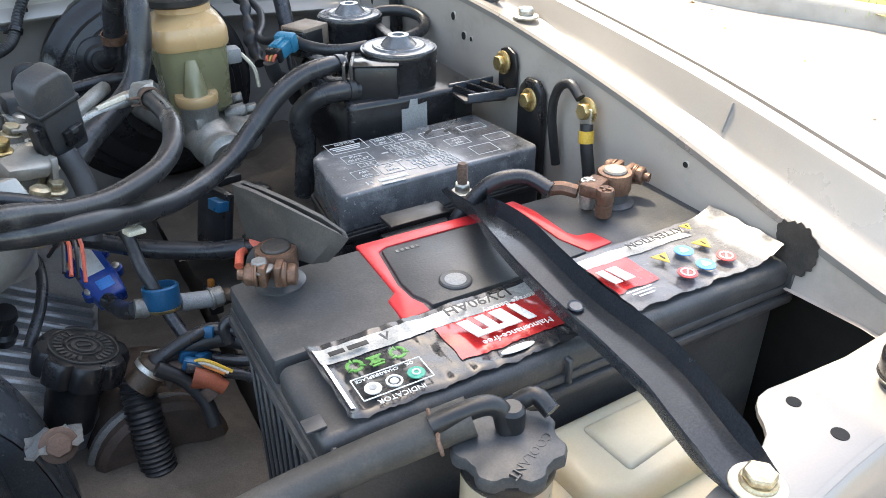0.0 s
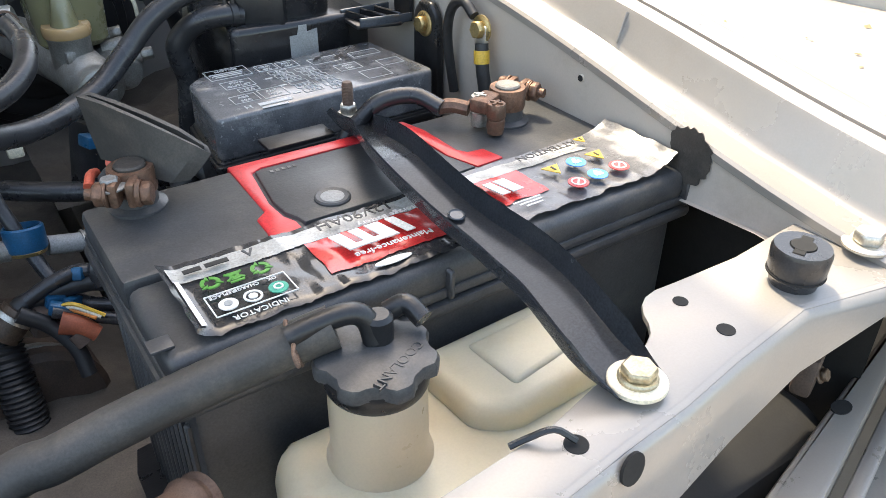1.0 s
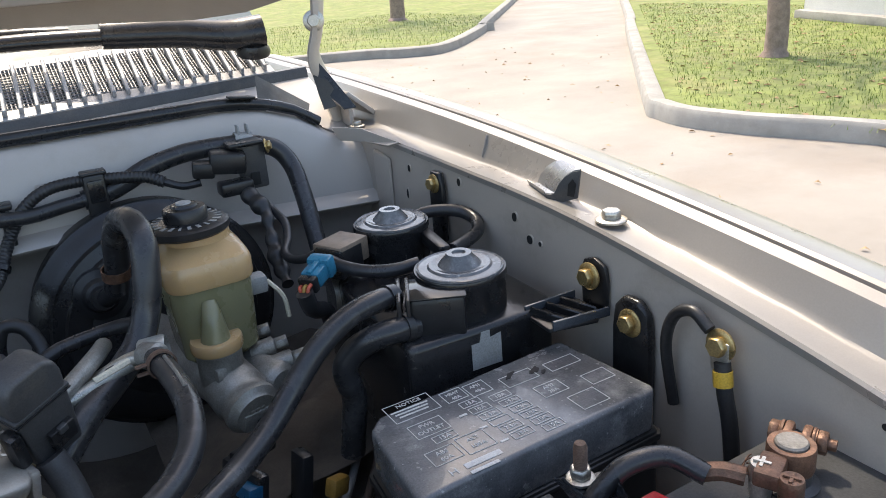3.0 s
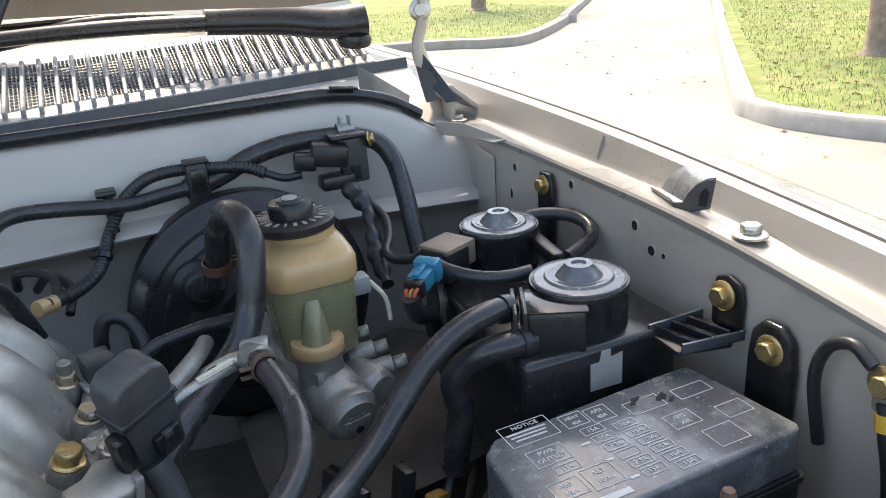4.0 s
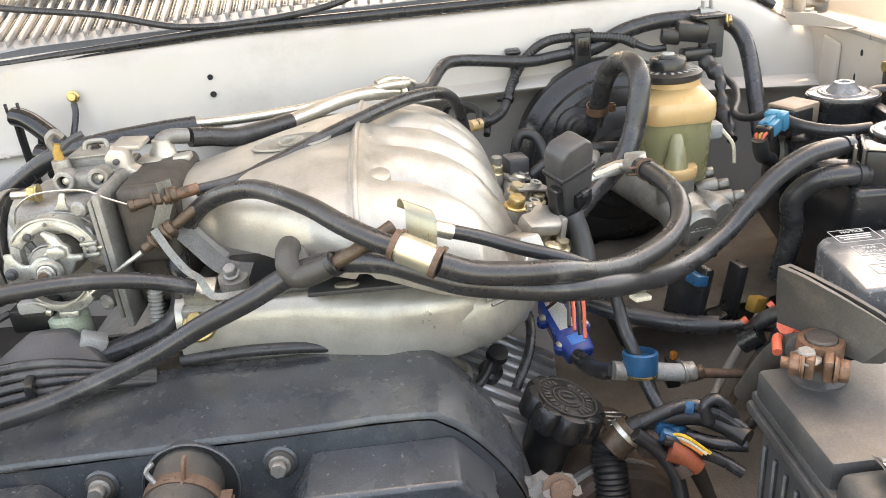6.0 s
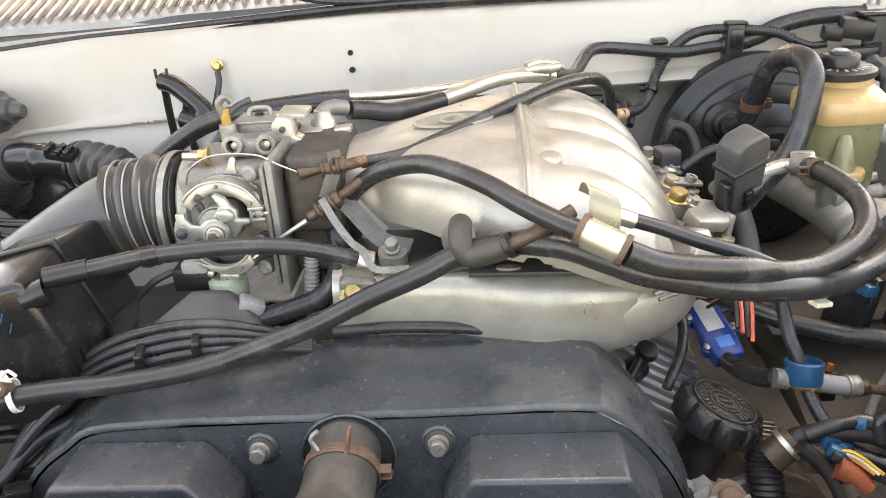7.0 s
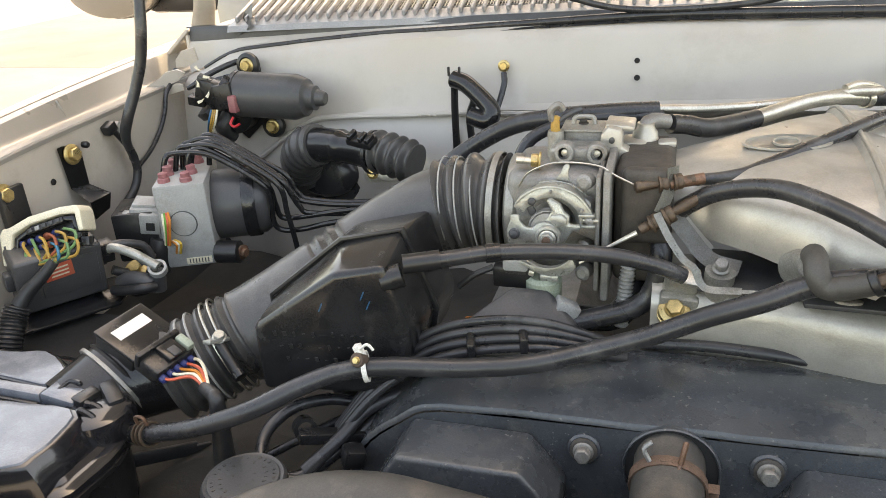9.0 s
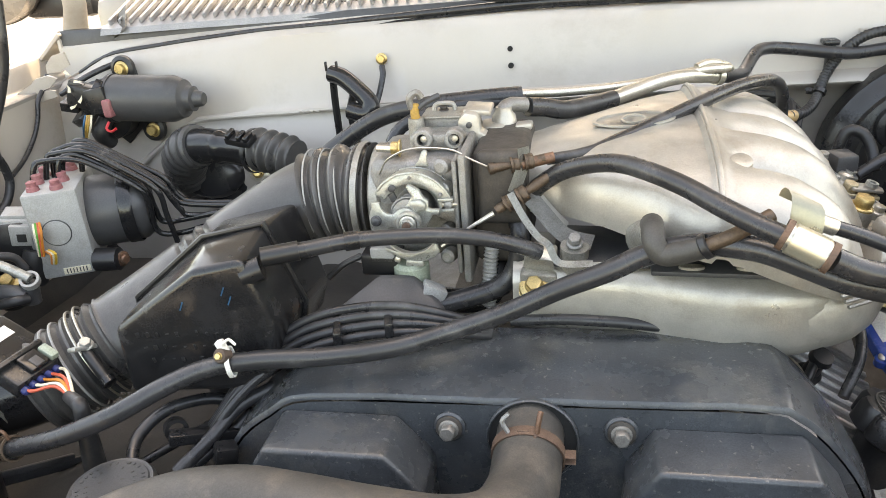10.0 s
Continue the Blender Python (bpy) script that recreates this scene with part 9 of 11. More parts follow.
# ---- air intake: bellows, resonator, meter, filter box ----
bl = thing("intake_tube", (-0.45, 0.70, 0.85), "black corrugated air intake tube to the throttle", "air duct")
def bell(s, L):
    if L < 0.058:
        return 0.0400 + 0.0082 * (0.5 + 0.5 * math.cos(L * 2 * math.pi / 0.0145))
    if 0.150 < L < 0.19:
        return 0.040 + 0.0035 * (0.5 + 0.5 * math.cos((L - 0.150) * 2 * math.pi / 0.0135))
    if L > 0.276:
        return 0.0405 + 0.0045 * (0.5 + 0.5 * math.cos((L - 0.276) * 2 * math.pi / 0.0115))
    return 0.0425
part("tube", tube([(-0.298, 0.722, 0.996), (-0.33, 0.722, 0.995), (-0.365, 0.718, 0.986), (-0.41, 0.703, 0.962), (-0.46, 0.672, 0.932), (-0.505, 0.640, 0.906), (-0.545, 0.612, 0.886), (-0.588, 0.580, 0.868)], bell, 30, 22), DUCT, bl)
part("band_clamp", lathe([(0.0475, -0.0028), (0.0487, -0.0028), (0.0487, 0.0028), (0.0475, 0.0028)], facing((-0.307, 0.722, 0.996), (1, 0, 0)), 40), ALU_MID, bl, "grey band clamp")
# thin pale rings imitate the highlights on the bellows folds
for o, r in ((-0.004, 0.0462), (0.004, 0.0462), (0.020, 0.0452), (0.030, 0.0445)):
    mB = facing(Vector((-0.543, 0.6125, 0.887)) + Vector((-0.75, -0.55, -0.35)).normalized() * o, (0.75, 0.55, 0.35))
    part("gleam_ring", tube([mB @ Vector((r * math.cos(a), r * math.sin(a), 0)) for a in [k * math.pi / 20 for k in range(41)]], 0.0012, 6, 1), STEEL if o < 0.01 else GREY, bl, "pale ring standing for a gleam on the fold")
# the same drawn gleams on the folds at the throttle end
for x, r in ((-0.3245, 0.0452), (-0.339, 0.0450), (-0.3535, 0.0445)):
    part("gleam_ring", tube([facing((x, 0.721, 0.9945), (1, 0.08, 0.12)) @ Vector((r * math.cos(a), r * math.sin(a), 0)) for a in [k * math.pi / 20 for k in range(41)]], 0.0008, 6, 1), GREY, bl, "pale ring standing for a gleam on the fold")
mS2 = pose(-0.527, 0.579, 0.914, -14, 20, 74)
part("clamp_screw", bx((0, 0, 0), (0.032, 0.010, 0.004), 0.0012, mS2), ZINC, bl)
part("clamp_nut", hexbolt(mS2 @ Vector((-0.001, 0, 0.002)), (0.3, -0.3, 0.9), 0.0052, 1.25), ZINC, bl)
part("clamp_barrel", tube([(-0.527, 0.577, 0.910), (-0.514, 0.570, 0.898), (-0.505, 0.565, 0.890)], 0.0052, 12, 3), BLACK, bl)
part("barrel_end", lathe([(0.0062, -0.003), (0.0062, 0.003), (0.0045, 0.004)], facing((-0.505, 0.565, 0.890), (0.6, -0.35, -0.5)), 14), BLACK_GLOSS, bl)
ra = thing("air_resonator", (-0.41, 0.59, 0.86), "angular black plastic air resonator with moulded text", "resonator")
front_o = [(-0.470, 0.953), (-0.399, 1.001), (-0.360, 1.008), (-0.344, 0.949), (-0.352, 0.905), (-0.370, 0.893), (-0.470, 0.893)]
seam_o = [(-0.480, 0.951), (-0.414, 1.003), (-0.364, 1.0125), (-0.341, 0.943), (-0.349, 0.904), (-0.369, 0.890), (-0.474, 0.889)]
rear_o = [(-0.486, 0.938), (-0.425, 0.995), (-0.358, 1.008), (-0.339, 0.934), (-0.348, 0.905), (-0.370, 0.888), (-0.475, 0.888)]
bm = B()
rings = [[bm.verts.new((x, y0 + (x + 0.47) * 0.13, z)) for x, z in o] for o, y0 in ((front_o, 0.545), (seam_o, 0.602), (rear_o, 0.662))]
bm.faces.new(rings[0])
bm.faces.new(rings[2][::-1])
for va, vb in zip(rings, rings[1:]):
    for k in range(7):
        bm.faces.new((va[k], vb[k], vb[(k + 1) % 7], va[(k + 1) % 7]))
bmesh.ops.recalc_face_normals(bm, faces=bm.faces[:])
bmesh.ops.bevel(bm, geom=[q for q in bm.edges if q.calc_face_angle(0) > 0.25], offset=0.0055, segments=3, profile=0.5, affect="EDGES")
part("body", bm, BLACK_GLOSS, ra)
part("seam", tube([(x, 0.602 + (x + 0.47) * 0.13, z) for x, z in ((-0.4815, 0.900), (-0.4815, 0.952), (-0.4145, 1.0045), (-0.3635, 1.0140), (-0.3395, 0.943), (-0.348, 0.903))], 0.0026, 8, 3, smooth=False), BLACK, ra)
part("nozzle", tube([(-0.365, 0.566, 0.992), (-0.350, 0.572, 0.996)], 0.0095, 14, 2), BLACK, ra)
rnm = random.Random(5)
for r_ in range(3):
    for k in range(10 - 2 * r_):
        w = 0.0020 + 0.0018 * rnm.random()
        part("moulded_mark", bx((-0.452 + k * 0.0078 + 0.004 * r_, 0.5472 + k * 0.00102 + 0.0005 * r_, 0.947 - r_ * 0.0115 + 0.0012 * rnm.random()), (w, 0.0006, 0.0010 if rnm.random() < 0.5 else 0.0044), 0.0002, rot=(0, -14, 0), seg=1), BLACK, ra)
for x, z in ((-0.412, 0.972), (-0.378, 0.983), (-0.374, 0.975)):
    part("paint_mark", bx((x, 0.5448 + (x + 0.47) * 0.13, z), (0.0009, 0.0008, 0.008), 0, rot=(0, 25, 0)), BLUE_CAP, ra)
maf = thing("air_flow_meter", (-0.62, 0.58, 0.86), "black air flow meter with label and orange leads", "sensor")
part("barrel", tube([(-0.568, 0.596, 0.876), (-0.600, 0.577, 0.872), (-0.6301, 0.5552, 0.8700)], 0.0380, 30, 4), BLACK_GLOSS, maf)
part("barrel_lip", lathe([(0.0402, -0.0020), (0.0432, -0.0016), (0.0432, 0.0016), (0.0402, 0.0020)], facing((-0.6301, 0.5552, 0.8700), (-0.412, -0.845, -0.342)), 40), ALU_MID, maf, "scuffed grey rim")
mM = pose(-0.6085, 0.5708, 0.9105, 25.4, -1.2, 79.0) @ Matrix.Scale(0.82, 4)
part("module", bx((0, 0, -0.020), (0.062, 0.054, 0.058), 0.003, mM), BLACK, maf)
part("module_lid", bx((0, 0, 0.0105), (0.066, 0.058, 0.005), 0.0015, mM), BLACK_GLOSS, maf)
part("label", bx((0.000, 0.008, 0.0133), (0.044, 0.015, 0.0006), 0, mM), WHITE, maf, "blank white label strip")
mP = Matrix.Translation((-0.5496, 0.5450, 0.9027)) @ Matrix(((0.8813, -0.1957, -0.4300), (0.2302, 0.9727, 0.0292), (0.4126, -0.1247, 0.9023))).transposed().to_4x4() @ Matrix.Scale(0.907, 4) @ pose(-0.018, 0, 0.003)
part("plug", bx((0, 0, -0.003), (0.030, 0.046, 0.018), 0.003, mP), BLACK, maf)
part("plug_lip", bx((-0.010, 0.0, 0.004), (0.006, 0.050, 0.016), 0.002, mP), BLACK, maf)
part("plug_latch", bx((0.003, 0.004, 0.0085), (0.020, 0.020, 0.005), 0.0015, mP), BLACK_GLOSS, maf)
part("latch_tongue", bx((0.007, 0.004, 0.0115), (0.011, 0.009, 0.002), 0.0008, mP), DGREY, maf)
part("plug_ear", bx((0.004, 0.020, 0.008), (0.018, 0.009, 0.008), 0.002, mP), GASKET, maf)
for k in range(5):
    a = mP @ Vector((0.016, -0.017 + 0.0085 * k, -0.003))
    part("wire_seal", lathe([(0.0036, -0.004), (0.0036, 0.003), (0.0018, 0.005)], facing(a, mP.to_3x3() @ Vector((1, 0, 0))), 12), BLUE_SEAL, maf)
    e = Vector((-0.5150 + 0.001 * k, 0.5300, 0.8992 + 0.0008 * k))
    part("lead", tube([a, a + Vector((0.010, -0.002, 0.001)), a.lerp(e, 0.6) + Vector((0.002, 0.003, 0.005)), e], 0.0014, 6, 6), (SALMON, IVORY, ORANGE, SALMON, IVORY)[k], maf)
part("taped_loom", tube([(-0.516, 0.530, 0.899), (-0.501, 0.520, 0.901), (-0.495, 0.515, 0.894), (-0.50, 0.515, 0.83)], lambda q, L: 0.005 + 0.005 * q, 12, 6), COIL, maf)
ab = thing("air_filter_box", (-0.70, 0.47, 0.70), "glossy black air filter box with ribbed lid", "air filter")
def stack(rings, name, material, angle=30, label=""):
    bm = grid_mesh(lambda i, j: rings[i][j], len(rings), len(rings[0]), True)
    bm.faces.new(list(bm.verts)[-len(rings[0]):])
    bmesh.ops.recalc_face_normals(bm, faces=bm.faces[:])
    return part(name, bm, material, ab, label, angle)


def grown(out, k):
    """The outline moved outward by k."""
    cx = sum(p[0] for p in out) / len(out)
    cy = sum(p[1] for p in out) / len(out)
    pts = []
    for x, y in out:
        d = Vector((x - cx, y - cy)).normalized()
        pts.append((x + d.x * k, y + d.y * k))
    return pts


def level(out, k, z):
    return [(x, y, z) for x, y in curve2(grown(out, k) + grown(out, k)[:1], 3)[:-1]]


box_out = [(-0.86, 0.325), (-0.70, 0.378), (-0.622, 0.408), (-0.583, 0.424), (-0.576, 0.446), (-0.575, 0.482), (-0.592, 0.520), (-0.640, 0.556), (-0.690, 0.585), (-0.76, 0.585), (-0.86, 0.57)]
stack([level(box_out, -0.012, 0.66), level(box_out, -0.003, 0.850), level(box_out, 0.003, 0.852), level(box_out, 0.004, 0.857), level(box_out, 0.001, 0.8585)], "lower_box", BLACK)
stack([level(box_out, -0.002, 0.8590), level(box_out, 0.004, 0.8600), level(box_out, 0.005, 0.8655), level(box_out, 0.001, 0.8675), level(box_out, -0.006, 0.8685), level(box_out, -0.010, 0.872)], "lid", BOX)
hump = [(-0.86, 0.340), (-0.70, 0.380), (-0.610, 0.414), (-0.599, 0.430), (-0.597, 0.456), (-0.611, 0.487), (-0.684, 0.486), (-0.86, 0.49)]
stack([level(hump, 0.012, 0.868), level(hump, 0.010, 0.876), level(hump, 0.006, 0.886), level(hump, 0.001, 0.893), level(hump, -0.004, 0.8945)], "lid_hump", BOX, 25)
# separate top plates carry the painted sky sheen; the sides stay black
stack([level(hump, -0.002, 0.8940), level(hump, -0.003, 0.8955), level(hump, -0.006, 0.8960), level(hump, -0.009, 0.8961)], "top_panel", SHEEN_LID, 25, "dusty lid panel with sky sheen in its colour")
shelf = [(-0.86, 0.535), (-0.86, 0.560), (-0.748, 0.560), (-0.706, 0.566), (-0.664, 0.540), (-0.658, 0.518), (-0.72, 0.521)]
stack([level(shelf, 0.010, 0.866), level(shelf, 0.006, 0.880), level(shelf, 0.001, 0.8875), level(shelf, -0.004, 0.8885)], "lid_shelf", BOX, 25)
stack([level(shelf, -0.002, 0.8880), level(shelf, -0.003, 0.8893), level(shelf, -0.006, 0.8897), level(shelf, -0.008, 0.8898)], "top_panel", SHEEN_LID, 25, "dusty shelf of the lid with sky sheen in its colour")
part("cross_rail", bx((-0.755, 0.5065, 0.8885), (0.200, 0.012, 0.014), 0.0025, rot=(0, 0, -2)), SHEEN_LID, ab, "worn rail across the lid with sky sheen in its colour")
part("rail_groove", bx((-0.755, 0.4975, 0.8860), (0.200, 0.004, 0.006), 0.001, rot=(0, 0, -2)), BLACK, ab)
part("lid_clip", bx((-0.6370, 0.5060, 0.8890), (0.034, 0.020, 0.012), 0.002, rot=(0, 6, -4)), SHEEN_LID, ab)
part("lid_clip", bx((-0.6170, 0.5080, 0.8870), (0.014, 0.022, 0.016), 0.003, rot=(0, 6, -14)), BLACK, ab)
part("clip_hook", tube([(-0.6438, 0.5081, 0.8940), (-0.6385, 0.5166, 0.8970), (-0.6293, 0.5168, 0.8970), (-0.6300, 0.5172, 0.8920)], 0.0022, 8, 4), BLACK_GLOSS, ab)
for pts in (((-0.6081, 0.4894, 0.8920), (-0.5969, 0.4881, 0.8890), (-0.5864, 0.4847, 0.8820), (-0.5823, 0.4821, 0.8700)), ((-0.6099, 0.4984, 0.8920), (-0.5998, 0.4999, 0.8890), (-0.5869, 0.4951, 0.8820), (-0.5808, 0.4878, 0.8680))):
    part("corner_rib", tube(list(pts), 0.0030, 8, 5), BLACK_GLOSS, ab)
part("corner_drum", lathe([(0.030, -0.012), (0.031, 0.010), (0.029, 0.018), (0.024, 0.021), (0.0, 0.022)], pose(-0.603, 0.500, 0.868), 36), BOX, ab)
part("corner_post", bx((-0.5985, 0.5173, 0.8860), (0.030, 0.014, 0.018), 0.003, rot=(0, 10, -38)), BLACK, ab)
dO = Vector((-0.412, -0.845, -0.342))
part("outlet_ring", lathe([(0.036, -0.016), (0.0395, -0.014), (0.0405, 0.040), (0.036, 0.042)], facing((-0.6301, 0.5552, 0.8700), dO), 40), BLACK_GLOSS, ab)
part("outlet_rib", lathe([(0.0400, -0.002), (0.0418, 0.0), (0.0400, 0.002)], facing(Vector((-0.6301, 0.5552, 0.8700)) - dO * 0.008, dO), 40), BLACK, ab)
part("drain_spigot", tube([(-0.590, 0.508, 0.858), (-0.572, 0.502, 0.865), (-0.550, 0.4965, 0.8725)], 0.0088, 16, 3), BLACK, ab)
for k in range(2):
    part("side_rib", bx((-0.6016, 0.5519, 0.8000), (0.004, 0.080, 0.006), 0.001, rot=(-18, 0, -32 + 0 * k)) if k == 0 else bx((-0.6034, 0.5729, 0.7800), (0.004, 0.080, 0.010), 0.001, rot=(-18, 0, -32)), DGREY, ab)

# ---- power steering reservoir and small lines in front left ----
ps = thing("steering_fluid_reservoir", (-0.455, 0.478, 0.75), "dusty black power steering fluid reservoir with moulded cap", "reservoir")
part("reservoir", lathe([(0.030, -0.12), (0.031, 0.0)], pose(-0.456, 0.476, 0.845), 30), BLACK, ps)
part("cap", lathe([(0.030, 0.0), (0.033, 0.003), (0.033, 0.012), (0.0305, 0.016), (0.028, 0.0155), (0.027, 0.017), (0.012, 0.0175), (0, 0.0175)], pose(-0.456, 0.476, 0.845), 44), CASE, ps)
for r_, n in ((0.0235, 30), (0.0175, 20), (0.0085, 8)):
    for k in range(n):
        a = k * 2 * math.pi / n + r_ * 90
        if (k * 7 + n) % 9 > 1:
            part("moulded_mark", bx((-0.456 + r_ * math.cos(a), 0.476 + r_ * math.sin(a), 0.8624), (0.0024, 0.0012 + 0.0008 * (k % 2), 0.0005), 0, rot=(0, 0, math.degrees(a)), seg=1), RUBBER_OLD if k % 3 == 0 else DGREY, ps)
part("cap_handle", tube([(-0.425, 0.488, 0.856), (-0.412, 0.494, 0.852)], 0.004, 8, 3), BLACK, ps)
hose_thing("power_steering_hose", [(-0.405, 0.585, 0.862), (-0.430, 0.578, 0.866), (-0.455, 0.560, 0.866), (-0.468, 0.535, 0.858), (-0.462, 0.512, 0.848), (-0.445, 0.505, 0.842), (-0.425, 0.508, 0.842), (-0.405, 0.530, 0.85), (-0.385, 0.555, 0.862), (-0.36, 0.585, 0.88)], 0.0052, "thin looped black power steering line", RUBBER)
hc = thing("hose_clip", (-0.41, 0.53, 0.85), "black double hose clip holding lines", "clip")
part("bar", bx((-0.408, 0.535, 0.864), (0.055, 0.012, 0.010), 0.002, rot=(0, 15, 35)), BLACK, hc)
part("jaw", lathe([(0.0065, -0.005), (0.0095, -0.005), (0.0095, 0.005), (0.0065, 0.005)], facing((-0.432, 0.535, 0.868), (0.5, -0.6, 0.2)), 18), BLACK, hc)
part("jaw", bx((-0.385, 0.522, 0.858), (0.018, 0.016, 0.016), 0.003, rot=(0, 15, 35)), BLACK, hc)
hose_thing("breather_stub", [(-0.445, 0.622, 0.842), (-0.425, 0.635, 0.852), (-0.395, 0.655, 0.862)], 0.016, "stubby grey-black rubber drain below the duct", RUBBER_OLD)
hose_thing("lower_line", [(-0.52, 0.53, 0.80), (-0.48, 0.56, 0.815), (-0.43, 0.60, 0.83)], 0.004, "thin black line under the duct", RUBBER)

# ---- left side: ABS unit, wiper motor, relay box ----
abs_ = thing("abs_unit", (-0.71, 0.84, 0.80), "grey ABS block with black motor and pink line caps", "abs unit")
mA = pose(-0.730, 0.852, 0.915, 0, 0, 24)
part("block", bx((0, 0, 0), (0.060, 0.105, 0.105), 0.003, mA), GREY, abs_)
part("motor", lathe([(0.043, 0), (0.044, 0.004), (0.044, 0.040), (0.042, 0.044), (0.042, 0.058), (0.036, 0.066), (0.0, 0.067)], mA @ facing((0.030, 0.005, 0.004), (1, 0, 0)), 40), DGREY, abs_, "textured black pump motor")
part("motor_band", lathe([(0.0445, 0.036), (0.0455, 0.038), (0.0455, 0.050), (0.0445, 0.052)], mA @ facing((0.030, 0.005, 0.004), (1, 0, 0)), 40), BLACK_GLOSS, abs_)
for x, y in ((-0.018, -0.036), (0.008, -0.040), (-0.018, -0.010), (0.010, -0.012), (-0.016, 0.018), (0.012, 0.03)):
    part("line_cap", lathe([(0.0075, 0), (0.0068, 0.005), (0.0055, 0.006), (0.0055, 0.011), (0.0035, 0.012)], mA @ pose(x, y, 0.052), 14), PINK, abs_, "faded pink line cap")
part("round_plug", lathe([(0.015, 0), (0.015, 0.0015), (0.013, 0.002), (0.0, 0.002)], mA @ facing((-0.002, -0.0525, 0.004), (0, -1, 0)), 28), GREY, abs_)
mQ = pose(-0.7642, 0.8150, 0.9175, 6, 8, 22)
plug = part("plug", bx((0, 0, 0), (0.042, 0.036, 0.042), 0.004, mQ), GREY, abs_, "pale grey multi-pin plug")
part("plug_lip", bx((-0.004, -0.014, -0.002), (0.050, 0.010, 0.036), 0.003, mQ), GREY, plug)
part("plug_latch", bx((0.004, -0.021, 0.004), (0.024, 0.008, 0.026), 0.002, mQ), GREY, plug)
part("latch_window", bx((0.005, -0.0252, 0.002), (0.010, 0.001, 0.010), 0, mQ), HOLE, plug)
part("plug_top", bx((-0.004, 0.0, 0.022), (0.028, 0.026, 0.006), 0.002, mQ), GREY, plug)
part("circle_groove", tube([mA @ facing((-0.002, -0.0527, 0.004), (0, -1, 0)) @ Vector((0.0152 * math.cos(a), 0.0152 * math.sin(a), 0)) for a in [k * math.pi / 16 for k in range(33)]], 0.0011, 6, 1), DGREY, abs_)
part("data_label", bx((0.008, -0.0530, -0.045), (0.030, 0.0008, 0.008), 0, mA), IVORY, abs_)
for k in range(7):
    part("label_bar", bx((-0.003 + 0.0036 * k, -0.0536, -0.045), (0.0012, 0.0006, 0.006), 0, mA), DGREY, abs_)
part("module", bx((-0.062, -0.012, -0.012), (0.050, 0.060, 0.062), 0.004, mA), BLACK, abs_)
for k in range(4):
    part("lead", tube([Vector((-0.7346, 0.8000, 0.9352)) + Vector((0.0026 * k, 0, 0)), Vector((-0.7248, 0.7900, 0.9277)) + Vector((0.0030 * k, -0.004, 0)), Vector((-0.7258, 0.7900, 0.9130)) + Vector((0.0022 * k, -0.004, 0)), Vector((-0.7316, 0.7900, 0.8953)) + Vector((0.002 * k, 0, 0))], 0.0015, 6, 5), (IVORY, GREEN, SALMON, ORANGE)[k], abs_)
for k in range(3):
    part("lead", tube([Vector((-0.7255, 0.7950, 0.8985)) + Vector((0.002 * k, 0, 0.001 * k)), Vector((-0.7161, 0.7900, 0.8964)) + Vector((0.003 * k, 0, 0.001 * k)), Vector((-0.7225, 0.7950, 0.8831)) + Vector((0.0026 * k, 0, 0))], 0.0015, 6, 5), (ORANGE, IVORY, YELLOW)[k], abs_)
part("lead_boot", tube([(-0.7438, 0.8000, 0.8975), (-0.7469, 0.7950, 0.8818), (-0.7534, 0.8000, 0.8583)], 0.013, 12, 4), COIL, abs_)
part("rubber_mount", lathe([(0.014, 0), (0.014, 0.028), (0.009, 0.03)], mA @ facing((0.03, -0.045, -0.04), (1, -0.3, 0)), 18), BLACK, abs_)
part("mount_bolt", hexbolt(mA @ Vector((0.06, -0.054, -0.04)), (1, -0.3, 0), 0.006), COPPER, abs_)
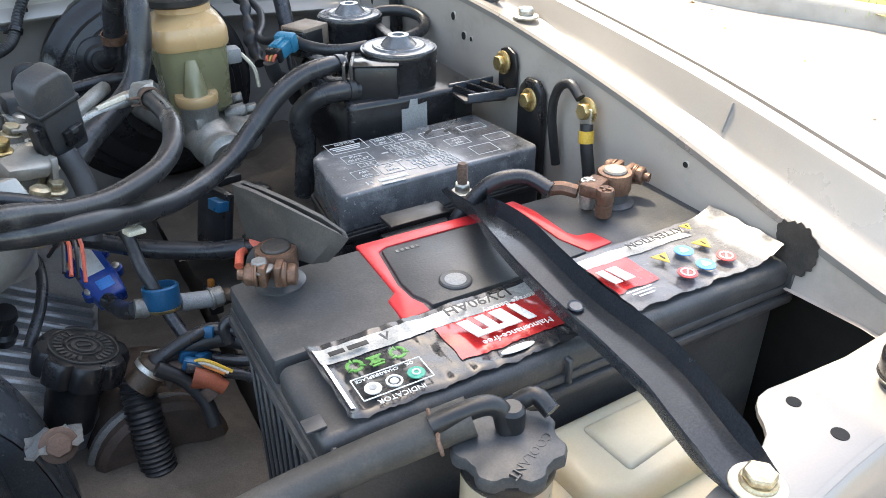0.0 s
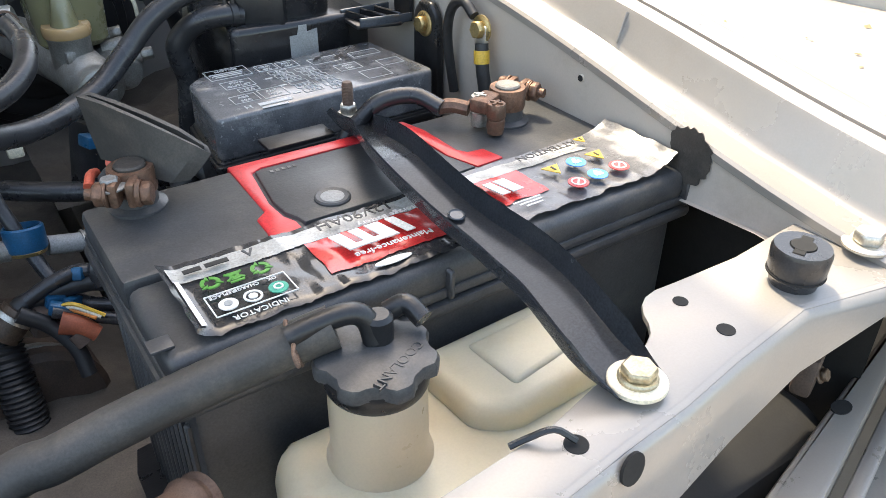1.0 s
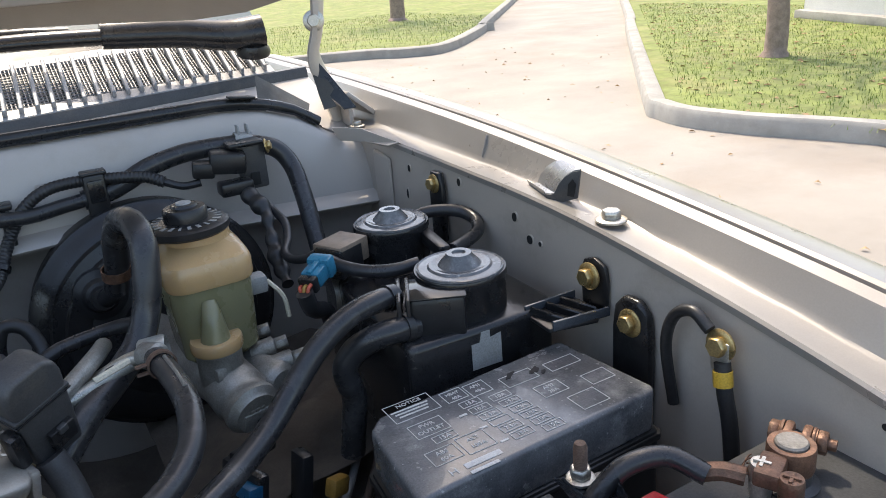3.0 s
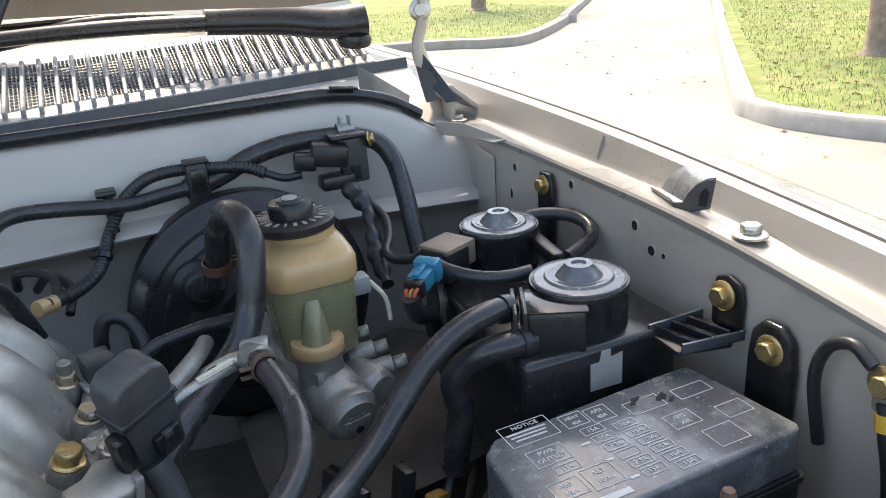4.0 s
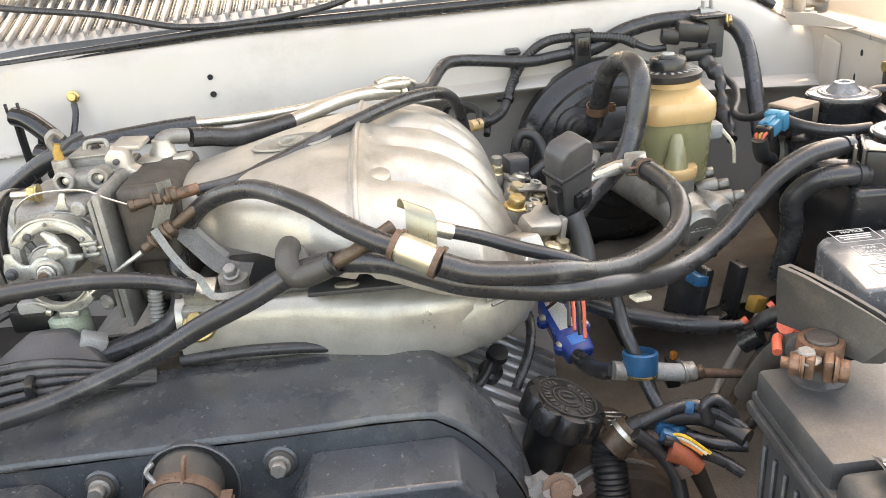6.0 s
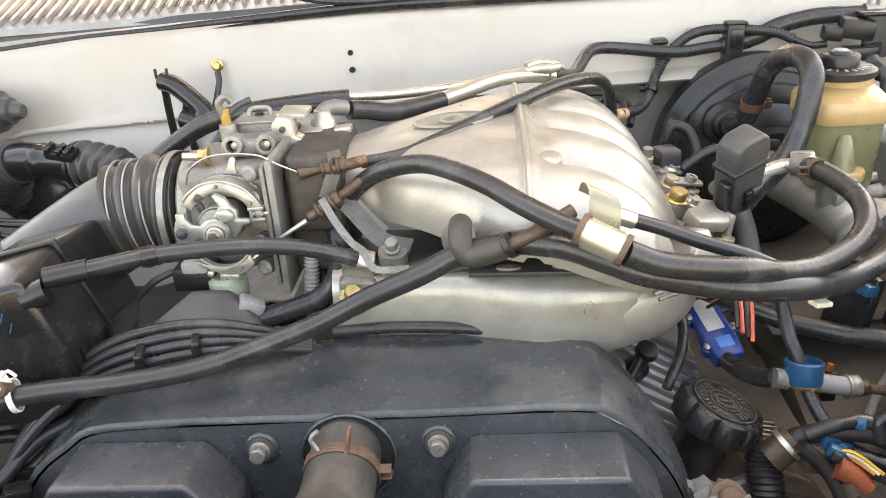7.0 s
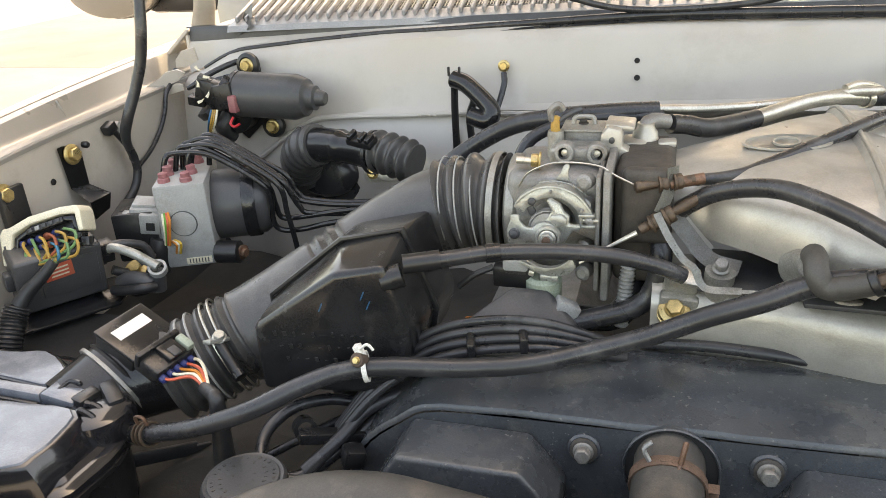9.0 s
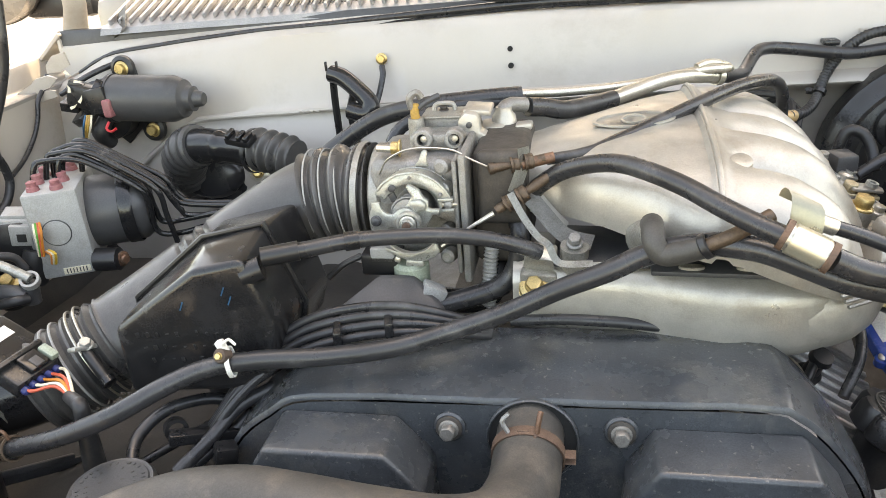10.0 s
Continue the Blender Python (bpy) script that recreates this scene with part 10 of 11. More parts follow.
for pts in (
    [(-0.750, 0.835, 0.965), (-0.745, 0.840, 0.986), (-0.738, 0.845, 0.991), (-0.702, 0.850, 0.992), (-0.677, 0.855, 0.982), (-0.634, 0.860, 0.954), (-0.625, 0.865, 0.933), (-0.629, 0.870, 0.900), (-0.622, 0.875, 0.886), (-0.594, 0.880, 0.887), (-0.555, 0.885, 0.896), (-0.46, 0.910, 0.906)],
    [(-0.721, 0.842, 0.964), (-0.716, 0.847, 0.989), (-0.709, 0.853, 0.995), (-0.694, 0.858, 0.993), (-0.658, 0.863, 0.971), (-0.629, 0.869, 0.947), (-0.625, 0.874, 0.920), (-0.621, 0.879, 0.901), (-0.593, 0.885, 0.902), (-0.531, 0.890, 0.912), (-0.44, 0.915, 0.914)],
    [(-0.743, 0.850, 0.963), (-0.735, 0.853, 0.992), (-0.725, 0.856, 0.997), (-0.687, 0.859, 0.998), (-0.648, 0.861, 0.977), (-0.611, 0.864, 0.949), (-0.607, 0.867, 0.914), (-0.603, 0.870, 0.875), (-0.598, 0.874, 0.80)],
    [(-0.737, 0.858, 0.964), (-0.733, 0.862, 0.994), (-0.726, 0.866, 0.999), (-0.708, 0.870, 1.003), (-0.685, 0.874, 0.999), (-0.647, 0.879, 0.975), (-0.616, 0.883, 0.950), (-0.604, 0.887, 0.928), (-0.589, 0.891, 0.919), (-0.525, 0.895, 0.917), (-0.44, 0.925, 0.918)],
    [(-0.706, 0.870, 0.970), (-0.704, 0.873, 0.996), (-0.712, 0.877, 1.004), (-0.699, 0.880, 1.005), (-0.684, 0.883, 0.997), (-0.645, 0.887, 0.973), (-0.614, 0.890, 0.954), (-0.603, 0.893, 0.930), (-0.586, 0.897, 0.920), (-0.523, 0.900, 0.919), (-0.44, 0.935, 0.919)],
    [(-0.723, 0.852, 0.963), (-0.715, 0.856, 0.994), (-0.707, 0.860, 1.000), (-0.686, 0.864, 1.000), (-0.645, 0.869, 0.977), (-0.611, 0.873, 0.951), (-0.602, 0.877, 0.931), (-0.596, 0.881, 0.916), (-0.586, 0.885, 0.907), (-0.53, 0.900, 0.904), (-0.45, 0.920, 0.908)],
):
    solo("brake_line", tube(pts, 0.0034, 10, 6), BLACK_GLOSS, "bent black steel brake line from the ABS unit", "brake line", "brake lines")
wm = thing("wiper_motor", (-0.70, 1.03, 0.98), "black wiper motor on the firewall with gold bolts", "wiper motor")
mW = facing((-0.741, 1.022, 1.021), (1, -0.02, -0.03))
part("can", lathe([(0.029, 0.0), (0.0315, 0.003), (0.0315, 0.004), (0.0310, 0.006), (0.0310, 0.086), (0.0305, 0.089), (0.0250, 0.104), (0.0180, 0.107), (0.0165, 0.109), (0.0165, 0.117), (0.0115, 0.119), (0.0100, 0.128), (0.0080, 0.131), (0.0, 0.131)], mW, 40), DGREY, wm)
part("can_rim", lathe([(0.0305, -0.004), (0.0328, -0.003), (0.0328, 0.003), (0.0305, 0.004)], mW, 36), BLACK, wm)
part("gearbox", lathe([(0.040, -0.016), (0.042, -0.012), (0.042, 0.010), (0.034, 0.016), (0.012, 0.018)], facing((-0.772, 1.045, 1.000), (0, -1, 0.05)), 32), BLACK, wm)
part("gear_neck", bx((-0.752, 1.040, 1.012), (0.040, 0.030, 0.056), 0.010, seg=3), BLACK, wm)
part("plate", prism([(-0.034, -0.050), (-0.020, -0.062), (0.004, -0.040), (0.024, -0.052), (0.040, -0.040), (0.020, -0.010), (0.012, 0.050), (-0.004, 0.062), (-0.018, 0.050)], 0, 0.005, 0.002, facing((-0.742, 1.068, 1.006), (0, -1, 0.05))), BLACK, wm)
for x, y, z in ((-0.743, 1.060, 1.053), (-0.714, 1.056, 0.967)):
    part("grommet", lathe([(0.0165, 0), (0.0178, 0.003), (0.0165, 0.008), (0.0115, 0.010), (0.010, 0.007)], facing((x, y + 0.004, z), (0, -1, 0.1)), 28), BLACK, wm)
    part("gold_bolt", hexbolt((x, y - 0.004, z), (0, -1, 0.1), 0.0078, 1.35), GOLD, wm)
part("plug", bx((-0.771, 1.000, 1.031), (0.036, 0.026, 0.030), 0.004, rot=(0, 15, 0)), BLACK, wm)
part("plug", bx((-0.749, 1.000, 1.025), (0.026, 0.028, 0.034), 0.003, rot=(0, -8, 12)), BLACK, wm)
for k, (p, w) in enumerate((((-0.778, 1.000, 1.044), 0.020), ((-0.793, 1.000, 1.018), 0.024), ((-0.765, 1.000, 1.015), 0.018), ((-0.782, 1.000, 1.000), 0.026), ((-0.748, 1.000, 1.040), 0.016))):
    part("plug_block", bx(p, (w, 0.018, 0.013), 0.0015, rot=(12 * k, 25 - 14 * k, 20 - 15 * k)), BLACK if k % 2 else BLACK_GLOSS, wm)
# small ivory chips stand for white glints on the dark plugs
for k, p in enumerate(((-0.775, 0.985, 1.064), (-0.764, 0.985, 1.053), (-0.780, 0.985, 1.020), (-0.767, 0.985, 1.029), (-0.780, 0.985, 1.043))):
    part("white_glint", prism([(-0.005, -0.002), (0.001, -0.0025), (0.006, 0.0), (0.001, 0.0005), (-0.004, 0.0022)], 0, 0.0015, 0.0003, facing(p, (0.3, -1, 0.4), 35 * k - 40)), IVORY, wm)
for k, mt in enumerate((BLUE_CAP, OCHRE, OCHRE, IVORY)):
    part("lead", tube([Vector((-0.766, 0.985, 1.008)) + Vector((0.003 * k, 0, 0)), Vector((-0.769, 0.983, 0.994)) + Vector((0.0035 * k, -0.004, 0)), Vector((-0.781, 0.990, 0.974)) + Vector((0.002 * k, 0, 0))], 0.0014, 6, 5), mt, wm)
part("red_tie", tube([(-0.737, 0.990, 0.997), (-0.740, 0.985, 0.989), (-0.734, 0.985, 0.985), (-0.726, 0.985, 0.989)], 0.0018, 6, 5), RED, wm, "red tie in the plug leads")
part("loom", tube([(-0.762, 1.020, 0.992), (-0.769, 1.010, 0.975), (-0.770, 1.030, 0.958)], 0.011, 12, 4), COIL, wm)
part("clip", bx((-0.734, 1.000, 1.015), (0.012, 0.030, 0.024), 0.003), PINK, wm, "dull pink clip")
ht = thing("heater_inlet_hose", (-0.58, 0.98, 0.90), "black ribbed hose bend with clip at the firewall", "hose")
part("bend", tube([(-0.653, 1.060, 0.880), (-0.660, 1.032, 0.908), (-0.650, 1.005, 0.937), (-0.630, 0.990, 0.957), (-0.610, 0.983, 0.964)], lambda s, L: 0.0285 + 0.0015 * math.sin(L * 2 * math.pi / 0.0125), 28, 16), DUCT, ht)
part("straight", tube([(-0.614, 0.984, 0.963), (-0.584, 0.975, 0.966), (-0.546, 0.965, 0.965), (-0.512, 0.956, 0.965)], lambda s, L: 0.0222 + 0.0014 * math.cos(s * math.pi * 2) + 0.0018 * math.exp(-((s - 0.40) / 0.04) ** 2), 24, 10), BLACK_GLOSS, ht)
part("bellows", tube([(-0.522, 0.959, 0.966), (-0.505, 0.954, 0.965), (-0.488, 0.949, 0.962), (-0.462, 0.942, 0.957)], lambda s, L: 0.0205 + 0.0075 * abs(math.sin(L * math.pi / 0.0148)) ** 2.5, 28, 24), DUCT, ht)
mC2 = pose(-0.530, 0.940, 0.985, 20, 6, -14)
part("clip", bx((0, 0, 0), (0.036, 0.020, 0.010), 0.002, mC2), BLACK, ht)
for x in (-0.012, 0.004, 0.014):
    part("clip_tooth", bx((x, -0.002, 0.007), (0.006, 0.016, 0.008), 0.0012, mC2, seg=1), BLACK_GLOSS, ht)
part("clip_strap", lathe([(0.0270, -0.0025), (0.0285, -0.0025), (0.0285, 0.0025), (0.0270, 0.0025)], facing((-0.522, 0.9585, 0.964), (1, -0.25, 0.0)), 32), BLACK, ht)
mF = facing((-0.630, 1.046, 0.903), (0.05, -1, 0.22)) @ Matrix.Diagonal((1.22, 0.86, 1, 1))
part("flange", lathe([(0.052, 0), (0.053, 0.005), (0.046, 0.009), (0.040, 0.010), (0.039, 0.018), (0.034, 0.024), (0.020, 0.027)], mF, 36), RUBBER, ht, "black rubber grommet")
part("flange_rim", lathe([(0.050, 0.0), (0.0535, 0.001), (0.0535, 0.0035), (0.050, 0.0045)], mF, 36), BROWN, ht, "brown sealing rim")
mT = facing((-0.553, 1.022, 0.913), (0.1, -1, 0.25))
part("flange_tab", prism([(0.013 * math.cos(a), 0.013 * math.sin(a)) for a in [math.pi / 2 + k * math.pi / 10 for k in range(11)]] + [(0.030, -0.011), (0.042, -0.006), (0.030, 0.004)], 0, 0.003, 0.0008, mT), STEEL, ht, "zinc tab")
part("tab_stem", tube([mT @ Vector((0, 0, 0.0)), mT @ Vector((0, 0, -0.03))], 0.006, 10, 2), STEEL, ht)
part("flange_bolt", hexbolt(mT @ Vector((0, 0, 0.003)), (0.1, -1, 0.25), 0.0060, 1.4), GOLD, ht)
# bracket with short hose in the middle of the firewall
hb2 = thing("hose_bracket", (-0.41, 1.03, 0.98), "black hose bracket with a bent tube", "bracket")
part("stay", tube([(-0.438, 1.045, 0.94), (-0.435, 1.035, 1.00), (-0.432, 1.030, 1.045)], 0.005, 8, 4), BLACK, hb2)
part("stay", tube([(-0.415, 1.045, 0.94), (-0.414, 1.03, 0.99), (-0.405, 1.02, 1.015)], 0.005, 8, 4), BLACK, hb2)
part("bent_tube", tube([(-0.432, 1.028, 1.042), (-0.415, 1.02, 1.038), (-0.395, 1.01, 1.025), (-0.378, 1.0, 1.010), (-0.382, 0.995, 0.998), (-0.405, 1.0, 1.002)], 0.0115, 12, 6), BLACK_GLOSS, hb2)
for x in (-0.438, -0.424):
    part("prong", bx((x, 1.026, 1.052), (0.003, 0.004, 0.012), 0.0008, seg=1), BLACK, hb2)
sw = thing("ground_wire", (-0.375, 1.05, 1.0), "thin ground wire bolted to the firewall", "cable")
part("wire", tube([(-0.374, 1.060, 1.043), (-0.372, 1.050, 1.030), (-0.380, 1.035, 1.00), (-0.395, 1.02, 0.975)], 0.004, 8, 5), RUBBER, sw)
part("gold_bolt", hexbolt((-0.375, 1.066, 1.051), (0, -1, 0.1), 0.0055, 1.4), GOLD, sw)
# left apron: brackets, relay box with plugs
for y, z, n in ((0.821, 0.994, 0.0085), (0.708, 0.983, 0.0085)):
    part("apron_bolt", hexbolt((-0.863, y, z), (1, -0.1, 0.1), n, 1.5), GOLD, fl)
part("apron_hole", lathe([(0.0038, 0), (0.0038, 0.001), (0.0025, 0.001)], facing((-0.8685, 0.787, 0.970), (1, 0, 0)), 16), HOLE, fl)
lb = thing("relay_box_bracket", (-0.84, 0.80, 0.90), "black sheet-metal bracket on the inner apron", "bracket")
# the sloping face takes the black with sky sheen in its colour
for pts, mt in ((((-0.8660, 0.8032, 1.0062), (-0.8660, 0.8121, 1.0068), (-0.8660, 0.8367, 0.9976), (-0.8660, 0.8403, 0.9867), (-0.8640, 0.8381, 0.9496), (-0.8640, 0.8065, 0.9544)), BLACK), (((-0.8640, 0.8065, 0.9544), (-0.8640, 0.8381, 0.9496), (-0.8380, 0.8419, 0.9377), (-0.8350, 0.8004, 0.9396)), BAR), (((-0.8350, 0.8004, 0.9396), (-0.8380, 0.8419, 0.9377), (-0.8400, 0.8364, 0.9188), (-0.8380, 0.8051, 0.9152)), BLACK)):
    bm = B()
    bm.faces.new([bm.verts.new(p) for p in pts])
    bmesh.ops.solidify(bm, geom=bm.faces[:], thickness=0.003)
    part("arm", bm, mt, lb, "", 0)
part("nub", lathe([(0.004, 0), (0.0045, 0.006), (0.003, 0.008)], facing((-0.862, 0.842, 1.000), (1, 0, 0)), 12), BLACK, lb)
part("arm", bx((-0.860, 0.715, 0.955), (0.008, 0.036, 0.07), 0.003), BLACK, lb)
rb = thing("relay_box", (-0.80, 0.70, 0.82), "dark grey control unit with red warning sticker", "control unit")
mK = pose(-0.805, 0.696, 0.899, 9.8, 1.2, 56.3) @ Matrix.Scale(0.71, 4)
part("case", bx((0, 0.008, 0.0), (0.128, 0.060, 0.092), 0.006, mK, seg=3), DGREY, rb)
part("raised_panel", bx((0.012, -0.0225, 0.004), (0.086, 0.004, 0.058), 0.002, mK), DGREY, rb)
part("sticker", bx((-0.004, -0.0255, 0.018), (0.042, 0.0012, 0.026), 0.0004, mK, (0, -4, 0)), SALMON, rb, "faded orange-red warning sticker")
for k in range(3):
    part("sticker_bar", bx((-0.003, -0.0264, 0.0245 - 0.0065 * k), (0.026, 0.0006, 0.0024), 0, mK, (0, -4, 0)), IVORY, rb)
part("base_plate", prism([(-0.075, -0.050), (0.070, -0.050), (0.095, -0.020), (0.090, 0.030), (-0.075, 0.040)], -0.062, -0.056, 0.002, mK), BLACK_GLOSS, rb)
part("tray", bx((-0.795, 0.640, 0.835), (0.15, 0.13, 0.008), 0.003, rot=(6, 4, 10)), LINER_BLACK, rb)
part("side_plug", bx((0.072, 0.0, 0.016), (0.026, 0.026, 0.034), 0.003, mK), BLACK, rb)
part("side_lead", tube([mK @ Vector((0.080, -0.006, 0.026)), mK @ Vector((0.100, -0.012, 0.026)), mK @ Vector((0.130, -0.012, 0.012)), mK @ Vector((0.142, -0.016, -0.012))], 0.0048, 10, 6), DGREY, rb)
part("side_lead", tube([mK @ Vector((0.078, -0.006, -0.020)), mK @ Vector((0.100, -0.012, -0.030)), mK @ Vector((0.130, -0.010, -0.020)), mK @ Vector((0.142, -0.016, -0.012))], 0.0056, 10, 6), COIL, rb)
for x in (-0.068, 0.068):
    part("mount_ear", bx((x, 0.008, 0.004), (0.014, 0.02, 0.03), 0.004, mK), DGREY, rb)
cn = thing("open_connector", (-0.80, 0.68, 0.92), "ivory multi-plug shell with coloured leads", "connector")
mN = Matrix.Translation((-0.8060, 0.6940, 0.9437)) @ facing((0, 0, 0), (0.24, -0.88, 0.40)) @ Matrix.Diagonal((0.70, 0.90, 0.85, 1))
shell_line = [(-0.062, -0.034), (-0.066, 0.002), (-0.062, 0.010), (-0.050, 0.012), (-0.020, 0.024), (0.030, 0.034), (0.056, 0.036), (0.062, 0.030), (0.066, 0.006), (0.058, 0.004), (0.053, 0.026), (0.030, 0.025), (-0.018, 0.015), (-0.046, 0.003), (-0.052, -0.034)]
part("shell", prism(shell_line, -0.026, 0.010, 0.002, mN, seg=2), IVORY, cn)
part("shell_slot", bx((-0.0575, -0.014, 0.0102), (0.003, 0.008, 0.001), 0, mN, (0, 0, 12)), DGREY, cn)
frame_line = [(-0.048, -0.030), (-0.045, 0.000), (-0.018, 0.013), (0.030, 0.023), (0.050, 0.024), (0.056, 0.004), (0.050, 0.003), (0.046, 0.017), (0.030, 0.018), (-0.014, 0.008), (-0.039, -0.004), (-0.042, -0.030)]
part("inner_frame", prism(frame_line, -0.024, 0.006, 0.0015, mN), BLACK_GLOSS, cn)
part("core", prism([(-0.046, -0.030), (-0.043, 0.000), (-0.018, 0.012), (0.048, 0.022), (0.054, -0.002), (0.020, -0.020)], -0.024, -0.006, 0.002, mN), BLACK, cn)
part("latch_bar", bx((0.004, 0.0125, 0.003), (0.060, 0.007, 0.010), 0.0015, mN, (0, 0, 14)), BLACK, cn)
for k in range(5):
    part("core_latch", bx((-0.018 + 0.011 * k, 0.0075 + 0.0027 * k, 0.0085), (0.007, 0.005, 0.003), 0.001, mN, (0, 0, 14)), GREY if k == 1 else DGREY, cn)
part("side_latch", bx((0.066, -0.008, 0.0), (0.014, 0.012, 0.014), 0.002, mN), BLACK, cn)
for k in range(12):
    c, r_ = k % 6, k // 6
    x, y = -0.036 + 0.0130 * c + 0.004 * r_, -0.008 + 0.0030 * c - 0.0105 * r_
    a = mN @ Vector((x, y, -0.004))
    part("wire_seal", lathe([(0.0040, 0), (0.0040, 0.006), (0.0016, 0.008)], facing(a, mN.to_3x3() @ Vector((0.1, -0.1, 1))), 12), (BLUE_SEAL, BLUE_SEAL, BLUE_SEAL, RUSTRED, BLUE_SEAL, BLACK)[c], cn)
    out = 0.012 + 0.016 * c / 5
    q = [a, mN @ Vector((x + 0.008, y + 0.001, 0.010)), mN @ Vector((x + out, y - 0.004, 0.016 + 0.002 * r_)), mN @ Vector((x * 0.75 + out * 1.1, y - 0.016 - 0.001 * c, 0.017)), mN @ Vector((x * 0.25 + 0.004, -0.033 + 0.001 * c, 0.015)), Vector((-0.774, 0.665, 0.930)) + Vector((0.001 * c - 0.003, 0, 0.0015 * r_))]
    part("lead", tube(q, 0.0017, 6, 6), (OCHRE, LEAFWIRE, OCHRE, RUSTRED, OCHRE, LEAFWIRE, LEAFWIRE, OCHRE, OCHRE, TEAL, LEAFWIRE, OCHRE)[k], cn)
part("taped_loom", tube([(-0.774, 0.665, 0.930), (-0.786, 0.655, 0.915), (-0.798, 0.645, 0.903), (-0.806, 0.635, 0.890)], lambda q, L: 0.0055 + 0.003 * q, 12, 6), COIL, cn)
part("ribbed_loom", tube([(-0.808, 0.635, 0.888), (-0.809, 0.628, 0.879), (-0.807, 0.615, 0.864), (-0.807, 0.605, 0.847)], rip(0.0125), 14, 30), COIL, cn)
ls = thing("line_support", (-0.74, 0.74, 0.85), "dark steel line with clamp beside the control unit", "pipe")
part("line", tube([(-0.770, 0.735, 0.911), (-0.759, 0.737, 0.914), (-0.738, 0.740, 0.907), (-0.719, 0.742, 0.896), (-0.710, 0.742, 0.891)], 0.0056, 12, 6), ZINC, ls, "braided silver-grey line")
part("sleeve", tube([(-0.776, 0.735, 0.912), (-0.765, 0.736, 0.912)], 0.0075, 12, 3), BLACK, ls)
part("ring", lathe([(0.0075, -0.004), (0.0105, -0.004), (0.0105, 0.004), (0.0075, 0.004)], facing((-0.711, 0.742, 0.889), (0.3, -0.5, 0.8)), 22), GREY, ls)
part("socket", tube([(-0.714, 0.744, 0.885), (-0.716, 0.744, 0.874), (-0.718, 0.744, 0.861)], 0.0095, 14, 3), DGREY, ls)
part("bolt", hexbolt((-0.756, 0.760, 0.876), (0.2, -0.6, 0.8), 0.0080, 1.6), GOLD, ls)
part("foot", lathe([(0.020, -0.020), (0.021, -0.004), (0.016, 0.0)], facing((-0.761, 0.765, 0.868), (0.1, -0.3, 0.9)), 22), BLACK, ls)
part("bolt", hexbolt((-0.738, 0.740, 0.867), (0.2, -0.7, 0.6), 0.0055, 1.4), ADJUSTER, ls)
part("saddle", tube([(-0.759, 0.735, 0.870), (-0.744, 0.735, 0.877), (-0.727, 0.735, 0.876), (-0.718, 0.735, 0.871)], 0.0090, 12, 4), DGREY, ls)
part("loop", tube([(-0.763, 0.725, 0.865), (-0.738, 0.720, 0.870), (-0.716, 0.720, 0.875), (-0.710, 0.730, 0.872)], 0.0060, 10, 6), COIL, ls)
# cables at the left corner
hose_thing("washer_hose", [(-0.800, 0.928, 1.164), (-0.800, 0.919, 1.129), (-0.805, 0.916, 1.100), (-0.810, 0.912, 1.079), (-0.820, 0.905, 1.050), (-0.830, 0.895, 1.021), (-0.840, 0.896, 1.000), (-0.845, 0.901, 0.982), (-0.850, 0.913, 0.961), (-0.852, 0.916, 0.939), (-0.853, 0.902, 0.918), (-0.855, 0.873, 0.901)], lambda q, L: 0.0072 - 0.0016 * min(1.0, max(0.0, (q - 0.55) / 0.1)), "black washer hose hanging from the hood", RUBBER)
hose_thing("corner_cable", [(-0.770, 1.078, 1.055), (-0.785, 1.062, 1.050), (-0.802, 1.045, 1.042), (-0.818, 1.032, 1.031), (-0.828, 1.030, 1.026)], lambda q, L: 0.0042 - 0.001 * max(0.0, q - 0.8) / 0.2, "black cable along the corner of the firewall", RUBBER)
hose_thing("corner_cable", [(-0.862, 1.058, 1.048), (-0.862, 1.041, 1.032), (-0.862, 1.024, 1.019), (-0.862, 1.014, 0.998), (-0.862, 0.996, 0.976), (-0.862, 0.967, 0.955), (-0.862, 0.936, 0.942)], 0.0032, "thin black cable down the corner", RUBBER)
pl2 = thing("side_plug", (-0.86, 0.90, 0.99), "small black plug with curved lead", "connector")
part("plug", bx((-0.862, 0.894, 1.006), (0.014, 0.018, 0.014), 0.003, rot=(20, 0, 0)), BLACK, pl2)
part("plug_tip", bx((-0.862, 0.907, 1.004), (0.010, 0.014, 0.010), 0.002, rot=(30, 0, 0)), GREY, pl2)
part("lead", tube([(-0.860, 0.898, 1.001), (-0.858, 0.906, 0.989), (-0.856, 0.915, 0.972), (-0.856, 0.917, 0.956)], 0.0040, 8, 6), RUBBER, pl2)
cf = thing("corner_sheet", (-0.86, 1.04, 1.02), "crumpled champagne sheet ends at the bay corner", "panel")
bm = B()
bm.faces.new([bm.verts.new(p) for p in ((-0.909, 1.030, 0.998), (-0.867, 1.036, 1.015), (-0.842, 1.041, 1.021), (-0.843, 1.040, 1.029), (-0.852, 1.038, 1.031), (-0.902, 1.030, 1.018), (-0.917, 1.028, 1.008))])
bmesh.ops.triangulate(bm, faces=bm.faces[:])
bmesh.ops.solidify(bm, geom=bm.faces[:], thickness=0.004)
part("sheet", bm, PAINT_IN, cf)
bm = B()
bm.faces.new([bm.verts.new(p) for p in ((-0.883, 1.033, 1.022), (-0.848, 1.039, 1.035), (-0.836, 1.041, 1.046), (-0.847, 1.038, 1.051), (-0.866, 1.035, 1.047), (-0.874, 1.034, 1.040), (-0.900, 1.030, 1.027))])
bmesh.ops.triangulate(bm, faces=bm.faces[:])
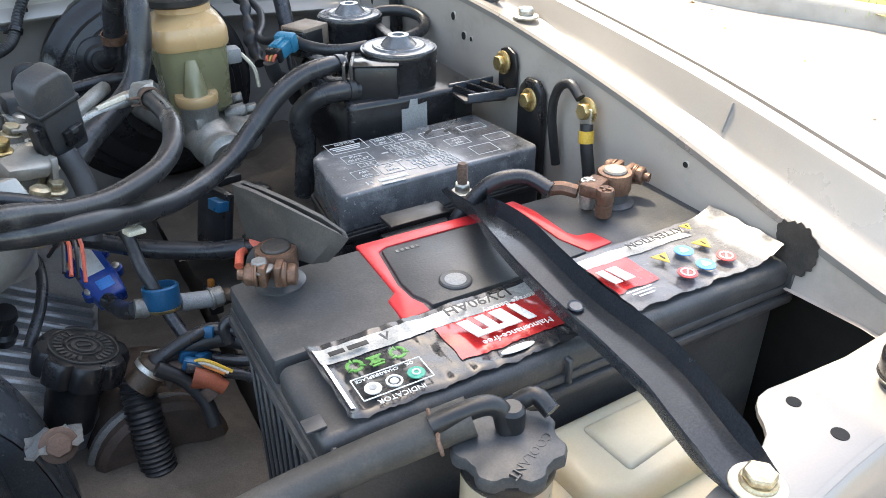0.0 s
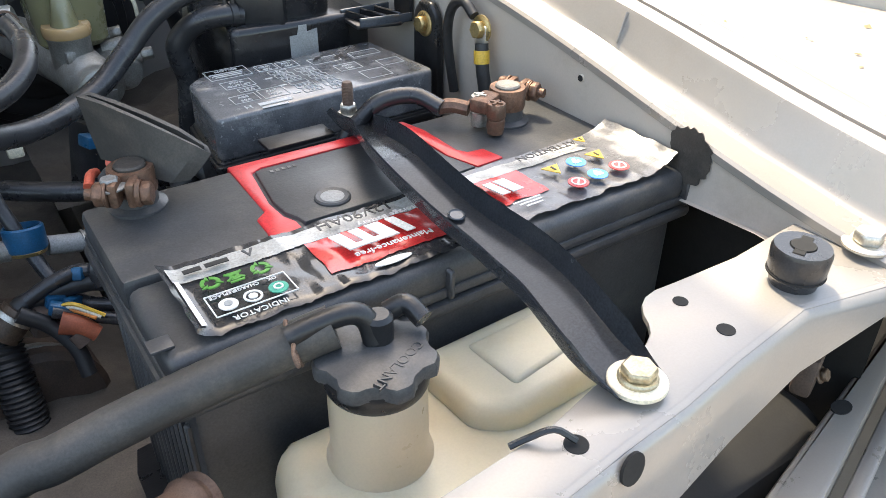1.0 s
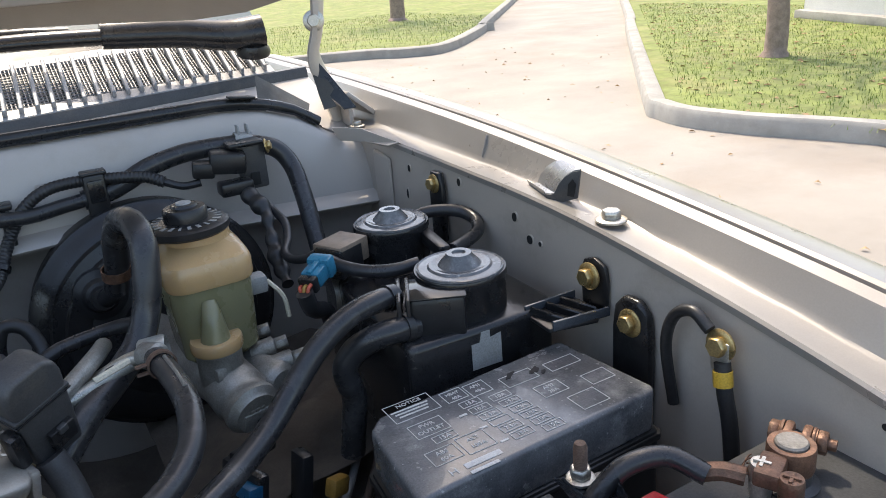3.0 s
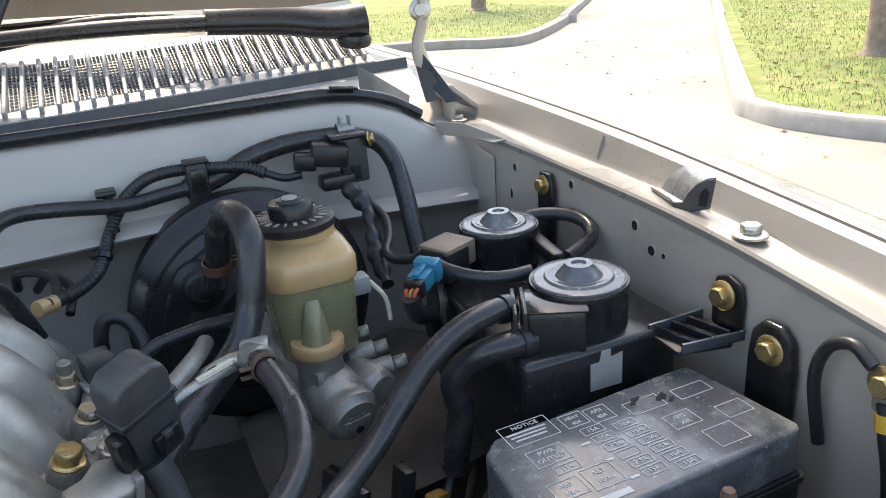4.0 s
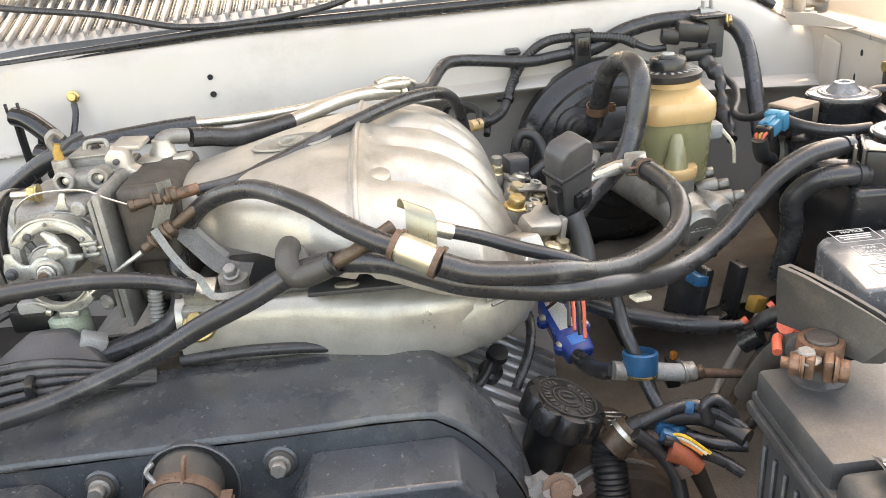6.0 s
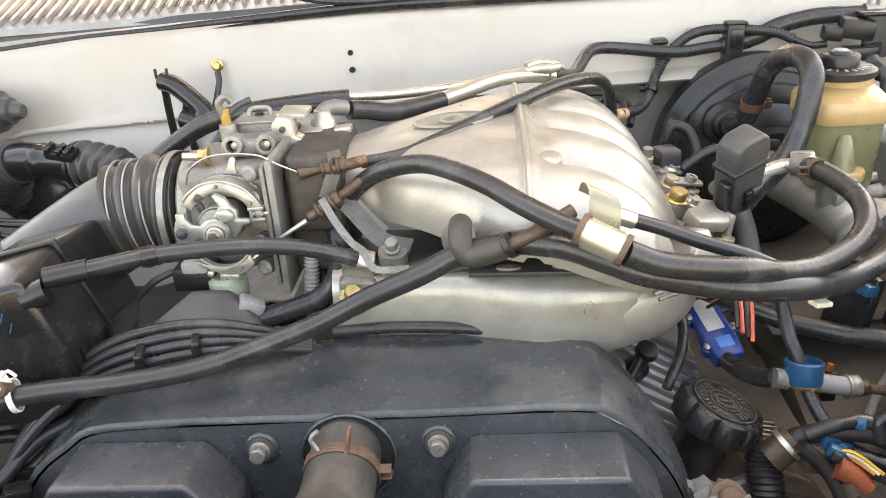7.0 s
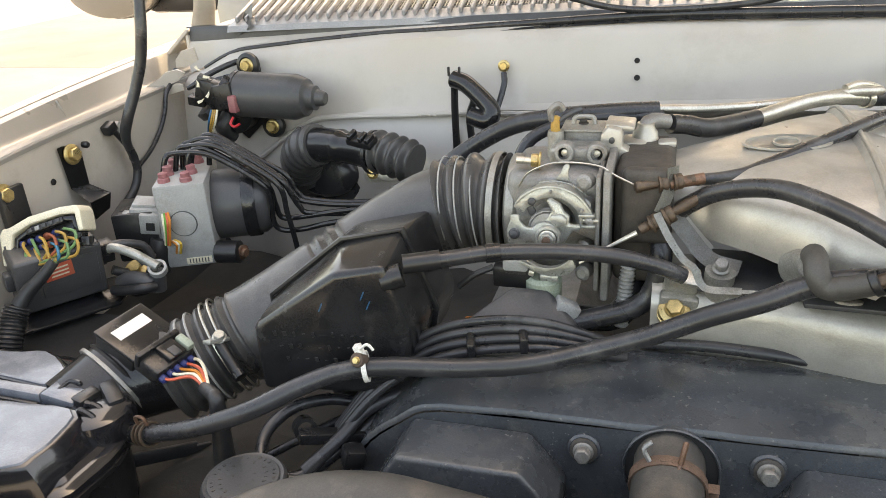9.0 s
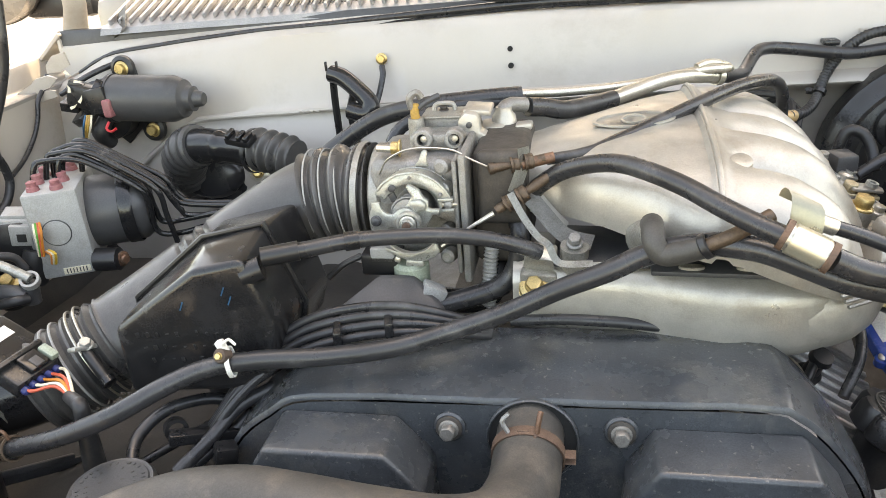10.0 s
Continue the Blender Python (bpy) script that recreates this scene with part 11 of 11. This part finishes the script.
bmesh.ops.solidify(bm, geom=bm.faces[:], thickness=0.004)
part("sheet", bm, PAINT_IN, cf)
bm = B()
bm.faces.new([bm.verts.new(p) for p in ((-0.846, 1.038, 1.054), (-0.828, 1.042, 1.055), (-0.813, 1.044, 1.063), (-0.816, 1.043, 1.081), (-0.834, 1.040, 1.077), (-0.845, 1.038, 1.065))])
bmesh.ops.triangulate(bm, faces=bm.faces[:])
bmesh.ops.solidify(bm, geom=bm.faces[:], thickness=0.004)
part("sheet", bm, PAINT_IN, cf)
hose_thing("hood_washer_hose", [(-0.62, 1.20, 1.19), (-0.47, 1.12, 1.160), (-0.331, 1.10, 1.139), (-0.237, 1.098, 1.116), (-0.141, 1.098, 1.114), (-0.045, 1.098, 1.125), (0.024, 1.09, 1.153), (0.087, 1.085, 1.180), (0.13, 1.10, 1.24)], 0.0042, "thin black washer hose drooping from the hood", RUBBER)

# ---- small fittings between the runners and the valve housing ----
ri = thing("runner_bracket", (0.13, 0.75, 0.93), "pale cast bracket with brass socket bolts beside the runners", "bracket")
part("casting", prism([(-0.022, -0.014), (0.010, -0.016), (0.020, -0.006), (0.012, 0.003), (0.020, 0.012), (0.004, 0.016), (-0.008, 0.007), (-0.022, 0.004)], -0.006, 0.006, 0.003, pose(0.131, 0.694, 0.980, 22, 12, 30)), ALU, ri)
part("casting_web", bx((0.128, 0.700, 0.968), (0.020, 0.018, 0.022), 0.004, rot=(20, 10, 25)), ALU_MID, ri)
part("tab", bx((0.146, 0.700, 0.968), (0.006, 0.022, 0.026), 0.002, rot=(0, 10, 20)), ALU, ri)
for x, y, z, r, mt in ((0.1123, 0.8484, 0.972, 0.0072, BOLT), (0.1252, 0.7972, 0.968, 0.0072, BOLT), (0.1150, 0.7290, 0.980, 0.0082, GOLD), (0.137, 0.752, 0.966, 0.0052, STEEL), (0.118, 0.690, 0.962, 0.0065, STEEL)):
    part("bolt", hexbolt((x, y, z), (0.25, -0.15, 1), r, 1.25, 1.0), mt, ri)
    part("boss", lathe([(r * 1.5, -0.026), (r * 1.45, -0.004), (r * 1.3, 0.0)], facing((x, y, z), (0.25, -0.15, 1)), 22), ALU_MID, ri)
part("socket", lathe([(0.0046, 0), (0.0046, 0.0012), (0.0030, 0.0012)], facing((0.1172, 0.7278, 0.9888), (0.25, -0.15, 1)), 12), HOLE, ri)
part("bolt_stub", lathe([(0.0052, 0), (0.0052, 0.010), (0.0038, 0.011)], facing((0.1135, 0.848, 0.979), (0.1, -0.1, 1)), 14), ALU_MID, ri)
for x, y, z, w in ((0.139, 0.800, 0.969, 0.034), (0.132, 0.770, 0.962, 0.024), (0.134, 0.846, 0.964, 0.026)):
    part("zinc_tab", prism([(-w / 2, -0.007), (w / 2, -0.007), (w / 2 + 0.004, 0.0), (w / 2, 0.007), (-w / 2, 0.007)], 0, 0.003, 0.001, pose(x, y, z, 12, 14, 25)), ALU if w > 0.03 else ZINC, ri)
    part("tab_eye", lathe([(0.003, 0), (0.0055, 0), (0.0055, 0.004), (0.003, 0.004)], pose(x + 0.006, y, z + 0.003, 12, 14, 25), 16), ZINC, ri)
part("sensor_block", bx((0.135, 0.858, 0.975), (0.022, 0.026, 0.020), 0.003, rot=(0, 0, 12)), DGREY, ri)
for k in range(4):
    part("striped_lead", tube([(0.128 + 0.003 * k, 0.66, 0.915 + 0.004 * k), (0.140 + 0.004 * k, 0.640, 0.935), (0.136 + 0.004 * k, 0.61, 0.925 - 0.004 * k)], 0.0016, 6, 4), SALMON if k % 2 else BLACK, ri, "thin red-striped lead")
fp = thing("return_pipe", (0.21, 0.78, 0.95), "bright zinc return pipe with hose union", "pipe")
part("pipe", tube([(0.165, 0.768, 0.975), (0.19, 0.775, 0.979), (0.222, 0.786, 0.984), (0.240, 0.790, 0.985)], 0.0052, 12, 5), ZINC, fp)
part("pipe_lip", tube([(0.196, 0.776, 0.984), (0.222, 0.784, 0.988)], 0.003, 8, 3), IVORY, fp)
part("union", lathe([(0.010, -0.010), (0.0115, -0.008), (0.0115, 0.008), (0.010, 0.010)], facing((0.240, 0.789, 0.987), (1, -0.3, 0.1)), 20), ZINC, fp)
ll = thing("vacuum_loop", (0.20, 0.87, 0.96), "black looped vacuum hose behind the valve housing", "hose")
part("hose", tube([(0.150, 0.855, 0.962), (0.175, 0.862, 0.976), (0.20, 0.865, 0.980), (0.225, 0.87, 0.980), (0.25, 0.88, 0.975)], 0.0060, 14, 8), RUBBER, ll)
# ---- lines on the wheelhouse shelf ----
for pts, r, mt in (([(0.27, 0.66, 0.785), (0.31, 0.72, 0.785), (0.38, 0.80, 0.80), (0.44, 0.88, 0.83)], 0.0040, GREY), ([(0.285, 0.655, 0.785), (0.325, 0.71, 0.785), (0.39, 0.78, 0.80), (0.45, 0.86, 0.83)], 0.0040, BROWN), ([(0.26, 0.60, 0.80), (0.30, 0.63, 0.80), (0.36, 0.70, 0.80), (0.42, 0.73, 0.82)], 0.0048, COIL)):
    solo("chassis_line", tube(pts, r, 10, 6), mt, "thin dusty steel line along the wheelhouse", "pipe", "chassis lines")
oc = thing("orange_clip", (0.25, 0.69, 0.82), "small faded orange clip on a line", "clip")
part("clip", bx((0.250, 0.696, 0.829), (0.006, 0.006, 0.010), 0.002, rot=(0, 10, 20)), ORANGE, oc)
part("foot", bx((0.250, 0.696, 0.812), (0.014, 0.014, 0.03), 0.003), BLACK, oc)

# ---- door mirror beyond the cowl ----
dm = thing("front_door", (-1.0, 1.62, 0.0), "champagne front door with its mirror beyond the cowl", "car door")
part("housing", lathe([(0.02, -0.05), (0.085, -0.035), (0.10, 0.0), (0.095, 0.03), (0.06, 0.055), (0.0, 0.06)], pose(-1.30, 1.52, 1.13, 90, 0, 0) @ Matrix.Diagonal((1.15, 0.72, 1, 1)), 30), PAINT, dm)
part("seam", lathe([(0.0995, -0.004), (0.1015, -0.003), (0.1015, 0.003), (0.0995, 0.004)], pose(-1.30, 1.52, 1.13, 90, 0, 0) @ Matrix.Diagonal((1.15, 0.72, 1, 1)), 30), BLACK, dm)
part("foot", bx((-1.16, 1.55, 1.09), (0.16, 0.05, 0.05), 0.015), BLACK, dm)
part("door_edge", bx((-1.00, 1.62, 0.75), (0.10, 0.30, 0.72), 0.03), PAINT, dm, "champagne door below the mirror")
part("stand", bx((-1.00, 1.62, 0.20), (0.09, 0.28, 0.40), 0.02), PAINT, dm)
